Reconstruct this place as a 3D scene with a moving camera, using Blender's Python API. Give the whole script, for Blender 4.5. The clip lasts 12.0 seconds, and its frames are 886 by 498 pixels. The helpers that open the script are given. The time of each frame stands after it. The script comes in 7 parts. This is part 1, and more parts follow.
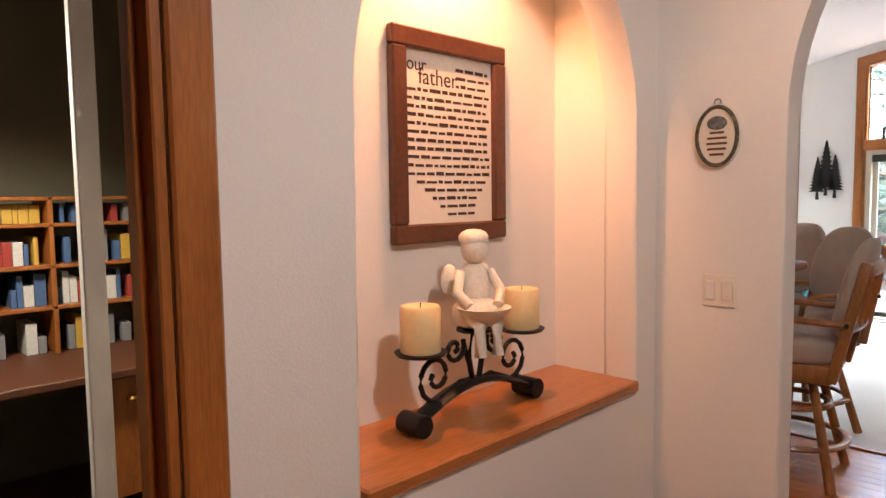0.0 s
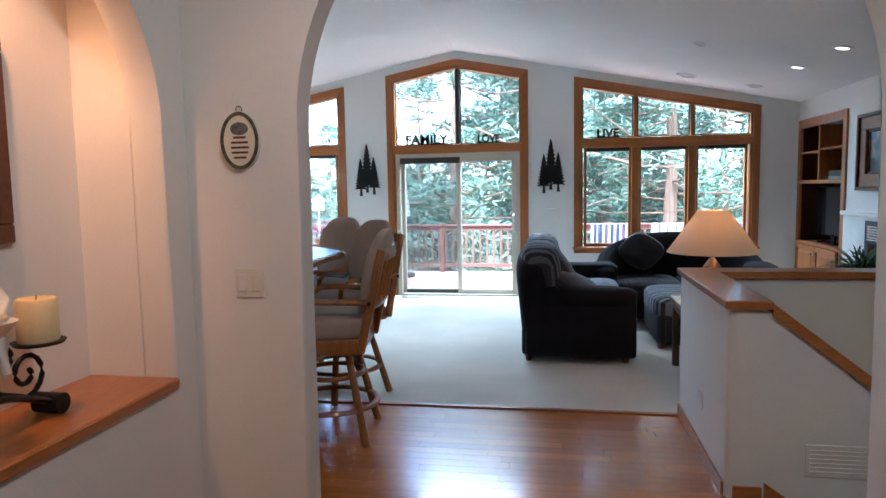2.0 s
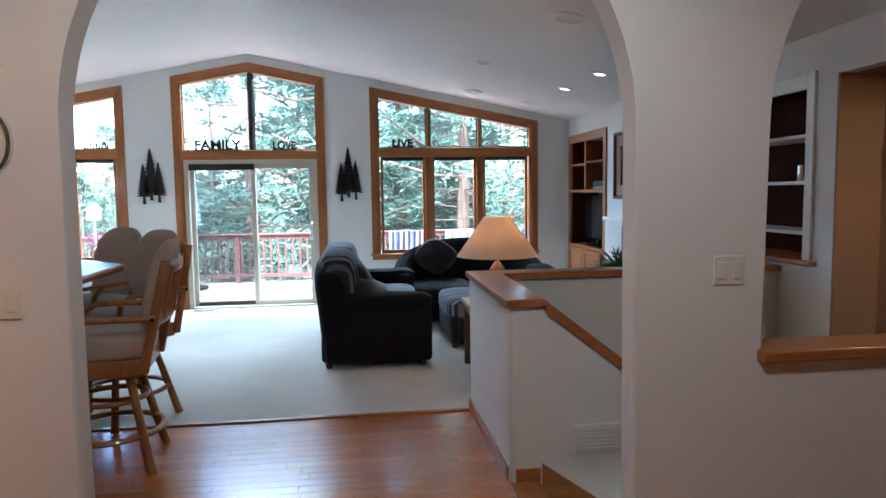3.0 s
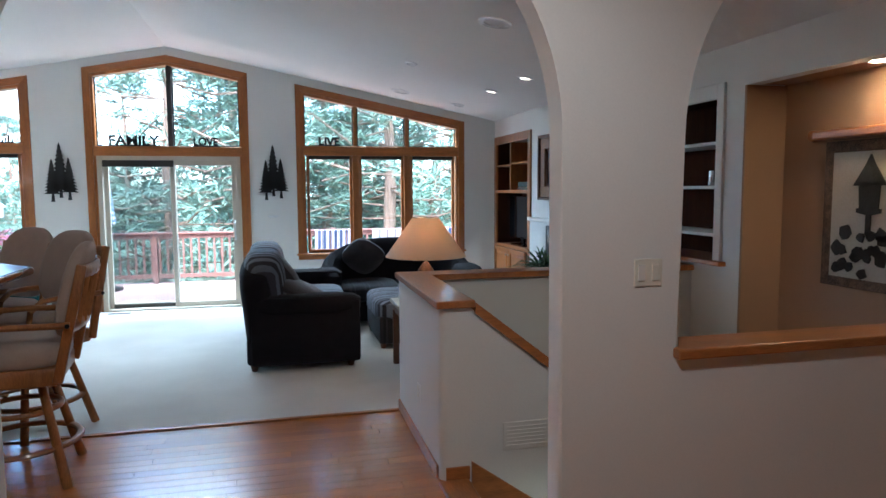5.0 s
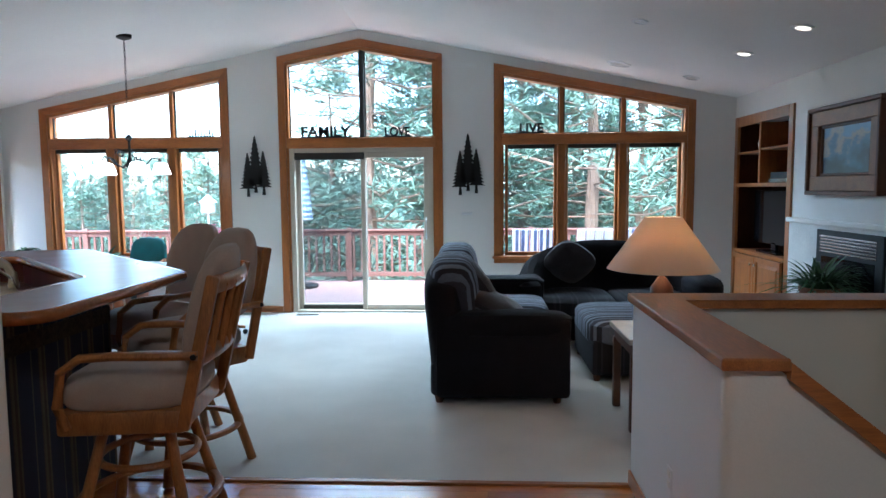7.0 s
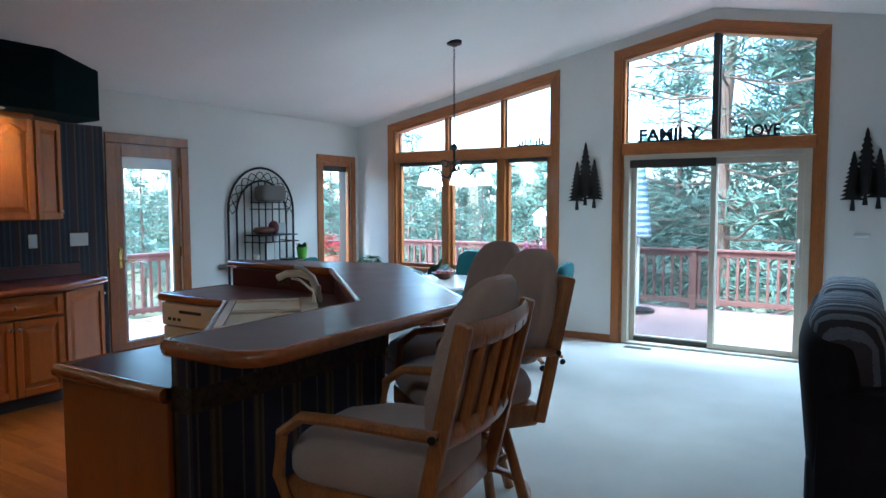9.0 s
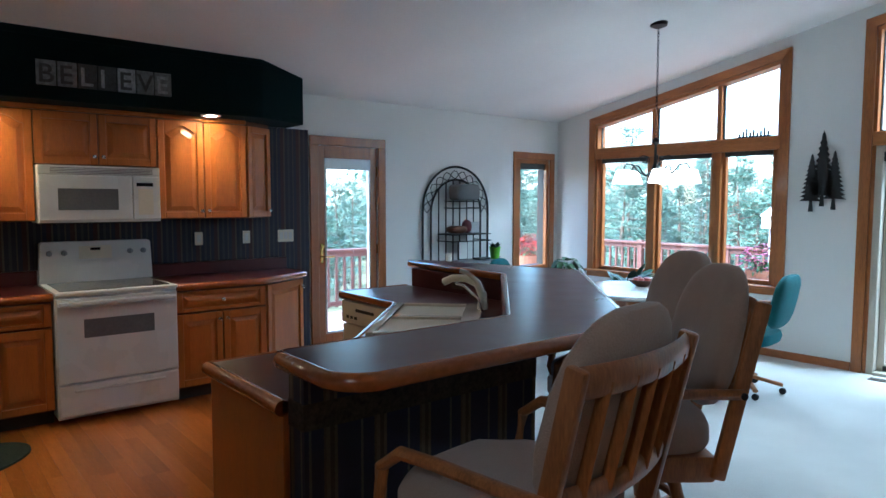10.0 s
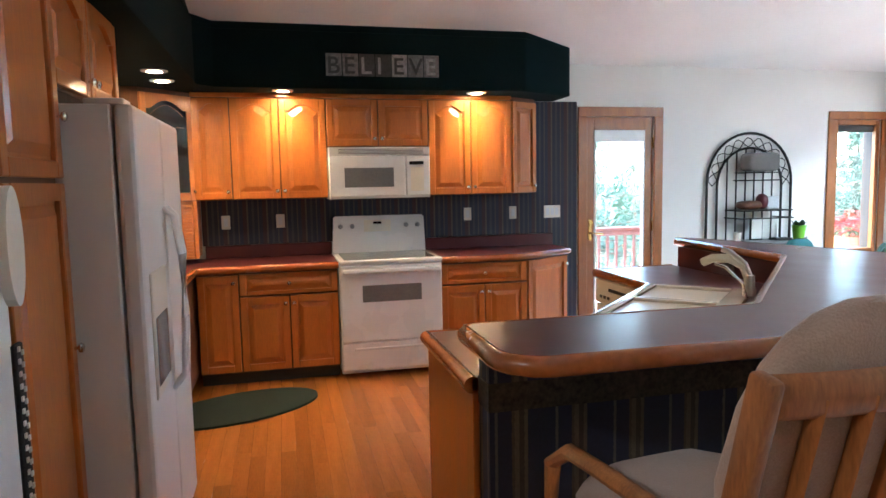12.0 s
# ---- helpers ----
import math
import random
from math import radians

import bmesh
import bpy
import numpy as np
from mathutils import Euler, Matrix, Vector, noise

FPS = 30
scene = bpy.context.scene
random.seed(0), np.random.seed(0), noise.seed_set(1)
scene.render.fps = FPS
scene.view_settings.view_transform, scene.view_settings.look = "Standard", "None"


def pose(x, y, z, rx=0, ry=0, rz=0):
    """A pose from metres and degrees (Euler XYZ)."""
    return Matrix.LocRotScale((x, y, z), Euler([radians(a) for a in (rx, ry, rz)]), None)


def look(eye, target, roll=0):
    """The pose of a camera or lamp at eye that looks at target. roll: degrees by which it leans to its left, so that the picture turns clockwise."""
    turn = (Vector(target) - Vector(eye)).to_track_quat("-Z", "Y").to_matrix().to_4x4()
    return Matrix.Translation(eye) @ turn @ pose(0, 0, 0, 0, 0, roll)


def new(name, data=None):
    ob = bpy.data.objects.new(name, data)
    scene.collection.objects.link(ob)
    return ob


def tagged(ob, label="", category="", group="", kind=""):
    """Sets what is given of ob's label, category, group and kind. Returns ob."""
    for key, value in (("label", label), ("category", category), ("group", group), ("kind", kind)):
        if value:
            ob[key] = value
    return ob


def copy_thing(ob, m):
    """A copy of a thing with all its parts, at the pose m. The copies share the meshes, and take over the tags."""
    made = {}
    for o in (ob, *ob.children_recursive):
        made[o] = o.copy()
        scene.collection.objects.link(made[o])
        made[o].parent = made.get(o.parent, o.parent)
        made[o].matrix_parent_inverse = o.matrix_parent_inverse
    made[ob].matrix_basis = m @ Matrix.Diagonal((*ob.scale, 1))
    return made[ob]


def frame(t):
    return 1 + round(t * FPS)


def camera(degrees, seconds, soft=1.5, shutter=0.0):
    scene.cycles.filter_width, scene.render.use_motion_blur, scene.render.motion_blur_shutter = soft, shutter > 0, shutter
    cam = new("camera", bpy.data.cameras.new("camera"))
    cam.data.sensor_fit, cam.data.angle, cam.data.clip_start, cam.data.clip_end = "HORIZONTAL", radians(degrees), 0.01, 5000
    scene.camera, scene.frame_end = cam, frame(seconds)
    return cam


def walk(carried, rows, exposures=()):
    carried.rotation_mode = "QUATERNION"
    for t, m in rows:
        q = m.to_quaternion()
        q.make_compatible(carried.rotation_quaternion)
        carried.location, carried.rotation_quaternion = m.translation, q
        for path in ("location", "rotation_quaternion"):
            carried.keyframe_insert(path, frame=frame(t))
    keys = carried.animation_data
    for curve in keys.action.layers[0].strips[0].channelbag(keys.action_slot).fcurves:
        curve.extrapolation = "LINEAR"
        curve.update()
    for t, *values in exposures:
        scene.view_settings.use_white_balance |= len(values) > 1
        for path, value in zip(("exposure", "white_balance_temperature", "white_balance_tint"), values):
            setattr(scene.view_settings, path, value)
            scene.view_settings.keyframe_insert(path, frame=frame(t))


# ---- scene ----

cam = camera(67.5, 12.0)
EXPOSURES = [(0.0, 4.95, 6300, 12), (0.8, 4.4, 5700, 7), (1.5, 4.3, 5250, 3), (2.5, 4.35, 5200, 1), (6.5, 4.1, 5200, 0), (9.0, 3.68, 4850, -4), (10.5, 4.0, 4900, -2), (11.5, 4.75, 5450, 3), (12.0, 5.05, 5600, 4)]

PATH = [
    (0, (1.115, 0.594, 1.545), (-0.294, 2.006, 1.391), -0.8),
    (0.5, (1.123, 0.662, 1.546), (-0.067, 2.262, 1.384), -0.8),
    (1, (1.199, 0.665, 1.544), (0.267, 2.426, 1.369), -0.9),
    (1.5, (1.352, 0.508, 1.545), (0.687, 2.385, 1.363), -1.1),
    (2, (1.327, 0.559, 1.556), (0.989, 2.522, 1.372), -1.0),
    (2.5, (1.33, 0.58, 1.566), (1.309, 2.571, 1.381), -0.7),
    (3, (1.369, 0.523, 1.558), (1.621, 2.5, 1.388), -0.8),
    (3.5, (1.331, 0.372, 1.589), (1.824, 2.303, 1.423), -0.2),
    (5.5, (1.349, 0.673, 1.586), (1.791, 2.615, 1.399), -0.5),
    (6, (1.383, 1.013, 1.59), (1.65, 2.986, 1.399), -0.6),
    (6.5, (1.385, 1.392, 1.559), (1.468, 3.382, 1.374), -0.6),
    (8.5, (1.158, 2.636, 1.52), (0.37, 4.468, 1.376), -0.0),
    (9, (1.197, 2.787, 1.526), (0.14, 4.479, 1.39), -0.1),
    (9.5, (1.233, 3.046, 1.535), (-0.094, 4.536, 1.396), 0.0),
    (10, (1.198, 3.217, 1.554), (-0.347, 4.479, 1.408), 0.1),
    (10.5, (1.148, 3.396, 1.532), (-0.569, 4.411, 1.382), -0.2),
    (11, (1.206, 3.543, 1.536), (-0.644, 4.283, 1.362), -0.5),
    (11.5, (1.205, 3.556, 1.538), (-0.708, 4.104, 1.339), -0.6),
    (12, (1.165, 3.592, 1.508), (-0.77, 4.057, 1.308), -1.1),
]
walk(cam, [(t, look(eye, target, roll)) for t, eye, target, roll in PATH], EXPOSURES)

# ---- world and sun ----
world = bpy.data.worlds.new("world")
scene.world = world
world.use_nodes = True
wn = world.node_tree.nodes
sky = wn.new("ShaderNodeTexSky")
sky.sky_type = "NISHITA"
sky.sun_disc = False
sky.sun_elevation = radians(52)
sky.sun_rotation = radians(200)
sky.dust_density = 1.2
wn["Background"].inputs["Strength"].default_value = 0.10
world.node_tree.links.new(sky.outputs["Color"], wn["Background"].inputs["Color"])
sun_data = bpy.data.lights.new("sun", "SUN")
sun_data.energy, sun_data.angle, sun_data.color = 1.5, radians(25), (1.0, 0.97, 0.93)
sun = new("sun", sun_data)
sun.matrix_world = look((-3, -9, 20), (0, 6, 0))

# unseen area lamps added above the deck, boosting sky light through the tall windows
for x_ in (-2.9, -0.06, 2.75):
    d_ = bpy.data.lights.new("sky_fill_over_window", "AREA")
    d_.shape, d_.size, d_.size_y, d_.energy, d_.color = "RECTANGLE", 2.2, 1.3, 37, (0.86, 0.95, 1.0)
    new("sky_fill_over_window", d_).matrix_world = look((x_, 11.3, 4.3), (x_, 7.0, 0.6))


def spot(name, at, to, watts, color, angle=100, size=0.04):
    d = bpy.data.lights.new(name, "SPOT")
    d.energy, d.color, d.spot_size, d.spot_blend, d.shadow_soft_size = watts, color, radians(angle), 0.6, size
    new(name, d).matrix_world = look(at, to)


WARM = (1.0, 0.62, 0.3)
spot("soffit_light", (-4.1, 3.63, 2.205), (-4.14, 3.63, 0), 1.4, WARM)
spot("soffit_light", (-4.1, 5.16, 2.205), (-4.14, 5.16, 0), 1.4, WARM)
spot("soffit_light", (-3.7, 2.88, 2.205), (-3.75, 2.8, 0), 1.4, WARM)
spot("niche_light", (-0.25, 2.12, 2.57), (-0.36, 2.16, 1.0), 3.2, (1.0, 0.40, 0.16), 130)
# added lamp without a fixture, lifts the hall and arch walls
spot("hall_fill", (1.6, 1.35, 3.0), (1.4, 2.2, 0.5), 4.2, (1.0, 0.88, 0.78), 150, 0.12)
# unseen spot added to brighten the office behind the doorway
spot("office_fill", (-1.7, 0.9, 2.5), (-1.7, 1.0, 0), 8.0, (1.0, 0.86, 0.68), 140, 0.1)
spot("alcove_light", (4.55, 3.55, 2.25), (4.62, 3.55, 0), 0.35, (1.0, 0.55, 0.27), 120)
# extra spot with no fixture, fills the kitchen floor between the counters
spot("kitchen_fill", (-2.6, 3.9, 2.9), (-2.6, 3.9, 0), 1.0, (1.0, 0.66, 0.36), 120)


# ---- materials ----
def nodes(name):
    m = bpy.data.materials.new(name)
    m.use_nodes = True
    return m, m.node_tree.nodes, m.node_tree.links, m.node_tree.nodes["Principled BSDF"]


def mat(name, color, rough=0.6, metal=0.0, vary=0.12, scale=6.0, fine=60.0, bump=0.15, stretch=(1, 1, 1), coat=0.0, random_tint=0.0, dark=None, spec=0.5, sheen=0.0):
    """Two scales of noise over a base colour, with a fine relief."""
    m, n, l, p = nodes(name)
    tex = n.new("ShaderNodeTexCoord")
    mp = n.new("ShaderNodeMapping")
    mp.inputs["Scale"].default_value = stretch
    l.new(tex.outputs["Object"], mp.inputs["Vector"])
    big, small = n.new("ShaderNodeTexNoise"), n.new("ShaderNodeTexNoise")
    big.inputs["Scale"].default_value, small.inputs["Scale"].default_value = scale, fine
    big.inputs["Detail"].default_value, small.inputs["Detail"].default_value = 4, 3
    for t in (big, small):
        l.new(mp.outputs["Vector"], t.inputs["Vector"])
    ad = n.new("ShaderNodeMath")
    ad.operation = "ADD"
    l.new(big.outputs["Fac"], ad.inputs[0])
    l.new(small.outputs["Fac"], ad.inputs[1])
    ramp = n.new("ShaderNodeMapRange")
    ramp.inputs["From Min"].default_value, ramp.inputs["From Max"].default_value = 0.7, 1.3
    l.new(ad.outputs[0], ramp.inputs["Value"])
    mix = n.new("ShaderNodeMix")
    mix.data_type = "RGBA"
    lo = dark or tuple(c * (1 - vary) for c in color)
    hi = tuple(min(1, c * (1 + vary)) for c in color)
    mix.inputs[6].default_value, mix.inputs[7].default_value = (*lo, 1), (*hi, 1)
    l.new(ramp.outputs["Result"], mix.inputs[0])
    out = mix.outputs[2]
    if random_tint:
        info, hsv, mr = n.new("ShaderNodeObjectInfo"), n.new("ShaderNodeHueSaturation"), n.new("ShaderNodeMapRange")
        mr.inputs["To Min"].default_value, mr.inputs["To Max"].default_value = 1 - random_tint, 1 + random_tint
        l.new(info.outputs["Random"], mr.inputs["Value"])
        l.new(mr.outputs["Result"], hsv.inputs["Value"])
        l.new(out, hsv.inputs["Color"])
        out = hsv.outputs["Color"]
    l.new(out, p.inputs["Base Color"])
    rr = n.new("ShaderNodeMapRange")
    rr.inputs["To Min"].default_value, rr.inputs["To Max"].default_value = max(0.02, rough - 0.06), min(1, rough + 0.06)
    l.new(big.outputs["Fac"], rr.inputs["Value"])
    l.new(rr.outputs["Result"], p.inputs["Roughness"])
    p.inputs["Metallic"].default_value = metal
    p.inputs["Coat Weight"].default_value = coat
    p.inputs["Coat Roughness"].default_value = 0.12
    p.inputs["Specular IOR Level"].default_value = spec
    p.inputs["Sheen Weight"].default_value = sheen
    if bump:
        bp = n.new("ShaderNodeBump")
        bp.inputs["Strength"].default_value, bp.inputs["Distance"].default_value = bump, 0.004
        l.new(small.outputs["Fac"], bp.inputs["Height"])
        l.new(bp.outputs["Normal"], p.inputs["Normal"])
    return m


def striped(name, stops, period, axis="X", rough=0.7, bump=0.1, diag=False):
    """Vertical stripes that repeat across one axis, woven or printed; stops are (place, colour)."""
    m, n, l, p = nodes(name)
    tex, sep = n.new("ShaderNodeTexCoord"), n.new("ShaderNodeSeparateXYZ")
    l.new(tex.outputs["Object"], sep.inputs[0])
    src = sep.outputs[axis]
    if diag:
        a = n.new("ShaderNodeMath")
        a.operation = "SUBTRACT"
        l.new(sep.outputs["Y"], a.inputs[0])
        l.new(sep.outputs["X"], a.inputs[1])
        src = a.outputs[0]
    no = n.new("ShaderNodeTexNoise")
    no.inputs["Scale"].default_value = 90
    l.new(tex.outputs["Object"], no.inputs["Vector"])
    dv = n.new("ShaderNodeMath")
    dv.operation = "MULTIPLY_ADD"
    dv.inputs[1].default_value, dv.inputs[2].default_value = 1 / period, 100.0
    l.new(src, dv.inputs[0])
    wob = n.new("ShaderNodeMath")
    wob.operation = "MULTIPLY_ADD"
    wob.inputs[1].default_value = 0.03
    l.new(no.outputs["Fac"], wob.inputs[0])
    l.new(dv.outputs[0], wob.inputs[2])
    fr = n.new("ShaderNodeMath")
    fr.operation = "FRACT"
    l.new(wob.outputs[0], fr.inputs[0])
    cr = n.new("ShaderNodeValToRGB")
    cr.color_ramp.interpolation = "CONSTANT"
    e = cr.color_ramp.elements
    while len(e) < len(stops):
        e.new(0.5)
    for el, (pos, c) in zip(e, sorted(stops)):
        el.position, el.color = pos, (*c, 1)
    l.new(fr.outputs[0], cr.inputs[0])
    mul = n.new("ShaderNodeMix")
    mul.data_type, mul.blend_type = "RGBA", "OVERLAY"
    mul.inputs[0].default_value = 0.35
    l.new(cr.outputs["Color"], mul.inputs[6])
    l.new(no.outputs["Fac"], mul.inputs[7])
    l.new(mul.outputs[2], p.inputs["Base Color"])
    p.inputs["Roughness"].default_value = rough
    bp = n.new("ShaderNodeBump")
    bp.inputs["Strength"].default_value, bp.inputs["Distance"].default_value = bump, 0.003
    l.new(no.outputs["Fac"], bp.inputs["Height"])
    l.new(bp.outputs["Normal"], p.inputs["Normal"])
    return m


def glow(name, color, strength, base=(0.8, 0.8, 0.8)):
    m, n, l, p = nodes(name)
    p.inputs["Base Color"].default_value = (*base, 1)
    p.inputs["Emission Color"].default_value = (*color, 1)
    p.inputs["Emission Strength"].default_value = strength
    return m


def glass_mat(name, color=(1, 1, 1), rough=0.0):
    """Thin clear pane: mostly see-through, with a plain mirror gloss on top."""
    m, n, l, p = nodes(name)
    tr, gl, mx = (n.new("ShaderNodeBsdfTransparent"), n.new("ShaderNodeBsdfGlossy"), n.new("ShaderNodeMixShader"))
    tr.inputs["Color"].default_value = (*color, 1)
    gl.inputs["Roughness"].default_value = rough
    mx.inputs[0].default_value = 0.05
    l.new(tr.outputs[0], mx.inputs[1])
    l.new(gl.outputs[0], mx.inputs[2])
    l.new(mx.outputs[0], n["Material Output"].inputs["Surface"])
    return m


WALL = mat("wall_paint", (0.74, 0.715, 0.68), 0.85, vary=0.03, scale=1.2, fine=140, bump=0.25)
WALL_COOL = mat("wall_paint_living", (0.74, 0.73, 0.70), 0.85, vary=0.03, scale=1.2, fine=140, bump=0.25)
CEIL = mat("ceiling_paint", (0.76, 0.75, 0.73), 0.9, vary=0.03, scale=1.5, fine=70, bump=0.5)
OAK = mat("honey_oak", (0.31, 0.105, 0.022), 0.38, vary=0.28, scale=3, fine=30, bump=0.12, stretch=(6, 6, 0.6), coat=0.25)
OAK_H = mat("honey_oak_level", (0.36, 0.13, 0.033), 0.38, vary=0.28, scale=3, fine=30, bump=0.12, stretch=(0.6, 6, 6), coat=0.25)
OAK_Y = mat("honey_oak_lengthwise", (0.36, 0.13, 0.033), 0.36, vary=0.28, scale=3, fine=30, bump=0.12, stretch=(6, 0.6, 6), coat=0.3)
MAPLE = mat("maple_cabinet", (0.44, 0.13, 0.017), 0.36, vary=0.14, scale=3, fine=26, bump=0.06, stretch=(5, 5, 0.7), coat=0.3)
NOSE = mat("dark_oak_nosing", (0.31, 0.092, 0.02), 0.25, vary=0.2, scale=4, fine=40, bump=0.03, coat=0.4)
# case maple darkened, so the gaps round the doors carry painted shadow lines
CAB_BODY = mat("maple_shade_case", (0.12, 0.04, 0.010), 0.5, vary=0.15, scale=3, fine=26, bump=0.04, stretch=(5, 5, 0.7))
STOOL_WOOD = mat("stool_oak", (0.33, 0.13, 0.036), 0.4, vary=0.3, scale=4, fine=34, bump=0.15, stretch=(5, 5, 0.9), coat=0.25)
FLOOR_WOOD = mat("oak_strip_floor", (0.46, 0.152, 0.024), 0.25, vary=0.15, scale=2.5, fine=26, bump=0.03, stretch=(0.7, 7, 7), coat=0.4, random_tint=0.18)
CARPET = mat("cream_carpet", (0.60, 0.575, 0.53), 0.98, vary=0.09, scale=2.2, fine=260, bump=0.9, spec=0.1, sheen=0.15)
LAMINATE = mat("burgundy_laminate", (0.075, 0.015, 0.018), 0.30, vary=0.10, scale=5, fine=90, bump=0.0)
GREEN_WALL = mat("dark_green_paint", (0.004, 0.013, 0.015), 0.9, vary=0.2, scale=2, fine=120, bump=0.2, spec=0.1)
WHITE_ENAMEL = mat("white_enamel", (0.72, 0.73, 0.74), 0.28, vary=0.03, scale=2, fine=200, bump=0.03, coat=0.3)
FRIDGE_WHITE = mat("pebbled_white_steel", (0.70, 0.70, 0.69), 0.35, vary=0.03, scale=3, fine=420, bump=0.35)
BLACK_METAL = mat("black_iron", (0.012, 0.011, 0.011), 0.5, metal=0.4, vary=0.3, scale=12, fine=120, bump=0.25)
BLACK_GLASS = mat("black_glass", (0.008, 0.008, 0.01), 0.06, vary=0.1, bump=0.0)
PLASTIC = mat("ivory_plastic", (0.72, 0.68, 0.58), 0.4, vary=0.03, bump=0.02)
CHROME = mat("brushed_nickel", (0.62, 0.6, 0.57), 0.22, metal=1.0, vary=0.08, bump=0.02)
BRASS = mat("polished_brass", (0.65, 0.42, 0.13), 0.22, metal=1.0, vary=0.1, bump=0.02)
GLASS = glass_mat("window_glass")
SCREEN = glass_mat("insect_screen", (0.66, 0.68, 0.69), 0.6)
PAPER = striped("striped_wallpaper", [(0, (0.018, 0.022, 0.042)), (0.18, (0.085, 0.072, 0.06)), (0.24, (0.022, 0.026, 0.05)), (0.42, (0.05, 0.022, 0.026)), (0.62, (0.10, 0.085, 0.066)), (0.70, (0.018, 0.022, 0.042)), (0.88, (0.05, 0.05, 0.058))], 0.16, "Y")
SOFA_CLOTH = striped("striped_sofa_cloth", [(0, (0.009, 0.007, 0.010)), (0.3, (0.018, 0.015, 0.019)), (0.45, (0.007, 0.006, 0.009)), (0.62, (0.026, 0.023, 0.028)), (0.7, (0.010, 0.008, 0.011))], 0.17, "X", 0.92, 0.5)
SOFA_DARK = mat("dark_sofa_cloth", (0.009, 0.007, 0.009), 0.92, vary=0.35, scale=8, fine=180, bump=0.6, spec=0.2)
CUSHION = mat("beige_cushion", (0.42, 0.32, 0.26), 0.95, vary=0.12, scale=7, fine=220, bump=0.6, sheen=0.3)
DECK = mat("redwood_deck", (0.42, 0.24, 0.20), 0.75, vary=0.25, scale=3, fine=30, bump=0.3, stretch=(0.6, 7, 7), random_tint=0.15)
RAIL = mat("redwood_rail", (0.12, 0.05, 0.038), 0.6, vary=0.25, scale=4, fine=40, bump=0.3)


# ---- mesh building ----
class Shape:
    """Collects vertices and faces of one mesh."""

    def __init__(self):
        self.v, self.f = [], []

    def add(self, verts, faces, m=None):
        o = len(self.v)
        self.v += [tuple(m @ Vector(p)) if m else tuple(p) for p in verts]
        self.f += [[i + o for i in f] for f in faces]
        return self

    def box(self, a, b, c=0.0, m=None):
        x0, y0, z0, x1, y1, z1 = *map(min, a, b), *map(max, a, b)
        if not c:
            v = [(x, y, z) for z in (z0, z1) for y in (y0, y1) for x in (x0, x1)]
            return self.add(v, [(0, 2, 3, 1), (4, 5, 7, 6), (0, 1, 5, 4), (2, 6, 7, 3), (0, 4, 6, 2), (1, 3, 7, 5)], m)
        bm = bmesh.new()
        bmesh.ops.create_cube(bm, size=1)
        for p in bm.verts:
            p.co = Vector(((x0, x1)[p.co.x > 0], (y0, y1)[p.co.y > 0], (z0, z1)[p.co.z > 0]))
        bmesh.ops.bevel(bm, geom=bm.edges[:], offset=c, segments=2 if c > 0.006 else 1, profile=0.5, affect="EDGES")
        return self.take(bm, m)

    def take(self, bm, m=None):
        bm.verts.index_update()
        self.add([p.co for p in bm.verts], [[p.index for p in f.verts] for f in bm.faces], m)
        bm.free()
        return self

    def prism(self, pts, z0, z1, m=None, c=0.0):
        """A flat outline, counter-clockwise, pulled up from z0 to z1; c rounds its edges."""
        n = len(pts)
        if c:
            bm = bmesh.new()
            lo = [bm.verts.new((x, y, z0)) for x, y in pts]
            hi = [bm.verts.new((x, y, z1)) for x, y in pts]
            bm.faces.new(lo[::-1]), bm.faces.new(hi)
            for i in range(n):
                bm.faces.new((lo[i], lo[(i + 1) % n], hi[(i + 1) % n], hi[i]))
            bmesh.ops.bevel(bm, geom=bm.edges[:], offset=c, segments=3, profile=0.5, affect="EDGES")
            return self.take(bm, m)
        v = [(x, y, z0) for x, y in pts] + [(x, y, z1) for x, y in pts]
        f = [tuple(range(n))[::-1], tuple(range(n, 2 * n))] + [(i, (i + 1) % n, n + (i + 1) % n, n + i) for i in range(n)]
        return self.add(v, f, m)

    def rod(self, a, b, r0, r1=None, n=10, m=None):
        a, b, r1 = Vector(a), Vector(b), r0 if r1 is None else r1
        q = (b - a).to_track_quat("Z", "Y")
        ring = [Vector((math.cos(t * math.tau / n), math.sin(t * math.tau / n), 0)) for t in range(n)]
        v = [a + q @ (p * r0) for p in ring] + [b + q @ (p * r1) for p in ring]
        f = [tuple(range(n))[::-1], tuple(range(n, 2 * n))] + [(i, (i + 1) % n, n + (i + 1) % n, n + i) for i in range(n)]
        return self.add(v, f, m)

    def tube(self, path, r, n=8, m=None, closed=False, rz=None):
        """A round or, with rz, flattened bar along a path."""
        path = [Vector(p) for p in path]
        v, k = [], len(path)
        for i, p in enumerate(path):
            d = (path[(i + 1) % k] - path[i - 1]) if closed or 0 < i < k - 1 else (path[1] - path[0] if i == 0 else path[-1] - path[-2])
            q = d.to_track_quat("Z", "Y")
            v += [p + q @ Vector((math.cos(t * math.tau / n) * r, math.sin(t * math.tau / n) * (rz or r), 0)) for t in range(n)]
        f = [(i * n + j, i * n + (j + 1) % n, (i + 1) % k * n + (j + 1) % n, (i + 1) % k * n + j) for i in range(k if closed else k - 1) for j in range(n)]
        if not closed:
            f += [tuple(range(n))[::-1], tuple(range((k - 1) * n, k * n))]
        return self.add(v, f, m)

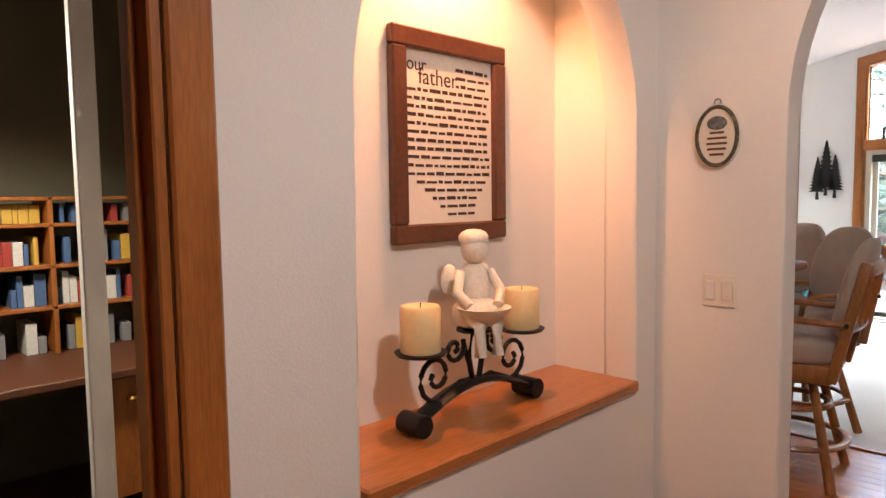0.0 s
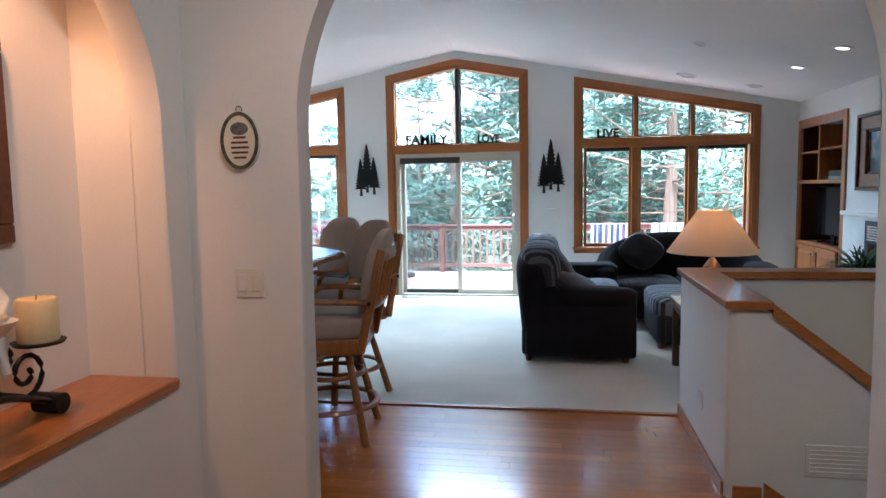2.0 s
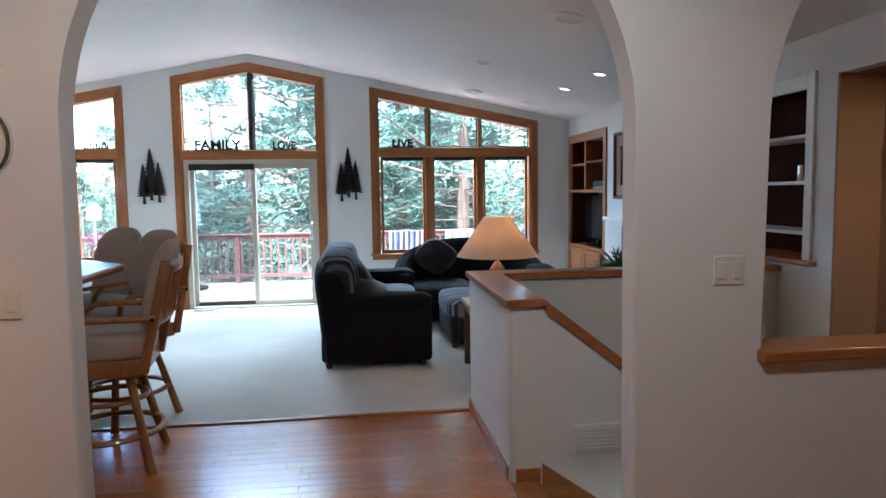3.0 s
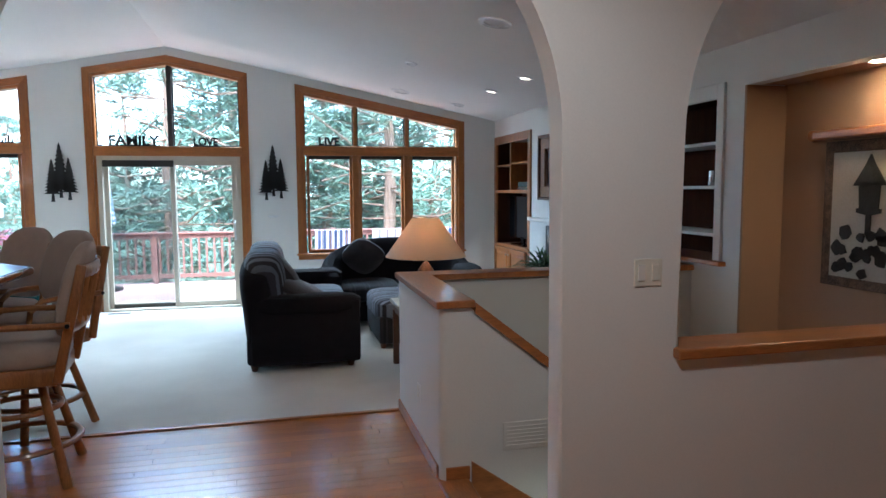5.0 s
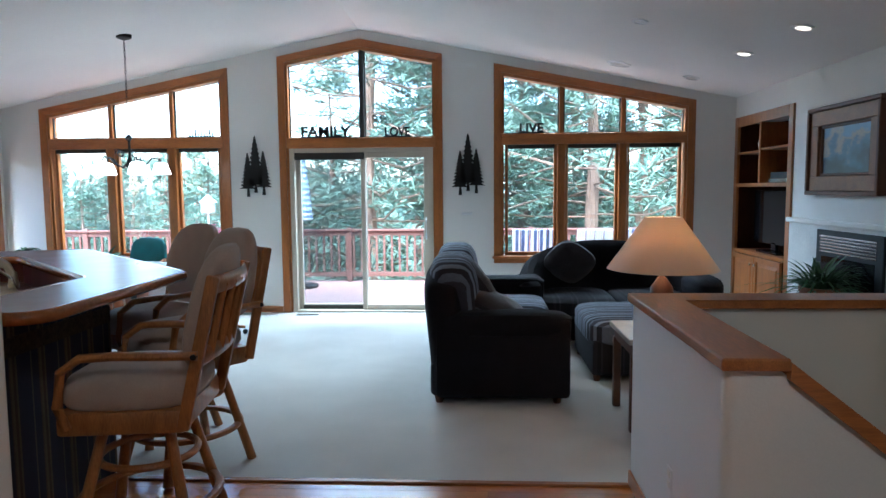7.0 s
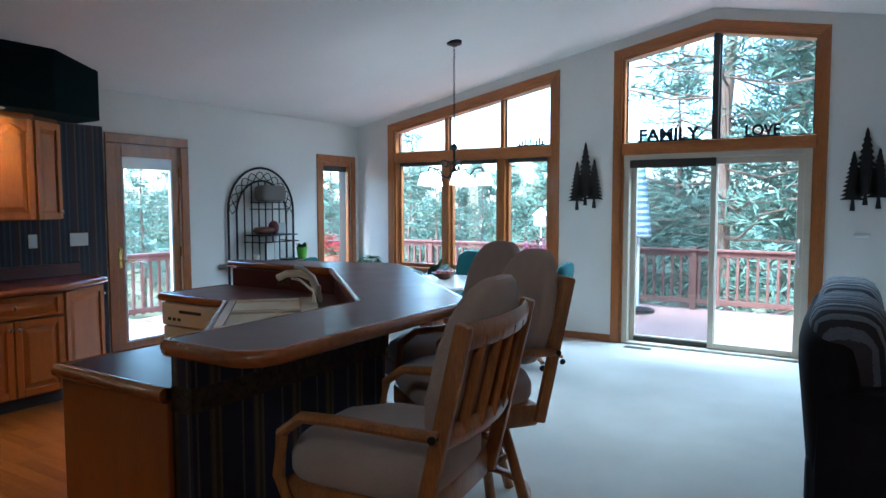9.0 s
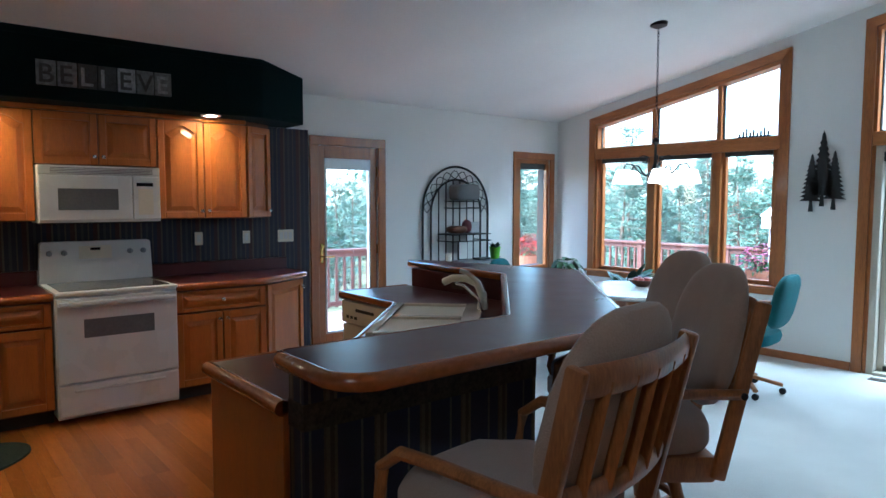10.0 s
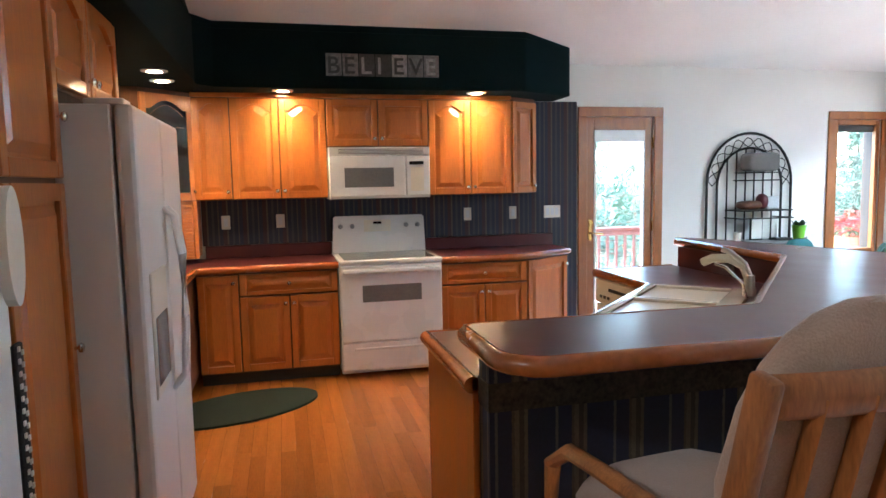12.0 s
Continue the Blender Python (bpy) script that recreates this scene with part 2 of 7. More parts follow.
    def lathe(self, profile, at=(0, 0, 0), n=24, m=None, cap=True):
        """Turns (radius, height) pairs round the upright through at."""
        v = [(at[0] + r * math.cos(t * math.tau / n), at[1] + r * math.sin(t * math.tau / n), at[2] + z) for r, z in profile for t in range(n)]
        f = [(i * n + j, i * n + (j + 1) % n, (i + 1) * n + (j + 1) % n, (i + 1) * n + j) for i in range(len(profile) - 1) for j in range(n)]
        if cap:
            f += [tuple(range(n))[::-1], tuple(range((len(profile) - 1) * n, len(profile) * n))]
        return self.add(v, f, m)

    def puff(self, a, b, power=3.0, n=14, m=None, squash=None):
        """A soft cushion: a box with swollen, rounded faces."""
        c, h = [(p + q) / 2 for p, q in zip(a, b)], [abs(q - p) / 2 for p, q in zip(a, b)]
        sg = lambda w, e: math.copysign(abs(w) ** e, w)
        v, rows = [], n // 2
        e = 2 / power
        for i in range(rows + 1):
            la = -math.pi / 2 + math.pi * i / rows
            for j in range(n * 2):
                lo = math.tau * j / (n * 2)
                p = Vector((sg(math.cos(la), e) * sg(math.cos(lo), e) * h[0] + c[0], sg(math.cos(la), e) * sg(math.sin(lo), e) * h[1] + c[1], sg(math.sin(la), e) * h[2] + c[2]))
                v.append(squash(p) if squash else p)
        k = n * 2
        f = [(i * k + j, i * k + (j + 1) % k, (i + 1) * k + (j + 1) % k, (i + 1) * k + j) for i in range(rows) for j in range(k)]
        return self.add(v, f, m)

    def flat(self, pts, y0, y1, m=None):
        """An outline in x and z, pulled along y."""
        n = len(pts)
        v = [(x, y0, z) for x, z in pts] + [(x, y1, z) for x, z in pts]
        f = [tuple(range(n)), tuple(range(n, 2 * n))[::-1]] + [(i, n + i, n + (i + 1) % n, (i + 1) % n) for i in range(n)]
        return self.add(v, f, m)

    def mesh(self, name, material, smooth=False):
        me = bpy.data.meshes.new(name)
        me.from_pydata(self.v, [], self.f)
        me.validate()
        bm = bmesh.new()
        bm.from_mesh(me)
        bmesh.ops.remove_doubles(bm, verts=bm.verts[:], dist=1e-5)
        bmesh.ops.recalc_face_normals(bm, faces=bm.faces[:])
        bm.to_mesh(me)
        bm.free()
        me.materials.append(material)
        if smooth:
            for f in me.polygons:
                f.use_smooth = True
            me.set_sharp_from_angle(angle=radians(38))
        return me


def thing(name, label, category, at=(0, 0, 0), turn=0, group=""):
    """An empty at the base of a thing with parts."""
    ob = new(name)
    ob.empty_display_size = 0.1
    ob.matrix_world = pose(*at, 0, 0, turn)
    return tagged(ob, label, category, group)


def part(name, shape, material, parent, label="", smooth=False):
    ob = new(name, shape.mesh(name, material, smooth))
    ob.parent = parent
    if label:
        ob["label"] = label
    return ob


def solid(name, shape, material, label="", category="", kind="", group="", smooth=False):
    return tagged(new(name, shape.mesh(name, material, smooth)), label, category, group, kind)


def letters(text, size, depth, material, m, name, parent=None, spacing=1.0, bold=0.0):
    """Raised letters from the built-in font, as a mesh."""
    cu = bpy.data.curves.new(name, "FONT")
    cu.body, cu.size, cu.extrude, cu.space_character, cu.offset = text, size, depth / 2, spacing, bold
    ob = bpy.data.objects.new(name, cu)
    scene.collection.objects.link(ob)
    dg = bpy.context.evaluated_depsgraph_get()
    me = bpy.data.meshes.new_from_object(ob.evaluated_get(dg))
    bpy.data.objects.remove(ob)
    me.materials.clear()
    me.materials.append(material)
    out = new(name, me)
    out.matrix_world = m
    out.parent = parent
    return out


# ---- plan ----
GY, XL, XR, RIDGE = 9.88, -4.6, 4.42, -0.06


def roof(x):
    """Height of the sloped ceiling."""
    return 3.45 - 0.195 * abs(x - RIDGE)


def strip(s, x0, x1, y0, y1, lo0, lo1, hi0, hi1):
    """A piece of wall between x0 and x1 with sloped foot and head."""
    s.add([(x0, y0, lo0), (x1, y0, lo1), (x1, y1, lo1), (x0, y1, lo0), (x0, y0, hi0), (x1, y0, hi1), (x1, y1, hi1), (x0, y1, hi0)],
          [(3, 2, 1, 0), (4, 5, 6, 7), (0, 1, 5, 4), (2, 3, 7, 6), (1, 2, 6, 5), (3, 0, 4, 7)])


def gable(s, y0, y1, holes, x_from, x_to, top=roof):
    """A wall along x under the sloped ceiling. holes: (x0, x1, sill, head function)."""
    xs = sorted({x_from, x_to, *[h[i] for h in holes for i in (0, 1)], *([RIDGE] if x_from < RIDGE < x_to else [])})
    for h in holes:
        xs += [h[0] + (h[1] - h[0]) * (1 - math.cos(math.pi * i / h[4])) / 2 for i in range(1, h[4])] if len(h) > 4 else []
    xs = sorted(set(xs))
    for a, b in zip(xs, xs[1:]):
        mid = (a + b) / 2
        hole = next((h for h in holes if h[0] < mid < h[1]), None)
        if not hole:
            strip(s, a, b, y0, y1, 0, 0, top(a), top(b))
        else:
            if hole[2] > 0:
                strip(s, a, b, y0, y1, 0, 0, hole[2], hole[2])
            strip(s, a, b, y0, y1, hole[3](a), hole[3](b), top(a), top(b))
    return s


def arched_panel(s, outline, rounded, m, depth, r=0.018):
    """A wall piece from an outline in (u, z); the edges between rounded points are bull-nosed."""
    bm = bmesh.new()
    lo = [bm.verts.new((u, 0, z)) for u, z in outline]
    hi = [bm.verts.new((u, depth, z)) for u, z in outline]
    k = len(outline)
    bm.faces.new(lo), bm.faces.new(hi[::-1])
    for i in range(k):
        bm.faces.new((lo[i], hi[i], hi[(i + 1) % k], lo[(i + 1) % k]))
    soft = [e for ring in (lo, hi) for i in rounded for e in ring[i].link_edges if e.other_vert(ring[i]) in ring and ring.index(e.other_vert(ring[i])) in rounded]
    bmesh.ops.bevel(bm, geom=list(set(soft)), offset=r, segments=4, profile=0.5, affect="EDGES")
    return s.take(bm, m)


def arch_curve(c, r, spring, foot, n=40):
    """An opening's edge: up from foot, over the round head and down again."""
    return [(c - r, foot), *[(c - r * math.cos(math.pi * i / n), spring + r * math.sin(math.pi * i / n)) for i in range(n + 1)], (c + r, foot)]


opening_top = lambda x: roof(x) - 0.20
NORTH = [(-3.99, -1.77, 0.71, opening_top), (-0.975, 0.855, 0.0, opening_top), (1.65, 3.86, 0.71, opening_top)]
solid("wall_north", gable(Shape(), GY, GY + 0.16, NORTH, XL - 0.15, XR + 0.15), WALL_COOL, "off-white painted gable wall with tall windows", "wall", "structure")

# arch wall between hall and great room
AY, AT = 2.96, 0.13
ARCH_X, ARCH_R, SPRING = 1.395, 1.032, 1.80
ARCH2_X, ARCH2_R = 4.02, 1.045
SILL2 = 0.865
high = lambda x: roof(x) + 0.05
w = Shape()
cv1 = arch_curve(ARCH_X, ARCH_R, SPRING, 0.0)
arched_panel(w, [(-0.15, 0.0), *cv1, (2.70, 0.0), (2.70, high(2.70)), (RIDGE, high(RIDGE)), (-0.15, high(-0.15))], range(1, 1 + len(cv1)), Matrix.Translation((0, AY, 0)), AT)
cv2 = arch_curve(ARCH2_X, ARCH2_R, SPRING, SILL2)
arched_panel(w, [(2.70, SILL2), *cv2, (5.60, SILL2), (5.60, high(5.60)), (2.70, high(2.70))], range(1, 1 + len(cv2)), Matrix.Translation((0, AY, 0)), AT)
w.box((2.70, AY, 0.0), (5.60, AY + AT, SILL2))
solid("wall_arch", w, WALL, "off-white plaster wall with two round-headed openings", "wall", "structure", smooth=True)

# floors
f = Shape()
f.box((XL - 0.2, 2.2, -0.1), (2.2, 5.13, -0.02))
f.box((XL - 0.2, 5.13, -0.1), (-0.3, 6.55, -0.02))
f.box((-3.2, -3.0, -0.1), (5.6, 3.09, -0.02))
FLOOR = solid("floor", f, FLOOR_WOOD, "honey-coloured oak strip floor", "floor", "structure")
f = Shape()
f.prism([(-0.66, 5.13), (2.2, 5.13), (2.2, 6.55), (-2.8, 6.55), (-2.8, 6.24), (-1.74, 6.24)], -0.1, 0.008)
f.box((2.2, 5.14, -0.1), (XR, 6.55, 0.008))
f.box((XL, 6.55, -0.1), (XR, GY, 0.008))
solid("carpet_floor", f, CARPET, "cream cut-pile wall-to-wall carpet", "carpet", "structure")

# ceiling
c = Shape()
for a, b in ((XL - 0.2, RIDGE), (RIDGE, 5.7)):
    strip(c, a, b, -3.2, GY + 0.16, roof(a), roof(b), roof(a) + 0.15, roof(b) + 0.15)
solid("ceiling", c, CEIL, "white textured vaulted ceiling", "ceiling", "structure")


def side_wall(s, x0, x1, y_from, y_to, holes, top):
    """A wall along y. holes: (y0, y1, sill, head)."""
    ys = sorted({y_from, y_to, *[h[i] for h in holes for i in (0, 1)]})
    for a, b in zip(ys, ys[1:]):
        hole = next((h for h in holes if h[0] < (a + b) / 2 < h[1]), None)
        if not hole:
            s.box((x0, a, 0), (x1, b, top))
            continue
        if hole[2] > 0:
            s.box((x0, a, 0), (x1, b, hole[2]))
        s.box((x0, a, hole[3]), (x1, b, top))
    return s


KDOOR, KWIN = (6.375, 7.075), (9.146, 9.72)
solid("wall_west", side_wall(Shape(), XL - 0.15, XL, 2.2, GY, [(*KDOOR, 0, 2.09), (*KWIN, 0.68, 2.07)], roof(XL) + 0.05), WALL_COOL, "off-white wall with a glazed door and narrow window", "wall", "structure")
east = Shape()
for y0, y1, z0, z1 in ((9.80, GY, 0, 2.7), (8.44, 9.80, 2.27, 2.7), (8.44, 9.80, 0, 0.05), (6.33, 8.44, 0, 2.7), (4.66, 6.33, 2.27, 2.7), (4.66, 6.33, -1.5, 1.02), (4.46, 4.66, -1.5, 2.7), (2.2, 4.46, -1.5, 0.0)):
    east.box((XR, y0, z0), (XR + 0.42, y1, z1))
east.box((XR, 2.2, 2.28), (XR + 0.1, 4.46, 2.7))
east.box((XR + 0.42, 4.46, -1.5), (XR + 0.5, GY, 2.7))
solid("wall_east", east, WALL_COOL, "off-white wall with built-in recesses", "wall", "structure")
# one tan tone, darker and warmer than the walls around the alcove
TAN = mat("alcove_tan", (0.34, 0.20, 0.12), 0.85, vary=0.04, scale=1.2, fine=140, bump=0.25)
solid("wall_alcove", Shape().box((4.74, 2.2, -1.5), (4.90, 4.459, 2.7)).box((XR + 0.001, 4.44, 0.0), (4.74, 4.4585, 2.28)), TAN, "tan back and side of the art alcove", "wall", "structure")
solid("alcove_ceiling", Shape().box((XR + 0.1, 2.2, 2.284), (4.76, 4.44, 2.34)), TAN, "flat ceiling of the art alcove", "ceiling", "structure")

# hall walls round the start of the walk
HX = -0.095
hall = Shape()
NI0, NI1, NIZ = 1.53, 2.805, 0.82
hall.box((HX - 0.13, 0.25, 2.06), (HX, 1.1, 3.45))
hall.box((HX - 0.13, -3.0, 0), (HX, 0.25, 3.45))
hall.box((HX - 0.13, 1.1, 0), (HX, AY, NIZ))
nr = (NI1 - NI0) / 2
cvn = arch_curve(NI0 + nr, nr, 1.80, NIZ)
arched_panel(hall, [(1.1, NIZ), *cvn, (AY, NIZ), (AY, 3.45), (1.1, 3.45)], range(1, 1 + len(cvn)), Matrix.Translation((HX, 0, 0)) @ Matrix.Rotation(math.pi / 2, 4, "Z"), 0.13)
solid("wall_hall", hall, WALL, "off-white plaster wall with an arched niche and a doorway", "wall", "structure", smooth=True)
NB = -0.453
nb = Shape()
nb.box((NB - 0.02, NI0 - 0.1, 0.5), (NB, NI1 + 0.02, 3.0))
nb.box((NB, NI1, 0.5), (HX - 0.13, NI1 + 0.02, 3.0))
nb.box((NB, NI0 - 0.02, 0.5), (HX - 0.13, NI0, 3.0))
nb.box((NB, NI0, 2.62), (HX - 0.13, NI1, 2.66))
solid("wall_niche", nb, WALL, "plaster back and sides of the arched niche", "wall", "structure")
close = Shape()
close.box((-3.3, -3.1, -0.1), (5.7, -3.0, 3.5))
close.box((5.6, -3.0, -1.5), (5.7, 2.3, 3.5))
close.box((-3.3, -3.0, -0.1), (-3.2, 2.2, 3.5))
close.box((XL - 0.15, 2.2, 0), (-0.64, 2.33, 3.2))
close.box((-0.64, 2.81, 0), (-0.26, 2.93, 3.3))
close.box((5.1, 2.2, -1.5), (5.7, 2.3, 3.5))
solid("wall_south", close, WALL, "plain off-white walls behind the hall", "wall", "structure")

# stairwell guard walls
g = Shape()
SX0, SX1, SY_N, SY_F, SZ = 2.145, 2.31, 3.89, 5.14, 0.955
round_ = lambda cx, cy, a0: [(cx + 0.045 * math.cos(radians(a0 + 15 * i)), cy + 0.045 * math.sin(radians(a0 + 15 * i))) for i in range(7)]
g.prism([*round_(SX0 + 0.045, SY_N + 0.045, 180), (SX1, SY_N), (SX1, SY_F), (SX0, SY_F)], -1.5, SZ)
g.box((SX1, SY_F - 0.14, -1.5), (XR, SY_F, SZ))
g.add([(SX1, SY_N, -1.5), (4.35, SY_N, -1.5), (4.35, SY_N + 0.12, -1.5), (SX1, SY_N + 0.12, -1.5), (SX1, SY_N, SZ), (4.35, SY_N, SZ - 1.6), (4.35, SY_N + 0.12, SZ - 1.6), (SX1, SY_N + 0.12, SZ)],
      [(3, 2, 1, 0), (4, 5, 6, 7), (0, 1, 5, 4), (2, 3, 7, 6), (1, 2, 6, 5), (3, 0, 4, 7)])
g.box((2.20, 3.09, -1.5), (2.22, SY_N, -0.05))
solid("wall_stair", g, WALL_COOL, "off-white half wall round the stairwell", "wall", "structure", smooth=True)
# walls out of view, added to keep outdoor light from leaking into the stairwell
lw = Shape().box((5.7, 2.2, -1.5), (5.8, 5.8, 0.9)).box((1.9, 2.1, -1.5), (5.8, 2.2, -0.3)).box((1.9, 2.2, -1.5), (2.0, 5.8, -0.3)).box((4.42, 5.75, -1.5), (5.8, 5.85, 0.9))
solid("wall_lower_block", lw, WALL_COOL, "unseen plain walls closing off the lower landing", "wall", "structure")
solid("lower_floor", Shape().box((2.0, 2.2, -1.6), (5.7, 5.8, -1.5)), CARPET, "carpeted lower landing", "floor", "structure")


# ---- windows and trim ----
GASKET = mat("dark_gasket", (0.03, 0.025, 0.02), 0.6, vary=0.1, bump=0.05)
VINYL = mat("almond_frame", (0.50, 0.44, 0.35), 0.5, vary=0.06, bump=0.05)


def gable_window(name, label, x0, x1, z0, mullions, slider=False):
    """Tall window with a sloped head, a transom and, below it, sashes or a sliding door."""
    w = thing(name, label, "window")
    w["kind"] = "structure"
    co = 0.088
    top = lambda x: roof(x) - 0.20
    inner = [x0, *([RIDGE] if x0 < RIDGE < x1 else []), x1]
    outer = [x0 - co, *inner[1:-1], x1 + co]
    s = Shape()
    for a, b, p, q in zip(inner, inner[1:], outer, outer[1:]):
        s.flat([(a, top(a)), (b, top(b)), (q, roof(q) - 0.112), (p, roof(p) - 0.112)], GY - 0.022, GY + 0.004)
        s.flat([(a, top(a) - 0.035), (b, top(b) - 0.035), (b, top(b)), (a, top(a))], GY + 0.0, GY + 0.15)
    part("head_casing", s, OAK_H, w)
    for nm, a, b in (("left", x0 - co, x0), ("right", x1, x1 + co)):
        lo = z0 - (0.0 if slider else 0.088)
        s = Shape().flat([(a, lo), (b, lo), (b, roof(b) - (0.2 if nm == "left" else 0.112)), (a, roof(a) - (0.112 if nm == "left" else 0.2))], GY - 0.02, GY + 0.003)
        part("side_casing", s, OAK, w)
        e = x0 if nm == "left" else x1 - 0.03
        part("jamb", Shape().flat([(e, z0), (e + 0.03, z0), (e + 0.03, top(e + 0.03) - 0.03), (e, top(e) - 0.03)], GY + 0.001, GY + 0.15), OAK, w)
    zt0, zt1 = (2.04, 2.165) if slider else (2.06, 2.19)
    part("transom", Shape().box((x0, GY - 0.012, zt0), (x1, GY + 0.13, zt1), 0.006), OAK_H, w)
    if not slider:
        part("window_sill", Shape().box((x0 - co - 0.02, GY - 0.05, z0 - 0.03), (x1 + co + 0.02, GY + 0.12, z0), 0.008), OAK_H, w)
        part("apron", Shape().box((x0 - co, GY - 0.018, z0 - 0.088), (x1 + co, GY + 0.002, z0 - 0.03), 0.004), OAK_H, w)
    edges = [x0, *mullions, x1]
    for m in mullions:
        part("upper_mullion", Shape().flat([(m - 0.024, zt1), (m + 0.024, zt1), (m + 0.024, top(m) - 0.03), (m - 0.024, top(m) - 0.03)], GY + 0.03, GY + 0.12), GASKET if slider else OAK, w)
        if not slider:
            part("mullion", Shape().box((m - 0.05, GY + 0.0, z0), (m + 0.05, GY + 0.13, zt0), 0.006), OAK, w)
    for a, b in zip(edges, edges[1:]):
        g0, g1 = a + 0.035, b - 0.035
        part("upper_pane", Shape().flat([(g0, zt1), (g1, zt1), (g1, top(g1) - 0.04), (g0, top(g0) - 0.04)], GY + 0.08, GY + 0.086), GLASS, w).visible_shadow = False
        r = Shape()
        r.flat([(g0 - 0.012, zt1), (g0 + 0.006, zt1), (g0 + 0.006, top(g0) - 0.04), (g0 - 0.012, top(g0) - 0.04)], GY + 0.07, GY + 0.096)
        r.flat([(g1 - 0.006, zt1), (g1 + 0.012, zt1), (g1 + 0.012, top(g1) - 0.04), (g1 - 0.006, top(g1) - 0.04)], GY + 0.07, GY + 0.096)
        r.flat([(g0, zt1 - 0.001), (g1, zt1 - 0.001), (g1, zt1 + 0.016), (g0, zt1 + 0.016)], GY + 0.069, GY + 0.097)
        part("pane_bead", r, GASKET, w)
        if not slider:
            h0, h1 = a + 0.05, b - 0.05
            sash = Shape()
            for p, q in (((h0, z0), (h0 + 0.035, zt0)), ((h1 - 0.035, z0), (h1, zt0)), ((h0 + 0.035, z0), (h1 - 0.035, z0 + 0.045)), ((h0 + 0.035, zt0 - 0.04), (h1 - 0.035, zt0))):
                sash.box((p[0], GY + 0.045, p[1]), (q[0], GY + 0.1, q[1]), 0.003)
            part("sash", sash, OAK, w)
            part("pane", Shape().box((h0 + 0.03, GY + 0.07, z0 + 0.04), (h1 - 0.03, GY + 0.076, zt0 - 0.035)), GLASS, w).visible_shadow = False
            part("shade_cassette", Shape().box((h0 + 0.03, GY + 0.02, zt0 - 0.05), (h1 - 0.03, GY + 0.06, zt0 - 0.002), 0.004), GASKET, w, "dark rolled-up shade")
    return w


gable_window("window_1", "tall oak-framed three-part window with sloped head", -3.99, -1.77, 0.71, [-3.2, -2.42])
W2 = gable_window("window_2", "peaked oak-framed window over a glass sliding door", -0.975, 0.855, 0.0, [RIDGE + 0.02], True)
gable_window("window_3", "tall oak-framed three-part window with sloped head", 1.65, 3.86, 0.71, [2.375, 3.11])

sl = thing("sliding_door", "closed two-panel glass sliding door with almond frame", "door")
part("insect_screen", Shape().box((-0.86, GY + 0.128, 0.08), (-0.03, GY + 0.130, 2.0)), SCREEN, sl, "grey insect screen").visible_shadow = False
sl["kind"] = "structure"
fr = Shape()
fr.box((-0.945, GY + 0.0, 0.0), (-0.885, GY + 0.14, 2.04), 0.004)
fr.box((0.765, GY + 0.0, 0.0), (0.825, GY + 0.14, 2.04), 0.004)
fr.box((-0.885, GY + 0.0, 1.985), (0.765, GY + 0.14, 2.04), 0.004)
fr.box((-0.885, GY - 0.03, 0.0), (0.765, GY + 0.14, 0.035), 0.004)
part("frame", fr, VINYL, sl)
for nm, a, b, y, mt in (("fixed_panel", -0.885, -0.01, GY + 0.085, GASKET), ("sliding_panel", -0.07, 0.765, GY + 0.035, VINYL)):
    s = Shape()
    s.box((a, y, 0.035), (a + 0.055, y + 0.04, 1.985), 0.004)
    s.box((b - 0.06, y, 0.035), (b, y + 0.04, 1.985), 0.004)
    s.box((a + 0.055, y, 0.035), (b - 0.06, y + 0.04, 0.1), 0.004)
    s.box((a + 0.055, y, 1.92), (b - 0.06, y + 0.04, 1.985), 0.004)
    pn = part(nm, s, VINYL, sl)
    part("pane", Shape().box((a + 0.05, y + 0.017, 0.095), (b - 0.055, y + 0.023, 1.925)), GLASS, pn).visible_shadow = False
    if nm == "sliding_panel":
        h = Shape().tube([(0.735, y, 0.92), (0.735, y - 0.045, 0.95), (0.735, y - 0.045, 1.15), (0.735, y, 1.18)], 0.011)
        part("handle", h, WHITE_ENAMEL, pn, "white pull handle", True)
    else:
        part("screen_rail", Shape().box((a + 0.05, y - 0.012, 0.04), (b - 0.01, y + 0.0, 0.085), 0.002), GASKET, pn)
part("shade_cassette", Shape().box((-0.88, GY - 0.005, 1.90), (-0.02, GY + 0.03, 1.985), 0.006), GASKET, sl, "dark rolled-up shade")

# kitchen door and narrow window in the west wall
kd = thing("door_1", "closed oak door with a full glass light", "door")
kd["kind"] = "structure"
y0, y1 = KDOOR
for a, b in (((y0 - 0.09, 0), (y0, 2.09)), ((y1, 0), (y1 + 0.09, 2.09)), ((y0 - 0.09, 2.09), (y1 + 0.09, 2.18))):
    part("casing", Shape().box((XL - 0.001, a[0], a[1]), (XL + 0.02, b[0], b[1]), 0.005), OAK, kd)
leaf = Shape()
for a, b in (((y0 + 0.004, 0.02), (y0 + 0.085, 2.092)), ((y1 - 0.085, 0.02), (y1 - 0.004, 2.092)), ((y0 + 0.085, 0.02), (y1 - 0.085, 0.22)), ((y0 + 0.085, 1.97), (y1 - 0.085, 2.092))):
    leaf.box((XL - 0.06, a[0], a[1]), (XL - 0.018, b[0], b[1]), 0.003)
lf = part("leaf", leaf, OAK, kd)
bead = Shape()
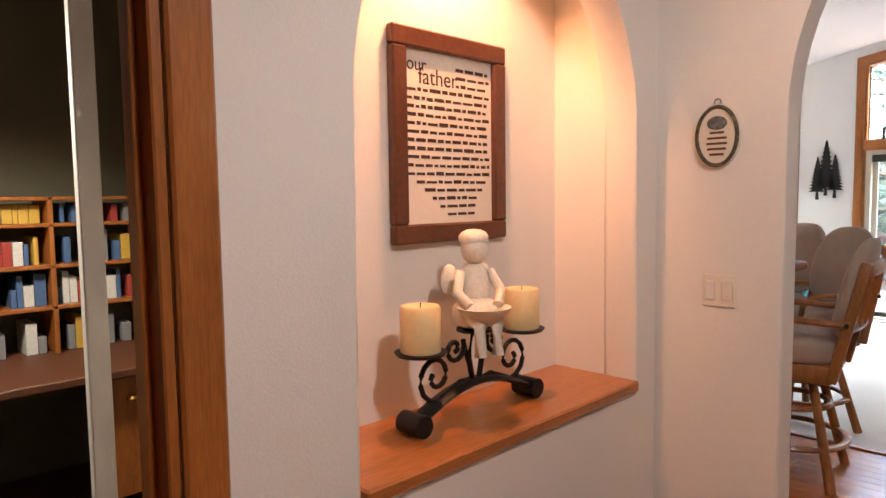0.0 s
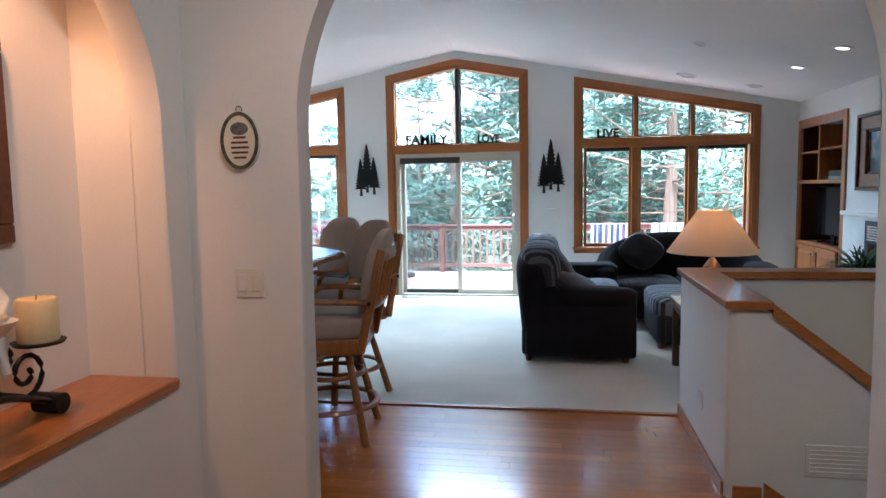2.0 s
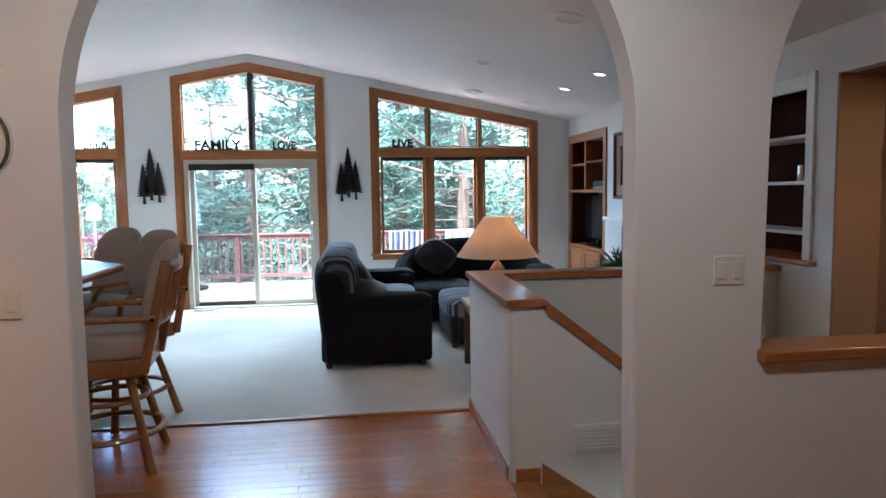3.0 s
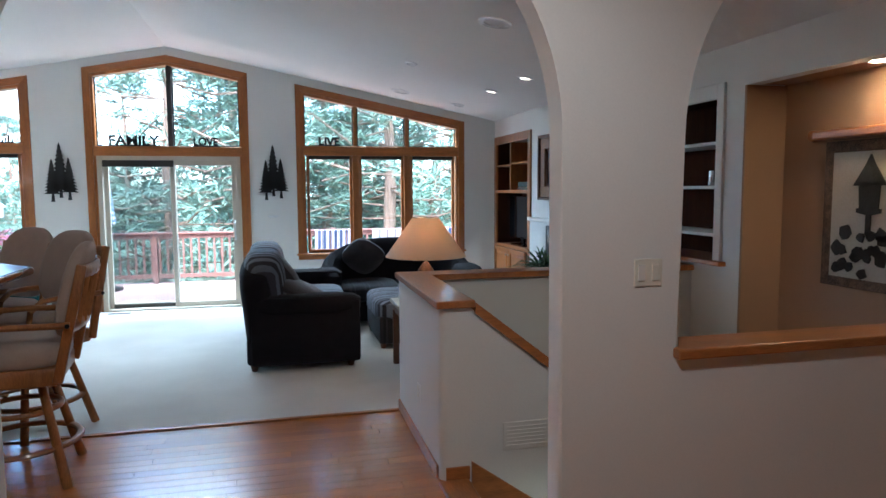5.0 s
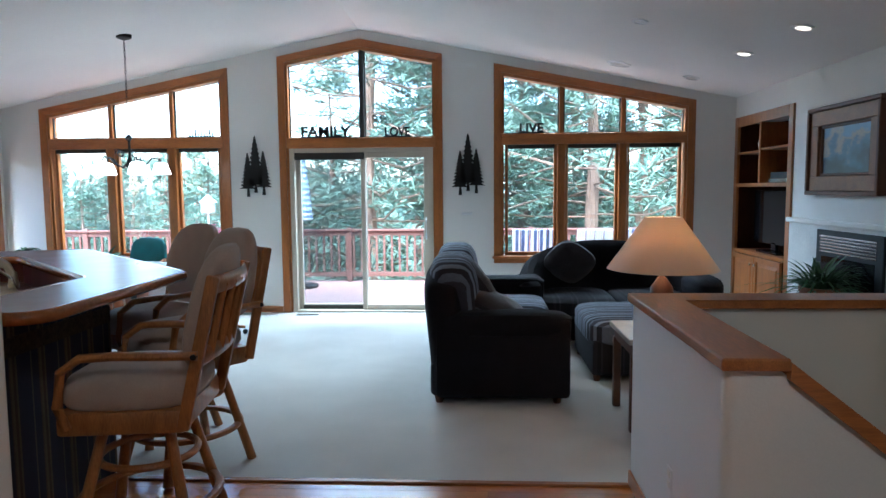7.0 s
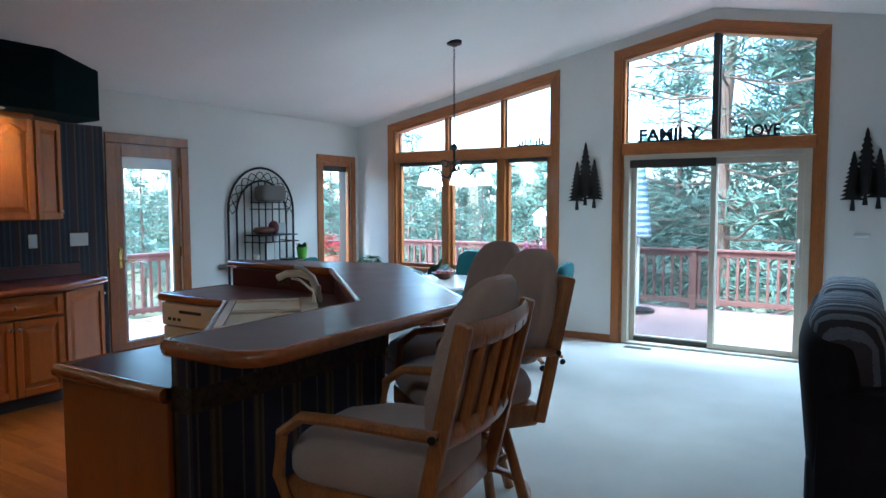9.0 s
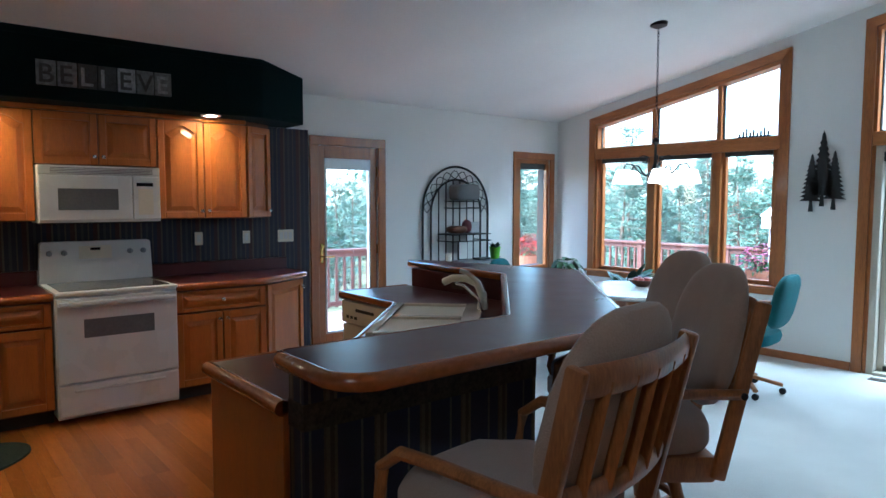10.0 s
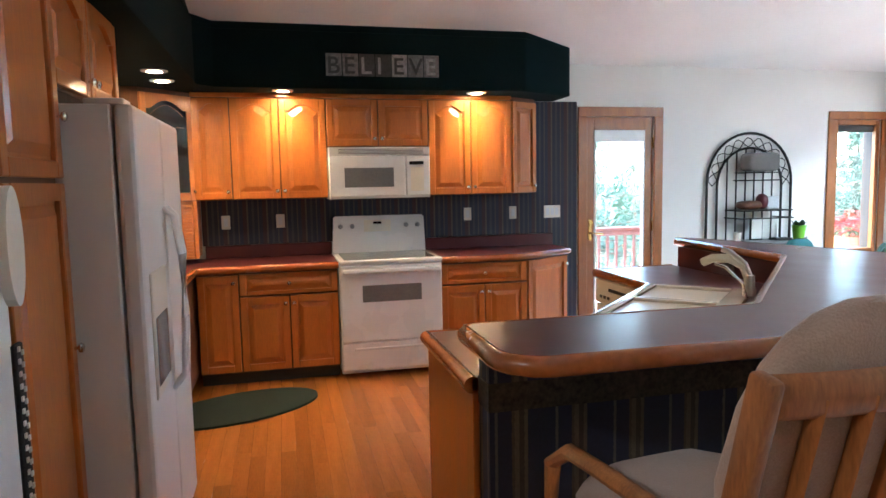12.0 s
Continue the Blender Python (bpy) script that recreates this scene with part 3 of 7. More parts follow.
for a, b in (((y0 + 0.085, 0.22), (y0 + 0.105, 1.97)), ((y1 - 0.105, 0.22), (y1 - 0.085, 1.97)), ((y0 + 0.105, 0.22), (y1 - 0.105, 0.24)), ((y0 + 0.105, 1.95), (y1 - 0.105, 1.97))):
    bead.box((XL - 0.05, a[0], a[1]), (XL - 0.012, b[0], b[1]), 0.003)
part("glazing_bead", bead, WHITE_ENAMEL, lf)
part("pane", Shape().box((XL - 0.038, y0 + 0.1, 0.235), (XL - 0.032, y1 - 0.1, 1.955)), GLASS, lf).visible_shadow = False
part("blind", Shape().box((XL - 0.032, y0 + 0.1, 1.86), (XL - 0.012, y1 - 0.1, 1.955), 0.004), WHITE_ENAMEL, lf, "white raised blind")
hd = Shape().box((XL - 0.018, y0 + 0.025, 0.93), (XL - 0.008, y0 + 0.06, 1.13), 0.004)
hd.tube([(XL - 0.01, y0 + 0.043, 1.0), (XL + 0.04, y0 + 0.043, 1.0), (XL + 0.045, y0 + 0.09, 1.0), (XL + 0.045, y0 + 0.15, 0.995)], 0.009)
hd.rod((XL - 0.01, y0 + 0.043, 1.1), (XL + 0.01, y0 + 0.043, 1.1), 0.02)
part("handle", hd, BRASS, lf, "brass lever handle with thumb turn", True)
for z in (0.25, 1.05, 1.85):
    part("hinge", Shape().rod((XL - 0.012, y1 - 0.002, z - 0.05), (XL - 0.012, y1 - 0.002, z + 0.05), 0.008), BRASS, lf)
kw = thing("window_4", "narrow oak-framed window beside the corner", "window")
kw["kind"] = "structure"
y0, y1 = KWIN
z0, z1 = 0.68, 2.07
for a, b in (((y0 - 0.085, z0 - 0.09), (y0, z1)), ((y1, z0 - 0.09), (y1 + 0.085, z1)), ((y0 - 0.085, z1), (y1 + 0.085, z1 + 0.085)), ((y0, z0 - 0.09), (y1, z0))):
    part("casing", Shape().box((XL - 0.001, a[0], a[1]), (XL + 0.02, b[0], b[1]), 0.005), OAK, kw)
sash, outer = Shape(), Shape()
for a, b in (((y0, z0), (y0 + 0.05, z1)), ((y1 - 0.05, z0), (y1, z1)), ((y0 + 0.05, z0), (y1 - 0.05, z0 + 0.05)), ((y0 + 0.05, z1 - 0.05), (y1 - 0.05, z1))):
    sash.box((XL - 0.05, a[0], a[1]), (XL - 0.002, b[0], b[1]), 0.004)
    outer.box((XL - 0.155, a[0], a[1]), (XL - 0.05, b[0], b[1]))
part("window_frame", sash, OAK, kw)
part("outer_frame", outer, GASKET, kw, "dark metal outer frame")
part("shade_cassette", Shape().box((XL - 0.08, y0 + 0.05, z1 - 0.12), (XL - 0.03, y1 - 0.05, z1 - 0.05), 0.005), GASKET, kw, "dark rolled-up shade")
part("pane", Shape().box((XL - 0.09, y0 + 0.045, z0 + 0.045), (XL - 0.084, y1 - 0.045, z1 - 0.045)), GLASS, kw).visible_shadow = False

# baseboards
bb = Shape()
for a, b in ((XL, -1.07), (0.95, XR)):
    bb.box((a, GY - 0.014, 0.008), (b, GY, 0.085), 0.003)
for a, b in ((7.165, GY - 0.014),):
    bb.box((XL, a, 0.0), (XL + 0.014, b, 0.085), 0.003)
bb.box((XR - 0.014, 6.33, 0.008), (XR, 8.4, 0.085), 0.003)
bb.box((SX0 - 0.014, SY_N + 0.04, 0.0), (SX0, SY_F, 0.075), 0.003)
bb.box((SX0 + 0.03, SY_N - 0.014, 0.0), (SX1, SY_N, 0.075), 0.003)
solid("baseboard", bb, OAK_H, "narrow honey-oak baseboard", "baseboard", "structure")
# oak caps
cp = Shape()
cp.prism([(2.12, 3.855), (2.335, 3.855), (2.335, 4.965), (XR, 4.965), (XR, 5.175), (2.12, 5.175)], SZ, SZ + 0.042, None, 0.008)
solid("stair_cap", cp, OAK_Y, "honey-oak cap along the stair half wall", "wall cap", "structure")
rk = Shape().add([(2.336, SY_N - 0.03, SZ - 0.03), (4.35, SY_N - 0.03, SZ - 1.6), (4.35, SY_N + 0.15, SZ - 1.6), (2.336, SY_N + 0.15, SZ - 0.03), (2.336, SY_N - 0.03, SZ + 0.03), (4.35, SY_N - 0.03, SZ - 1.54), (4.35, SY_N + 0.15, SZ - 1.54), (2.336, SY_N + 0.15, SZ + 0.03)],
                 [(3, 2, 1, 0), (4, 5, 6, 7), (0, 1, 5, 4), (2, 3, 7, 6), (1, 2, 6, 5), (3, 0, 4, 7)])
solid("stair_rake_cap", rk, OAK_H, "sloping oak cap following the stairs down", "wall cap", "structure")
solid("arch_ledge", Shape().box((ARCH2_X - ARCH2_R - 0.03, AY - 0.05, 0.865), (ARCH2_X + ARCH2_R + 0.03, AY + AT + 0.05, 0.912), 0.01), OAK_H, "honey-oak ledge in the arched opening", "ledge", "structure")
solid("niche_shelf", Shape().box((NB, NI0, NIZ), (HX + 0.02, NI1, NIZ + 0.04), 0.006), OAK_Y, "honey-oak shelf board in the arched niche", "shelf", "structure")
st = thing("staircase", "carpeted stairs with oak nosings going down", "stairs")
st["kind"] = "structure"
part("nosing", Shape().box((2.13, 3.09, -0.03), (2.30, SY_N - 0.016, 0.012), 0.008), OAK_Y, st)
for i in range(8):
    part("step", Shape().box((2.22 + 0.26 * i, 3.09, -1.5), (2.50 + 0.26 * i, SY_N, -0.18 * (i + 1)), 0.012), CARPET, st)
part("skirt_board", Shape().add([(2.32, SY_N - 0.018, -0.14), (4.35, SY_N - 0.018, -1.58), (4.35, SY_N, -1.58), (2.32, SY_N, -0.14), (2.32, SY_N - 0.018, 0.10), (4.35, SY_N - 0.018, -1.34), (4.35, SY_N, -1.34), (2.32, SY_N, 0.10)],
                                [(3, 2, 1, 0), (4, 5, 6, 7), (0, 1, 5, 4), (2, 3, 7, 6), (1, 2, 6, 5), (3, 0, 4, 7)]), OAK_H, st)
# hall doorway casing
dc = thing("door_2", "oak-cased doorway with the white door standing open", "door")
dc["kind"] = "structure"
for s_, nm in ((Shape().box((HX, 1.1, 0), (HX + 0.022, 1.19, 2.06), 0.006), "casing"), (Shape().box((HX, 0.16, 0), (HX + 0.022, 0.25, 2.06), 0.006), "casing"),
               (Shape().box((HX, 0.16, 2.06), (HX + 0.022, 1.19, 2.15), 0.006), "casing"), (Shape().box((HX - 0.135, 1.075, 0), (HX + 0.005, 1.1, 2.04), 0.004), "jamb"),
               (Shape().box((HX - 0.09, 1.062, 0), (HX - 0.05, 1.076, 2.03), 0.003), "stop"), (Shape().box((HX - 0.135, 0.25, 0), (HX + 0.005, 0.275, 2.04), 0.004), "jamb"), (Shape().box((HX - 0.135, 0.275, 2.035), (HX + 0.005, 1.075, 2.06), 0.004), "jamb")):
    part(nm, s_, OAK, dc)


# ---- kitchen ----
def arch_line(x0, x1, z_side, rise, n=12):
    """Points of a cathedral curve from x0 to x1."""
    return [(x0 + (x1 - x0) * i / n, z_side + rise * max(0.0, math.sin(math.pi * min(1, max(0, (i / n - 0.12) / 0.76)))) ** 0.8) for i in range(n + 1)]


def cabinet_door(parent, m, w, h, arched=False, knob=None, slab=False, material=None):
    """Raised-panel door in x (width) and z, front to -y, hung at m."""
    material = material or MAPLE
    s = Shape()
    fw = min(0.055, w * 0.22)
    s.box((0.005, -0.008, 0.003), (w - 0.005, -0.001, h - 0.003), 0, m)
    s.box((0.005, -0.027, 0.003), (fw, -0.0075, h - 0.003), 0.004, m)
    s.box((w - fw, -0.027, 0.003), (w - 0.005, -0.0075, h - 0.003), 0.004, m)
    s.box((fw, -0.027, 0.003), (w - fw, -0.0075, fw if h > 0.2 else 0.03), 0.004, m)
    lo = h - (fw * 1.75 if arched else (fw if h > 0.2 else 0.03))
    line = arch_line(fw, w - fw, lo, fw * 0.95) if arched else [(fw, lo), (w - fw, lo)]
    s.flat([*line, (w - fw, h - 0.003), (fw, h - 0.003)], -0.027, -0.0075, m)
    ob = part("door" if h > 0.2 else "drawer_front", s, material, parent)
    g = 0.010
    fb = fw if h > 0.2 else 0.03
    pl = [(fw + g, fb + g), (w - fw - g, fb + g)] + ([(x, z) for x, z in reversed(arch_line(fw + g, w - fw - g, lo - g, fw * 0.95))] if arched else [(w - fw - g, lo - g), (fw + g, lo - g)])
    cx, cz = w / 2, h / 2
    k = 0.034
    inn = [(x + math.copysign(min(k, abs(cx - x)), cx - x), z + math.copysign(min(k, abs(cz - z)), cz - z)) for x, z in pl]
    n = len(pl)
    pn = Shape().add([(x, -0.0075, z) for x, z in pl] + [(x, -0.025, z) for x, z in inn], [tuple(range(n, 2 * n))] + [(i, (i + 1) % n, n + (i + 1) % n, n + i) for i in range(n)], m)
    part("panel", pn, material, ob)
    if knob:
        kx, kz = knob
        kn = Shape().rod((kx, -0.025, kz), (kx, -0.038, kz), 0.005, 0.006, 10, m)
        kn.puff((kx - 0.017, -0.057, kz - 0.017), (kx + 0.017, -0.036, kz + 0.017), 2, 8, m)
        part("knob", kn, CHROME, ob, "brushed nickel knob", True)
    return ob


def wall_m(y, z, x):
    """A frame on the west wall: local x runs to +y, local -y faces the room."""
    return pose(x, y, z, 0, 0, 90)


UX, BX = -4.27, -3.97
UZ, UT = 1.40, 2.19
UPPERS = [("upper_cabinet", 2.94, 3.22, UZ, [(0, 0.28, 0.25)]), ("upper_cabinet", 3.22, 3.955, UZ, [(0, 0.3675, 0.34), (0.3675, 0.3675, 0.03)]),
          ("short_upper_cabinet", 3.955, 4.785, 1.805, [(0, 0.415, 0.385), (0.415, 0.415, 0.03)]), ("upper_cabinet", 4.785, 5.51, UZ, [(0, 0.3625, 0.335), (0.3625, 0.3625, 0.03)])]
for nm, a, b, z, doors in UPPERS:
    u = thing(nm, "honey maple wall cabinet with closed raised-panel doors", "cabinet", group="kitchen wall cabinets")
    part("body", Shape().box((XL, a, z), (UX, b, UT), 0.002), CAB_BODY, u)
    for off, w, kx in doors:
        cabinet_door(u, wall_m(a + off, z + 0.005, UX), w, UT - 0.01 - z, z < 1.5, (kx, 0.06))
part("crown", Shape().box((XL, 2.94, UT), (UX + 0.03, 5.51, UT + 0.034), 0.006), MAPLE, u)
u = thing("angled_upper_cabinet", "narrow angled maple wall cabinet at the run's end", "cabinet", group="kitchen wall cabinets")
part("body", Shape().prism([(XL, 5.51), (UX, 5.51), (-4.43, 5.79), (XL, 5.79)], UZ, UT + 0.03), CAB_BODY, u)
ang = math.degrees(math.atan2(0.28, -0.16))
cabinet_door(u, pose(UX, 5.51, UZ + 0.005, 0, 0, ang), 0.322, UT - 0.01 - UZ, False, (0.28, 0.06))
# diagonal corner cabinet with a glazed door and an appliance garage under it
u = thing("corner_cabinet", "diagonal maple corner cabinet with arched glass door", "cabinet", group="kitchen wall cabinets")
part("body", Shape().prism([(XL, 2.33), (-3.96, 2.33), (-3.96, 2.63), (UX, 2.94), (XL, 2.94)], UZ, UT + 0.03), CAB_BODY, u)
cm = pose(-3.96, 2.63, UZ + 0.005, 0, 0, 135) @ Matrix.Diagonal((1, 1, 1.05, 1))
s = Shape()
s.box((0.0, -0.02, 0), (0.05, -0.001, 0.745), 0.003, cm)
s.box((0.388, -0.02, 0), (0.438, -0.001, 0.745), 0.003, cm)
s.box((0.05, -0.02, 0), (0.388, -0.001, 0.06), 0.003, cm)
s.flat([*arch_line(0.05, 0.388, 0.64, 0.06), (0.388, 0.745), (0.05, 0.745)], -0.02, -0.001, cm)
dd = part("door", s, MAPLE, u)
part("pane", Shape().box((0.05, -0.012, 0.06), (0.388, -0.008, 0.70), 0, cm), BLACK_GLASS, dd, "dark leaded glass")
part("leading", Shape().tube([(0.08 + 0.275 * i / 12, -0.014, 0.60 + 0.07 * math.sin(math.pi * i / 12)) for i in range(13)], 0.003, 6, cm).tube([(0.08, -0.014, 0.52), (0.36, -0.014, 0.52)], 0.003, 6, cm), CHROME, dd)
part("knob", Shape().puff((0.40, -0.05, 0.05), (0.428, -0.02, 0.078), 2, 8, cm), CHROME, dd, "brushed nickel knob", True)
gm = pose(-3.96, 2.63, 0.915, 0, 0, 135)
ga = thing("appliance_garage", "maple appliance garage with slatted roll-up front", "cabinet")
part("body", Shape().prism([(XL, 2.36), (-3.975, 2.36), (-3.975, 2.63), (-4.28, 2.935), (XL, 2.935)], 0.955, UZ), MAPLE, ga)
for i in range(18):
    part("slat", Shape().box((0.04, -0.012, 0.045 + i * 0.023), (0.40, 0.0, 0.066 + i * 0.023), 0.003, gm), MAPLE, ga)
for a in (0.0, 0.4):
    part("post", Shape().box((a, -0.02, 0.04), (a + 0.038, 0.0, 0.485), 0.003, gm), MAPLE, ga)

BASES = [("base_cabinet", 2.95, 3.25, [(0, 0.30, 0, 0.26)]), ("drawer_base_cabinet", 3.25, 3.985, [(0, 0.3675, 1, 0.335), (0.3675, 0.3675, 1, 0.03)]), ("drawer_base_cabinet", 4.80, 5.53, [(0, 0.365, 1, 0.333), (0.365, 0.365, 1, 0.03)])]
for nm, a, b, doors in BASES:
    u = thing(nm, "honey maple base cabinet with closed raised-panel doors", "cabinet", group="kitchen base cabinets")
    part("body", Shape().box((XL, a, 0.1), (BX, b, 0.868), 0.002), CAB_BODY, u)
    part("toe_kick", Shape().box((XL, a, 0.0), (BX - 0.07, b, 0.1)), GASKET, u)
    for off, w, dr, kx in doors:
        cabinet_door(u, wall_m(a + off, 0.11, BX), w, 0.57 if dr else 0.74, False, (kx, (0.57 if dr else 0.74) - 0.06))
    if doors[0][2]:
        cabinet_door(u, wall_m(a, 0.69, BX), b - a, 0.165, False, ((b - a) / 2, 0.083))
u = thing("angled_base_cabinet", "angled maple base cabinet at the counter's end", "cabinet", group="kitchen base cabinets")
part("body", Shape().prism([(XL, 5.53), (BX, 5.53), (-4.24, 6.0), (XL, 6.0)], 0.1, 0.868), CAB_BODY, u)
part("toe_kick", Shape().prism([(XL, 5.53), (BX - 0.07, 5.53), (-4.30, 5.96), (XL, 5.96)], 0.0, 0.1), GASKET, u)
cabinet_door(u, pose(BX, 5.53, 0.11, 0, 0, math.degrees(math.atan2(0.47, -0.27))), 0.54, 0.745, False, (0.505, 0.67))
u = thing("back_base_cabinet", "maple base cabinet along the back wall", "cabinet", group="kitchen base cabinets")
part("body", Shape().box((XL, 2.33, 0.1), (-2.07, 2.93, 0.868)), CAB_BODY, u)
part("toe_kick", Shape().box((XL, 2.33, 0.0), (-2.07, 2.87, 0.1)), GASKET, u)


def counter(name, label, pts, z0=0.87, z1=0.915, edge=0.03, parent_cat="counter", wood_edges=None):
    """A laminate top with a rounded wooden nosing along its open edges."""
    t = thing(name, label, parent_cat)
    part("top", Shape().prism(pts, z0 + 0.006, z1), LAMINATE, t)
    nose, n, zc = Shape(), len(pts), (z0 + z1) / 2
    edges = list(wood_edges) if wood_edges is not None else list(range(n))
    chain = []
    for i in edges:
        a, b = Vector((*pts[i], zc)), Vector((*pts[(i + 1) % n], zc))
        if chain and (chain[-1][-1] - a).length < 1e-6:
            chain[-1].append(b)
        else:
            chain.append([a, b])
    for c_ in chain:
        ring = len(edges) == n
        path = []
        pl = c_[:-1] if ring else c_
        for k, p in enumerate(pl):
            if not ring and k in (0, len(pl) - 1):
                path.append(p)
                continue
            u, v = (pl[k - 1] - p).normalized(), (pl[(k + 1) % len(pl)] - p).normalized()
            path += [p + u * 0.03, p + u * 0.012 + v * 0.012, p + v * 0.03]
        nose.tube(path, 0.027, 12, None, ring)
    if nose.v:
        part("nosing", nose, NOSE, t, "rounded oak edge", True)
    return t


counter("counter", "burgundy laminate counter with oak edge along the wall", [(XL, 2.33), (-2.07, 2.33), (-2.07, 2.95), (-3.93, 2.95), (-3.93, 3.988), (XL, 3.988)], wood_edges=[2, 3])
counter("counter", "burgundy laminate counter with oak edge beside the stove", [(XL, 4.802), (-3.93, 4.802), (-3.93, 5.52), (-4.2, 6.025), (XL, 6.025)], wood_edges=[1, 2, 3])
for a, b in ((2.96, 3.988), (4.802, 6.025)):
    solid("backsplash", Shape().box((XL + 0.003, a, 0.915), (XL + 0.025, b, 1.02), 0.004), LAMINATE, "burgundy laminate splash strip behind the counter", "backsplash", "structure")
solid("wallpaper", Shape().box((XL, 2.94, 1.02), (XL + 0.003, 6.275, 2.225)).box((XL, 6.026, 0.0), (XL + 0.003, 6.275, 1.02)), PAPER, "dark blue and maroon striped wallpaper", "wallpaper", "structure")
sf = Shape().prism([(XL, 2.33), (-0.64, 2.33), (-0.64, 3.03), (-3.85, 3.03), (-3.97, 3.15), (-3.97, 5.54), (-4.24, 6.045), (XL, 6.045)], 2.225, 2.66, None, 0.012)
sf.prism([(XL, 2.33), (-0.64, 2.33), (-0.64, 3.018), (-3.85, 3.018), (-3.958, 3.15), (-3.958, 5.536), (-4.235, 6.033), (XL, 6.033)], 2.64, 3.36)
sf2 = Shape()
bm_ = bmesh.new()
for v_ in sf.v:
    bm_.verts.new((v_[0], v_[1], min(v_[2], roof(v_[0]) + 0.02)))
bm_.verts.ensure_lookup_table()
for f_ in sf.f:
    bm_.faces.new([bm_.verts[i] for i in f_])
sf2.take(bm_)
solid("soffit", sf2, GREEN_WALL, "dark green painted soffit over the wall cabinets", "soffit", "structure")
BULB = glow("lamp_bulb", (1.0, 0.72, 0.4), 14)
for x, y in ((-4.1, 3.63), (-4.1, 5.16), (-3.7, 2.84), (-3.3, 2.86)):
    d = thing("downlight", "small white recessed downlight, lit, in the soffit", "downlight", (x, y, 2.225), group="soffit downlights")
    part("trim_ring", Shape().lathe([(0.045, -0.001), (0.047, -0.008), (0.075, -0.006), (0.08, 0.0)], n=24, cap=False), WHITE_ENAMEL, d, smooth=True)
    part("lens", Shape().lathe([(0.0, 0.0), (0.045, 0.0), (0.045, -0.003), (0.0, -0.003)], n=24, cap=False), BULB, d)
# wall switches and outlets on the wallpaper
for y, z, n_ in ((3.13, 1.21, 1), (3.57, 1.21, 1), (5.21, 1.22, 1), (5.64, 1.22, 1), (5.98, 1.22, 3)):
    o = thing("outlet" if n_ == 1 else "switch_plate", "ivory plastic wall plate on striped wallpaper", "outlet", group="kitchen wall plates")
    part("plate", Shape().box((XL + 0.002, y - 0.035, z - 0.057), (XL + 0.009, y + 0.035 + 0.046 * (n_ - 1), z + 0.057), 0.003), PLASTIC, o)
    for i in range(n_):
        part("insert", Shape().box((XL + 0.008, y - 0.016 + 0.046 * i, z - 0.033), (XL + 0.012, y + 0.016 + 0.046 * i, z + 0.033), 0.002), WHITE_ENAMEL, o)

# stove
STOVE_GLASS = mat("smoked_oven_glass", (0.16, 0.16, 0.165), 0.15, vary=0.1, bump=0.0)
STOVE_GREY = mat("grey_stove_knob", (0.30, 0.32, 0.36), 0.4, vary=0.05, bump=0.02)
sv = thing("stove", "white freestanding electric range with a smoked oven window", "stove")
SY0, SY1, SX = 3.992, 4.795, -3.875
part("body", Shape().box((XL + 0.02, SY0, 0.04), (SX - 0.03, SY1, 0.9), 0.004), WHITE_ENAMEL, sv)
part("cooktop", Shape().box((XL + 0.02, SY0 - 0.002, 0.9), (SX + 0.005, SY1 + 0.002, 0.925), 0.008), WHITE_ENAMEL, sv)
part("ceramic_glass", Shape().box((XL + 0.14, SY0 + 0.04, 0.925), (SX - 0.06, SY1 - 0.04, 0.929), 0.0015), mat("grey_ceramic", (0.10, 0.10, 0.105), 0.12, vary=0.2, scale=40, bump=0.0), sv)
od = part("oven_door", Shape().box((SX - 0.03, SY0 + 0.004, 0.29), (SX, SY1 - 0.004, 0.885), 0.01), WHITE_ENAMEL, sv)
part("window", Shape().box((SX - 0.002, SY0 + 0.17, 0.60), (SX + 0.003, SY1 - 0.17, 0.73), 0.001), STOVE_GLASS, od)
part("handle", Shape().box((SX + 0.004, SY0 + 0.02, 0.825), (SX + 0.04, SY1 - 0.02, 0.86), 0.012), WHITE_ENAMEL, od, smooth=True)
dw = part("storage_drawer", Shape().box((SX - 0.03, SY0 + 0.004, 0.06), (SX - 0.004, SY1 - 0.004, 0.28), 0.01), WHITE_ENAMEL, sv)
part("grip", Shape().box((SX - 0.006, SY0 + 0.1, 0.225), (SX + 0.006, SY1 - 0.1, 0.245), 0.005), WHITE_ENAMEL, dw)
bgm = Shape().flat([(SY0, 0.925), (SY1, 0.925), (SY1 - 0.012, 1.22), (SY1 - 0.03, 1.235), (SY0 + 0.03, 1.235), (SY0 + 0.012, 1.22)], 0.0, 0.075, pose(XL + 0.10, 0, 0, 0, 0, 90))
bg = part("back_guard", bgm, WHITE_ENAMEL, sv)
for y in (0.07, 0.17, 0.635, 0.735):
    kn = Shape().rod((XL + 0.099, SY0 + y, 1.15), (XL + 0.125, SY0 + y, 1.15), 0.021, 0.018, 16)
    kn.box((XL + 0.12, SY0 + y - 0.004, 1.13), (XL + 0.134, SY0 + y + 0.004, 1.17), 0.002)
    part("knob", kn, STOVE_GREY, bg)
part("display", Shape().box((XL + 0.099, SY0 + 0.35, 1.165), (XL + 0.103, SY0 + 0.42, 1.185)), BLACK_GLASS, bg)
part("button_panel", Shape().box((XL + 0.099, SY0 + 0.27, 1.10), (XL + 0.1015, SY0 + 0.50, 1.20)), PLASTIC, bg)
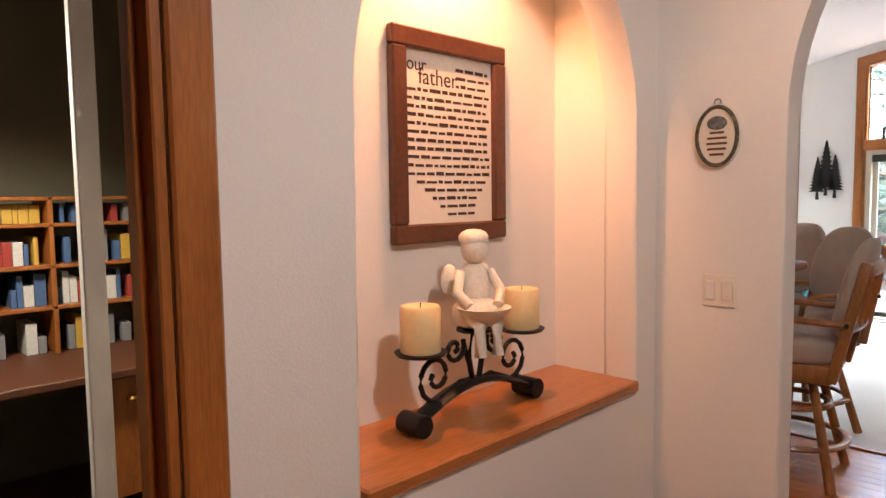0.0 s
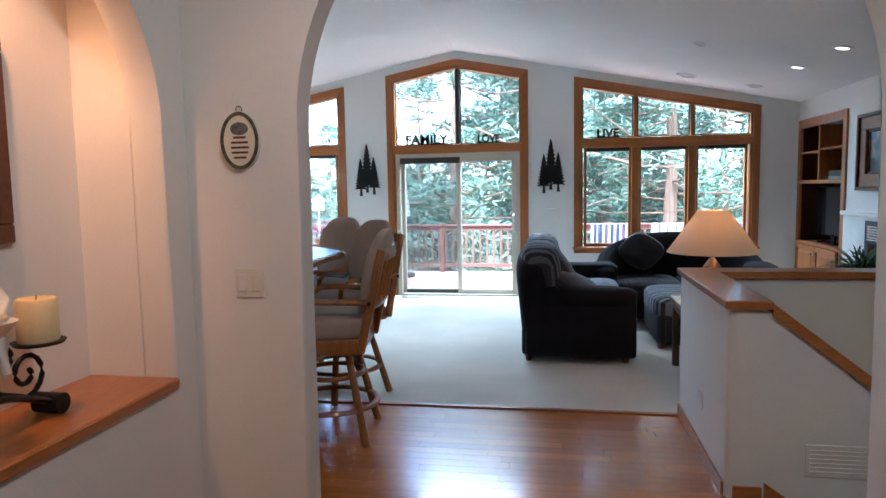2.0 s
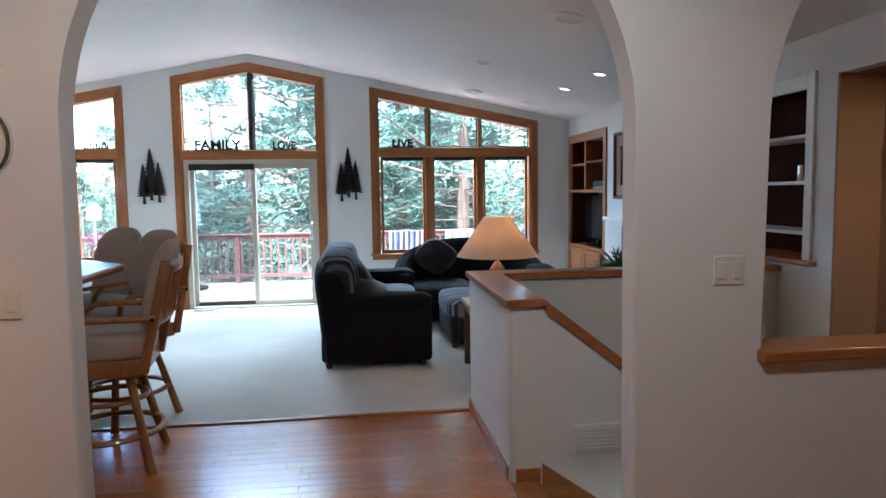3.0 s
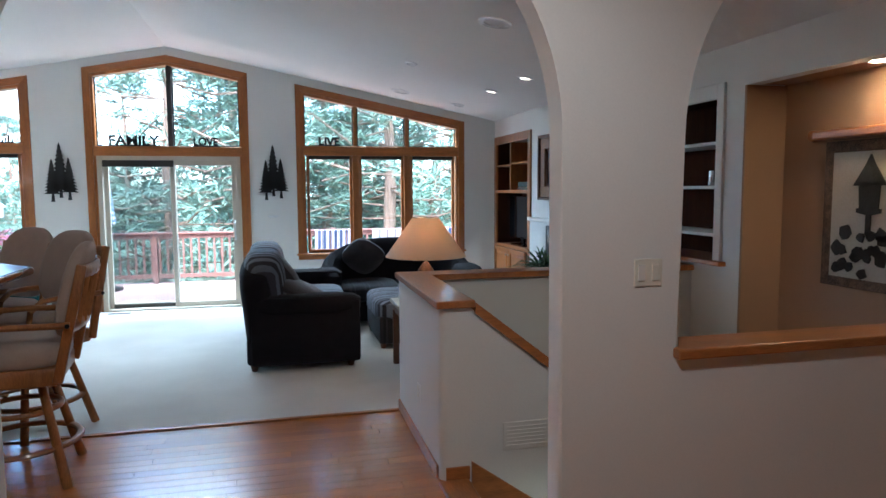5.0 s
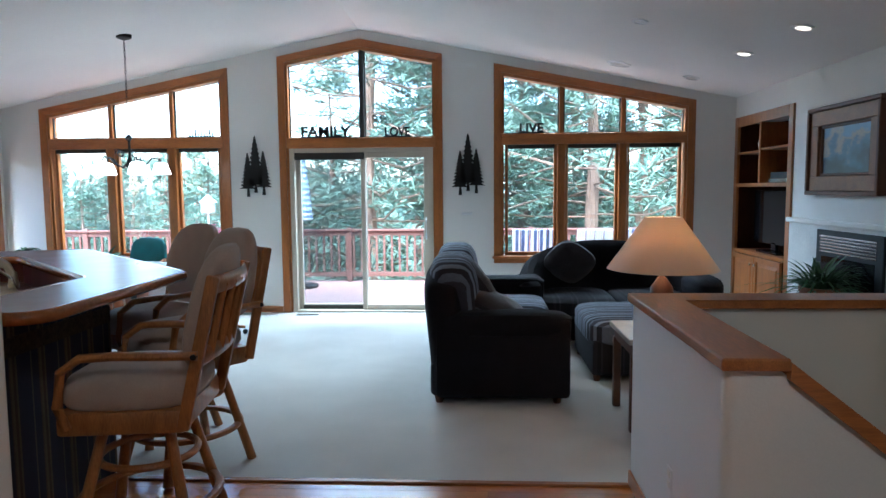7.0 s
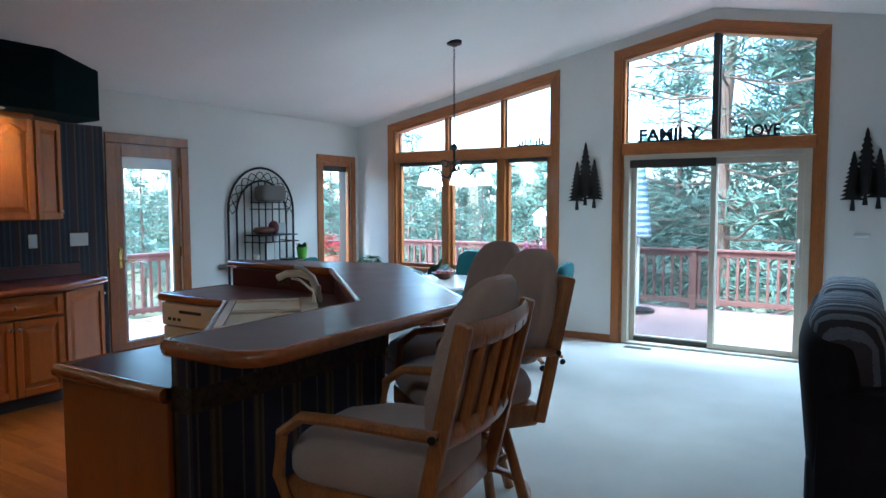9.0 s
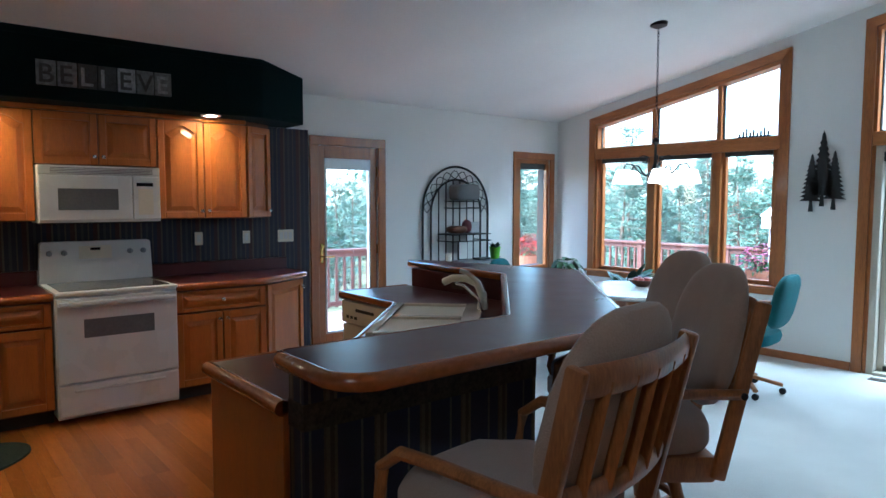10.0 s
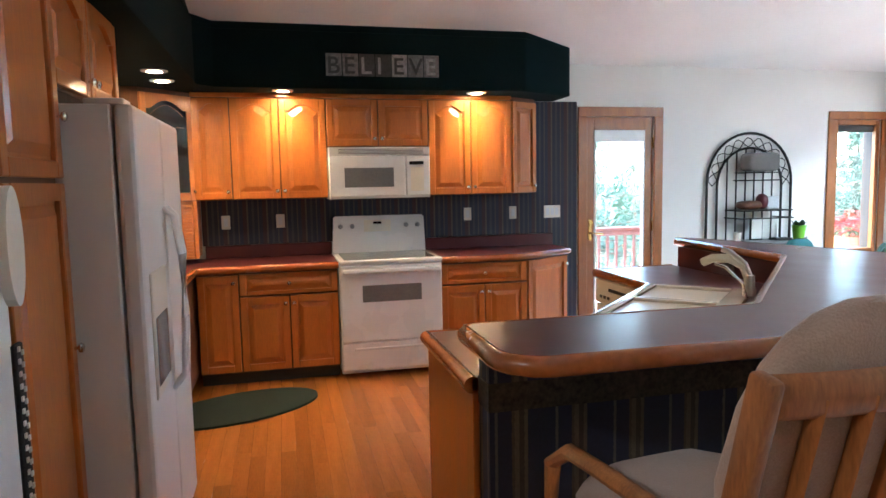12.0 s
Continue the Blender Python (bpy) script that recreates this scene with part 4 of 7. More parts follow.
# microwave
mw = thing("microwave", "white over-the-range microwave with a smoked door window", "microwave", (0, 3.96, 1.39))
MX = -4.15
part("body", Shape().box((XL, 0.0, 0.0), (MX - 0.02, 0.815, 0.41), 0.004), WHITE_ENAMEL, mw)
md = part("door", Shape().box((MX - 0.02, 0.002, 0.016), (MX, 0.61, 0.341), 0.008), WHITE_ENAMEL, mw)
part("window", Shape().box((MX - 0.001, 0.12, 0.091), (MX + 0.002, 0.514, 0.245), 0.001), STOVE_GLASS, md)
cpn = part("control_panel", Shape().box((MX - 0.02, 0.616, 0.016), (MX, 0.813, 0.341), 0.008), WHITE_ENAMEL, mw)
part("display", Shape().box((MX - 0.001, 0.642, 0.266), (MX + 0.002, 0.76, 0.293)), BLACK_GLASS, cpn)
part("keypad", Shape().box((MX - 0.001, 0.653, 0.053), (MX + 0.001, 0.76, 0.245)), PLASTIC, cpn)
vt = part("vent_grille", Shape().box((MX - 0.02, 0.002, 0.346), (MX - 0.006, 0.813, 0.407), 0.004), WHITE_ENAMEL, mw)
for i in range(4):
    part("slot", Shape().box((MX - 0.008, 0.077, 0.356 + 0.011 * i), (MX - 0.004, 0.76, 0.36 + 0.011 * i)), STOVE_GLASS, vt)
part("underside", Shape().box((XL + 0.01, 0.013, -0.009), (MX - 0.03, 0.802, 0.001)), GASKET, mw)

# refrigerator
fg = thing("refrigerator", "white side-by-side refrigerator with ice dispenser", "refrigerator")
FX0, FX1, FY = -2.05, -1.14, 3.075
part("cabinet", Shape().box((FX0, 2.38, 0.03), (FX1, FY, 1.775), 0.006), FRIDGE_WHITE, fg)
part("toe_grille", Shape().box((FX0 + 0.01, FY - 0.02, 0.0), (FX1 - 0.01, FY + 0.03, 0.09), 0.004), GASKET, fg)
part("hinge_cover", Shape().box((FX1 - 0.12, FY - 0.08, 1.775), (FX1 - 0.02, FY + 0.04, 1.795), 0.004), FRIDGE_WHITE, fg)
fz = part("freezer_door", Shape().box((-1.60, FY + 0.008, 0.10), (FX1, FY + 0.07, 1.775), 0.016), FRIDGE_WHITE, fg)
ff = part("fridge_door", Shape().box((FX0, FY + 0.008, 0.10), (-1.606, FY + 0.07, 1.775), 0.016), FRIDGE_WHITE, fg)
for x, pr in ((-1.57, fz), (-1.64, ff)):
    part("handle", Shape().tube([(x, FY + 0.07, 0.72), (x, FY + 0.115, 0.77), (x, FY + 0.125, 1.0), (x, FY + 0.125, 1.25), (x, FY + 0.105, 1.40), (x, FY + 0.07, 1.43)], 0.017, 10, None, False, 0.012), WHITE_ENAMEL, pr, smooth=True)
dsp = part("dispenser", Shape().box((-1.50, FY + 0.068, 0.78), (-1.22, FY + 0.078, 1.22), 0.004), PLASTIC, fz)
part("recess", Shape().box((-1.47, FY + 0.07, 0.82), (-1.25, FY + 0.081, 1.06), 0.002), STOVE_GLASS, dsp)
# pantry and cabinet over the refrigerator
pt = thing("pantry_cabinet", "tall maple pantry cabinet with closed doors", "cabinet")
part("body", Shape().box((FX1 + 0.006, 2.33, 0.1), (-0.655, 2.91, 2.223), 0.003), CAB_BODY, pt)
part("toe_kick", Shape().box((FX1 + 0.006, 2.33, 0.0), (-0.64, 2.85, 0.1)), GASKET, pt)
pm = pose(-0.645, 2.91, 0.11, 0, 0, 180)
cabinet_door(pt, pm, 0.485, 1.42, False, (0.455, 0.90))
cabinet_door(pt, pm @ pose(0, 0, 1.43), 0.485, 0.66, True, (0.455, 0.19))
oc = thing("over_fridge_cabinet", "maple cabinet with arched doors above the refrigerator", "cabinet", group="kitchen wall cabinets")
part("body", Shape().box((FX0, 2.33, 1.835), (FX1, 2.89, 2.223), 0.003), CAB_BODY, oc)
om = pose(FX1, 2.89, 1.84, 0, 0, 180)
cabinet_door(oc, om, 0.45, 0.37, True, (0.42, 0.06))
cabinet_door(oc, om @ pose(0.455, 0, 0), 0.45, 0.37, True, (0.03, 0.06))
# oval rug
RUG = mat("dark_green_rug", (0.010, 0.020, 0.012), 0.98, vary=0.3, scale=10, fine=300, bump=0.9)
s = Shape()
n = 40
s.prism([(0.56 * math.cos(i * math.tau / n), 0.31 * math.sin(i * math.tau / n)) for i in range(n)], 0.0, 0.014)
rg = solid("oval_rug", s, RUG, "dark green oval kitchen rug on the floor", "rug")
rg.matrix_world = pose(-3.43, 3.25, 0.002, 0, 0, 112)

# ---- island with raised bar ----
ALMOND = mat("almond_enamel", (0.62, 0.55, 0.43), 0.35, vary=0.03, scale=3, fine=150, bump=0.03)
DARK_PLATE = mat("brown_plate", (0.09, 0.05, 0.035), 0.45, vary=0.05, bump=0.02)
isl = thing("island", "angled kitchen island, wood end panel and wallpapered back", "kitchen island")
PAPER_D = striped("striped_bar_wallpaper", [(0, (0.014, 0.018, 0.045)), (0.20, (0.11, 0.10, 0.085)), (0.25, (0.014, 0.018, 0.045)), (0.48, (0.075, 0.055, 0.035)), (0.52, (0.12, 0.095, 0.06)), (0.60, (0.05, 0.035, 0.025)), (0.68, (0.12, 0.095, 0.06)), (0.74, (0.014, 0.018, 0.045))], 0.19, "Y", diag=True)
part("knee_wall", Shape().prism([(-0.72, 4.15), (-0.62, 4.15), (-0.62, 5.19), (-1.71, 6.28), (-2.80, 6.28), (-2.80, 6.18), (-1.78, 6.18), (-0.72, 5.12)], 0.0, 1.045), PAPER_D, isl, "dark striped wallpaper over the knee wall")
BORDER = mat("wallpaper_border", (0.055, 0.042, 0.030), 0.8, vary=0.7, scale=26, fine=70, bump=0.05)
part("border", Shape().box((-0.6195, 4.147, 0.84), (-0.617, 5.19, 0.925)).box((-0.72, 4.1465, 0.84), (-0.617, 4.1495, 0.925)), BORDER, isl, "printed border strip")
part("end_panel", Shape().box((-1.36, 4.13, 0.0), (-0.722, 4.15, 0.868), 0.003), MAPLE, isl)
part("base_body", Shape().prism([(-1.36, 4.152), (-0.722, 4.152), (-0.722, 5.118), (-1.782, 6.178), (-2.82, 6.178), (-2.82, 5.62), (-2.16, 5.62), (-1.36, 4.82)], 0.1, 0.868), MAPLE, isl)
part("toe_kick", Shape().prism([(-1.30, 4.16), (-0.80, 4.16), (-0.80, 5.1), (-1.80, 6.1), (-2.78, 6.1), (-2.78, 5.69), (-2.13, 5.69), (-1.30, 4.85)], 0.0, 0.1), GASKET, isl)
part("riser", Shape().prism([(-0.725, 4.16), (-0.7205, 4.16), (-0.7205, 5.118), (-1.78, 6.177), (-2.79, 6.177), (-2.79, 6.173), (-1.782, 6.173), (-0.725, 5.116)], 0.915, 1.045), LAMINATE, isl)
# outlet plate low on the riser of the raised bar
rp = thing("outlet", "brown outlet plate on the riser above the sink counter", "outlet")
part("plate", Shape().box((-2.32, 6.164, 0.945), (-2.20, 6.172, 1.02), 0.003), DARK_PLATE, rp)
for k_ in (-2.29, -2.25):
    part("socket", Shape().box((k_, 6.161, 0.965), (k_ + 0.025, 6.165, 1.0), 0.002), GASKET, rp)
# dishwasher under the far end of the lower counter
dwm = thing("dishwasher", "almond built-in dishwasher with dark vent slots", "dishwasher")
part("door", Shape().box((-2.81, 5.585, 0.12), (-2.19, 5.618, 0.70), 0.006), ALMOND, dwm)
cpl = part("control_panel", Shape().box((-2.81, 5.575, 0.71), (-2.19, 5.618, 0.862), 0.008), ALMOND, dwm)
part("latch", Shape().box((-2.62, 5.569, 0.80), (-2.40, 5.577, 0.82), 0.003), GASKET, cpl)
for i in range(3):
    part("button", Shape().box((-2.74 + 0.05 * i, 5.571, 0.745), (-2.71 + 0.05 * i, 5.577, 0.765), 0.002), GASKET, cpl)
# lower counter with a cut-out for the sink in the diagonal
SKC, SKA = Vector((-1.56, 5.39)), -45
counter("island_counter", "burgundy laminate lower counter of the island", [(-1.385, 4.13), (-0.725, 4.13), (-0.725, 5.12), (-1.78, 6.17), (-2.86, 6.17), (-2.86, 5.59), (-2.17, 5.59), (-1.385, 4.805)], wood_edges=[0, 4, 5, 6, 7])
BARP = [(-0.675, 4.09), (-0.335, 4.09), (-0.265, 4.16), (-0.265, 5.34), (-1.63, 6.69), (-2.84, 6.33), (-2.92, 6.235), (-1.78, 6.155), (-0.675, 5.09)]
counter("raised_bar_counter", "raised burgundy laminate bar top with rounded oak edge", BARP, 1.045, 1.095, wood_edges=range(9))
# sink
SINK = mat("bisque_enamel", (0.80, 0.72, 0.58), 0.25, vary=0.04, bump=0.02, coat=0.3)
sk = thing("sink", "bisque enamel double-bowl sink set in the corner", "sink", (SKC.x, SKC.y, 0.916), SKA)
W, D = 0.46, 0.26
rim = Shape()
for a, b in (((-W, -D), (W, -D + 0.04)), ((-W, D - 0.10), (W, D)), ((-W, -D + 0.04), (-W + 0.04, D - 0.10)), ((W - 0.04, -D + 0.04), (W, D - 0.10)), ((-0.02, -D + 0.04), (0.02, D - 0.10))):
    rim.box((a[0], a[1], 0.0), (b[0], b[1], 0.022), 0.008)
part("rim", rim, SINK, sk, smooth=True)
part("basin", Shape().box((-W + 0.03, -D + 0.03, 0.001), (W - 0.03, D - 0.09, 0.006)), mat("basin_floor", (0.78, 0.69, 0.54), 0.3, vary=0.05, bump=0.02), sk)
fc = thing("faucet", "almond pull-out kitchen faucet on the sink rim", "faucet", (SKC.x - 0.15, SKC.y + 0.21, 0.938), SKA)
part("base", Shape().lathe([(0.03, 0), (0.032, 0.02), (0.026, 0.05), (0.024, 0.09), (0.02, 0.1)], (0.0, 0.22, 0)), PLASTIC, fc, smooth=True)
part("spout", Shape().tube([(0, 0.22, 0.07), (-0.02, 0.19, 0.14), (-0.05, 0.12, 0.17), (-0.08, 0.04, 0.165), (-0.10, -0.01, 0.14)], 0.022, 12), PLASTIC, fc, smooth=True)
part("lever", Shape().tube([(0, 0.22, 0.10), (-0.005, 0.20, 0.15), (-0.02, 0.13, 0.205), (-0.03, 0.09, 0.215)], 0.013, 10), PLASTIC, fc, smooth=True)
part("side_tap", Shape().tube([(0.09, 0.22, 0.0), (0.085, 0.20, 0.07), (0.06, 0.12, 0.14), (0.04, 0.07, 0.15)], 0.008, 8), CHROME, fc, smooth=True)


# ---- living room, east wall ----
DARK_WOOD = mat("dark_stained_wood", (0.10, 0.035, 0.014), 0.5, vary=0.3, scale=4, fine=40, bump=0.1, stretch=(5, 5, 0.8))
# stained wood made deeper and duller: the recess shade is in its colour
SHELF_INSIDE = mat("shaded_shelf_wood", (0.05, 0.018, 0.009), 0.9, vary=0.3, scale=4, fine=40, bump=0.05, stretch=(5, 5, 0.8), spec=0.1)
WHITE_TRIM = mat("white_trim", (0.74, 0.72, 0.68), 0.5, vary=0.03, bump=0.05)
tv = thing("media_cabinet", "built-in oak media cabinet with open shelves and doors", "cabinet")
A, B = 8.45, 9.79
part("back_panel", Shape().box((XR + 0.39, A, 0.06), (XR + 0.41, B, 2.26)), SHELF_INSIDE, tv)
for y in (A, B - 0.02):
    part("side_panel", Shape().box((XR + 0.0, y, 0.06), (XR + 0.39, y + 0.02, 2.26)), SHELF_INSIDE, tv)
for a, b in (((A - 0.05, 0.05), (A + 0.04, 2.33)), ((B - 0.04, 0.05), (B + 0.05, 2.33)), ((A + 0.04, 2.22), (B - 0.04, 2.33)), ((A + 0.04, 0.05), (B - 0.04, 0.12)), ((A + 0.04, 0.77), (B - 0.04, 0.81)), ((A + 0.04, 1.53), (B - 0.04, 1.57))):
    part("face_frame", Shape().box((XR - 0.022, a[0], a[1]), (XR + 0.01, b[0], b[1]), 0.004), OAK, tv)
part("divider", Shape().box((XR - 0.02, 9.13, 1.57), (XR + 0.38, 9.17, 2.22), 0.003), OAK, tv)
for y0_, y1_, z_ in ((A + 0.02, 9.13, 1.92), (9.17, B - 0.02, 1.90), (A + 0.02, B - 0.02, 1.54), (A + 0.02, B - 0.02, 0.78)):
    part("shelf", Shape().box((XR - 0.012, y0_, z_), (XR + 0.38, y1_, z_ + 0.025), 0.003), OAK, tv)
for i in range(2):
    cabinet_door(tv, pose(XR - 0.022, 9.76 - 0.63 * i, 0.12, 0, 0, -90), 0.625, 0.65, False, (0.57 if i == 0 else 0.05, 0.56), material=OAK)
t = thing("television", "black flat-screen television, switched off, in the cabinet", "television")
part("screen", Shape().box((XR + 0.14, 8.56, 0.90), (XR + 0.18, 9.62, 1.49), 0.008), BLACK_GLASS, t)
part("stand", Shape().box((XR + 0.06, 8.85, 0.806), (XR + 0.26, 9.35, 0.83), 0.006).box((XR + 0.14, 9.05, 0.83), (XR + 0.17, 9.15, 0.92)), BLACK_GLASS, t)
t = thing("receiver", "grey and black audio receiver on a cabinet shelf", "receiver")
part("case", Shape().box((XR + 0.05, 8.60, 1.60), (XR + 0.3, 9.02, 1.68), 0.004), BLACK_METAL, t)
part("front", Shape().box((XR + 0.035, 8.60, 1.575), (XR + 0.05, 9.02, 1.615), 0.003), CHROME, t)
part("player", Shape().box((XR + 0.05, 8.62, 1.566), (XR + 0.28, 9.0, 1.598), 0.003), BLACK_METAL, t)
s = Shape().lathe([(0.03, 0), (0.05, 0.03), (0.06, 0.09), (0.04, 0.15), (0.02, 0.2)], (XR + 0.15, 9.45, 1.926), 16)
solid("vase", s, PLASTIC, "small pale vase on a cabinet shelf", "vase", smooth=True)

b2 = thing("bookcase", "built-in bookcase, dark inside with pale trim, nearly empty", "bookcase")
A, B = 4.66, 6.33
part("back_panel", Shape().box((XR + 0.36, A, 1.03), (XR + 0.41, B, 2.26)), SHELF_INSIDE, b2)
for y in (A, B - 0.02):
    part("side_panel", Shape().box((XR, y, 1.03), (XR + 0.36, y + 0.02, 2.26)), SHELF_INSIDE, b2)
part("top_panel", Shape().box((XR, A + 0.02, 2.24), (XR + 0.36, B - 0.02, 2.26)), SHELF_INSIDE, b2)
for a, b in (((A - 0.01, 1.06), (A + 0.07, 2.33)), ((B - 0.05, 1.06), (B + 0.05, 2.33)), ((A + 0.07, 2.22), (B - 0.05, 2.33))):
    part("face_frame", Shape().box((XR - 0.02, a[0], a[1]), (XR + 0.005, b[0], b[1]), 0.004), WHITE_TRIM, b2)
for z_ in (1.24, 1.59, 1.91):
    part("shelf", Shape().box((XR + 0.01, A + 0.02, z_ - 0.012), (XR + 0.355, B - 0.02, z_ + 0.012), 0.003), WHITE_TRIM, b2)
part("sill", Shape().box((XR - 0.06, A - 0.06, 1.025), (XR + 0.36, B + 0.06, 1.058), 0.006), OAK_Y, b2)
solid("tin_can", Shape().lathe([(0.035, 0), (0.036, 0.004), (0.035, 0.11), (0.033, 0.115)], (XR + 0.15, 4.98, 1.603), 20), CHROME, "small grey tin on a bookcase shelf", "tin", smooth=True)

fp = thing("fireplace", "white fireplace surround with a black louvered insert", "fireplace")
TILE = mat("pale_stone_tile", (0.62, 0.61, 0.58), 0.4, vary=0.1, scale=5, fine=60, bump=0.1)
part("surround", Shape().box((XR - 0.03, 6.36, 0.0), (XR - 0.001, 8.38, 1.19), 0.003), TILE, fp)
part("mantel_molding", Shape().box((XR - 0.06, 6.34, 1.19), (XR - 0.001, 8.40, 1.235), 0.01), WHITE_TRIM, fp)
ins = part("insert", Shape().box((XR - 0.055, 6.82, 0.30), (XR - 0.03, 7.80, 1.155), 0.004), BLACK_METAL, fp)
for i in range(6):
    part("louver", Shape().box((XR - 0.066, 6.90, 0.965 + 0.026 * i), (XR - 0.054, 7.72, 0.978 + 0.026 * i), 0.002), CHROME, ins)
part("glass", Shape().box((XR - 0.06, 6.92, 0.42), (XR - 0.054, 7.70, 0.93)), BLACK_GLASS, ins)
part("hearth", Shape().box((XR - 0.5, 6.55, 0.008), (XR - 0.03, 8.05, 0.36), 0.01), TILE, fp)


def painting_mat():
    m, n, l, p = nodes("oil_landscape")
    tx, no, cr, sp, ad = n.new("ShaderNodeTexCoord"), n.new("ShaderNodeTexNoise"), n.new("ShaderNodeValToRGB"), n.new("ShaderNodeSeparateXYZ"), n.new("ShaderNodeMath")
    l.new(tx.outputs["Generated"], no.inputs["Vector"])
    l.new(tx.outputs["Generated"], sp.inputs[0])
    no.inputs["Scale"].default_value, no.inputs["Detail"].default_value = 3.5, 8
    ad.operation = "MULTIPLY_ADD"
    ad.inputs[1].default_value = 0.55
    l.new(sp.outputs["Z"], ad.inputs[0])
    l.new(no.outputs["Fac"], ad.inputs[2])
    e = cr.color_ramp.elements
    e[0].position, e[0].color = 0.4, (0.012, 0.016, 0.016, 1)
    e[1].position, e[1].color = 0.62, (0.03, 0.045, 0.07, 1)
    for pos, c in ((0.8, (0.08, 0.13, 0.20)), (0.9, (0.35, 0.27, 0.2)), (1.0, (0.14, 0.22, 0.34))):
        e.new(pos).color = (*c, 1)
    l.new(ad.outputs[0], cr.inputs[0])
    l.new(cr.outputs[0], p.inputs["Base Color"])
    p.inputs["Roughness"].default_value = 0.35
    return m


pa = thing("painting", "landscape painting in a deep bronze-brown frame", "painting")
y0_, y1_, z0_, z1_ = 6.90, 8.00, 1.455, 2.215
GILT = mat("gilt_frame", (0.22, 0.10, 0.045), 0.45, metal=0.1, vary=0.25, scale=12, fine=80, bump=0.2)
for k, (w0, w1, d0, d1, mt) in enumerate(((0.0, 0.035, 0.0, 0.085, DARK_WOOD), (0.035, 0.16, 0.0, 0.06, GILT), (0.16, 0.185, 0.0, 0.035, DARK_WOOD))):
    for a, b in (((y0_ + w0, z0_ + w0), (y1_ - w0, z0_ + w1)), ((y0_ + w0, z1_ - w1), (y1_ - w0, z1_ - w0)), ((y0_ + w0, z0_ + w1), (y0_ + w1, z1_ - w1)), ((y1_ - w1, z0_ + w1), (y1_ - w0, z1_ - w1))):
        part("frame_bar", Shape().box((XR - d1, a[0], a[1]), (XR - 0.001, b[0], b[1]), 0.006), mt, pa)
part("canvas", Shape().box((XR - 0.02, y0_ + 0.18, z0_ + 0.18), (XR - 0.002, y1_ - 0.18, z1_ - 0.18)), painting_mat(), pa)

# ---- plants ----
LEAF = mat("plant_leaf", (0.045, 0.10, 0.03), 0.5, vary=0.4, scale=9, fine=60, bump=0.1)
POT = mat("clay_pot", (0.32, 0.13, 0.07), 0.7, vary=0.2, bump=0.2)


def blade(s, base, way, length, width, droop, n=5):
    """A long tapered leaf that arches over."""
    way = Vector(way).normalized()
    side = way.cross(Vector((0, 0, 1)))
    side = side.normalized() if side.length > 0.1 else Vector((1, 0, 0))
    pts = []
    for i in range(n + 1):
        k = i / n
        p = Vector(base) + way * length * k + Vector((0, 0, -droop * k * k * length))
        w = width * math.sin(math.pi * min(0.98, 0.12 + 0.86 * k)) / 2
        pts += [p - side * w, p + Vector((0, 0, -w * 0.35)), p + side * w]
    o = []
    for i in range(n):
        a = i * 3
        o += [(a, a + 1, a + 4, a + 3), (a + 1, a + 2, a + 5, a + 4)]
    s.add(pts, o)


def pot_plant(name, label, at, pot_r, pot_h, leaves, length, width, droop, up, pot=None, leaf=None, seed=1):
    rnd = random.Random(seed)
    p = thing(name, label, "plant", at)
    part("pot", Shape().lathe([(0.0, 0.0), (pot_r * 0.75, 0), (pot_r, pot_h * 0.9), (pot_r * 1.06, pot_h * 0.9), (pot_r * 1.06, pot_h), (pot_r * 0.92, pot_h), (pot_r * 0.9, pot_h * 0.86), (0.0, pot_h * 0.86)], n=20, cap=False), pot or POT, p, smooth=True)
    s = Shape()
    for i in range(leaves):
        a = rnd.uniform(0, math.tau)
        blade(s, (rnd.uniform(-1, 1) * pot_r * 0.4, rnd.uniform(-1, 1) * pot_r * 0.4, pot_h * 0.85), (math.cos(a), math.sin(a), rnd.uniform(*up)), length * rnd.uniform(0.55, 1.1), width * rnd.uniform(0.7, 1.2), droop * rnd.uniform(0.6, 1.4))
    part("foliage", s, leaf or LEAF, p)
    return p


pot_plant("fern", "bushy green fern on the fireplace hearth", (4.12, 7.22, 0.36), 0.15, 0.36, 190, 0.6, 0.024, 0.55, (0.4, 2.0), seed=4)

# ---- sofas ----
def rounded_arm(s, x0, x1, y0, y1, h, r):
    s.box((x0, y0, 0.06), (x1, y1, h - r * 0.4), 0.03)
    s.puff((x0 - 0.02, y0 - 0.02, h - r * 1.5), (x1 + 0.02, y1 + 0.02, h), 4, 14)


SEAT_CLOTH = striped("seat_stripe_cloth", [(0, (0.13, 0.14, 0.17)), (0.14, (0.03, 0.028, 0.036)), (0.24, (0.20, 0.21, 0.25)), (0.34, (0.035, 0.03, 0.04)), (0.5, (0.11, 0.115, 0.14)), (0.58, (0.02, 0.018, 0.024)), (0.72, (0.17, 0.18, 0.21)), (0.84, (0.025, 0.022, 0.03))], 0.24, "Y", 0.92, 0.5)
so = thing("loveseat", "dark striped loveseat with rounded arms and loose pillows", "sofa", (1.0, 6.30, 0.008))
s = Shape().box((0.02, 0.05, 0.06), (0.98, 2.02, 0.30), 0.03)
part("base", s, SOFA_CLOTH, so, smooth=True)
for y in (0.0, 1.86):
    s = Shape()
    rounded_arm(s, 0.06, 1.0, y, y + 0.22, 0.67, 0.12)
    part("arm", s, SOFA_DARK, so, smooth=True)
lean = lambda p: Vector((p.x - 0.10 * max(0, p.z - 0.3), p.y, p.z))
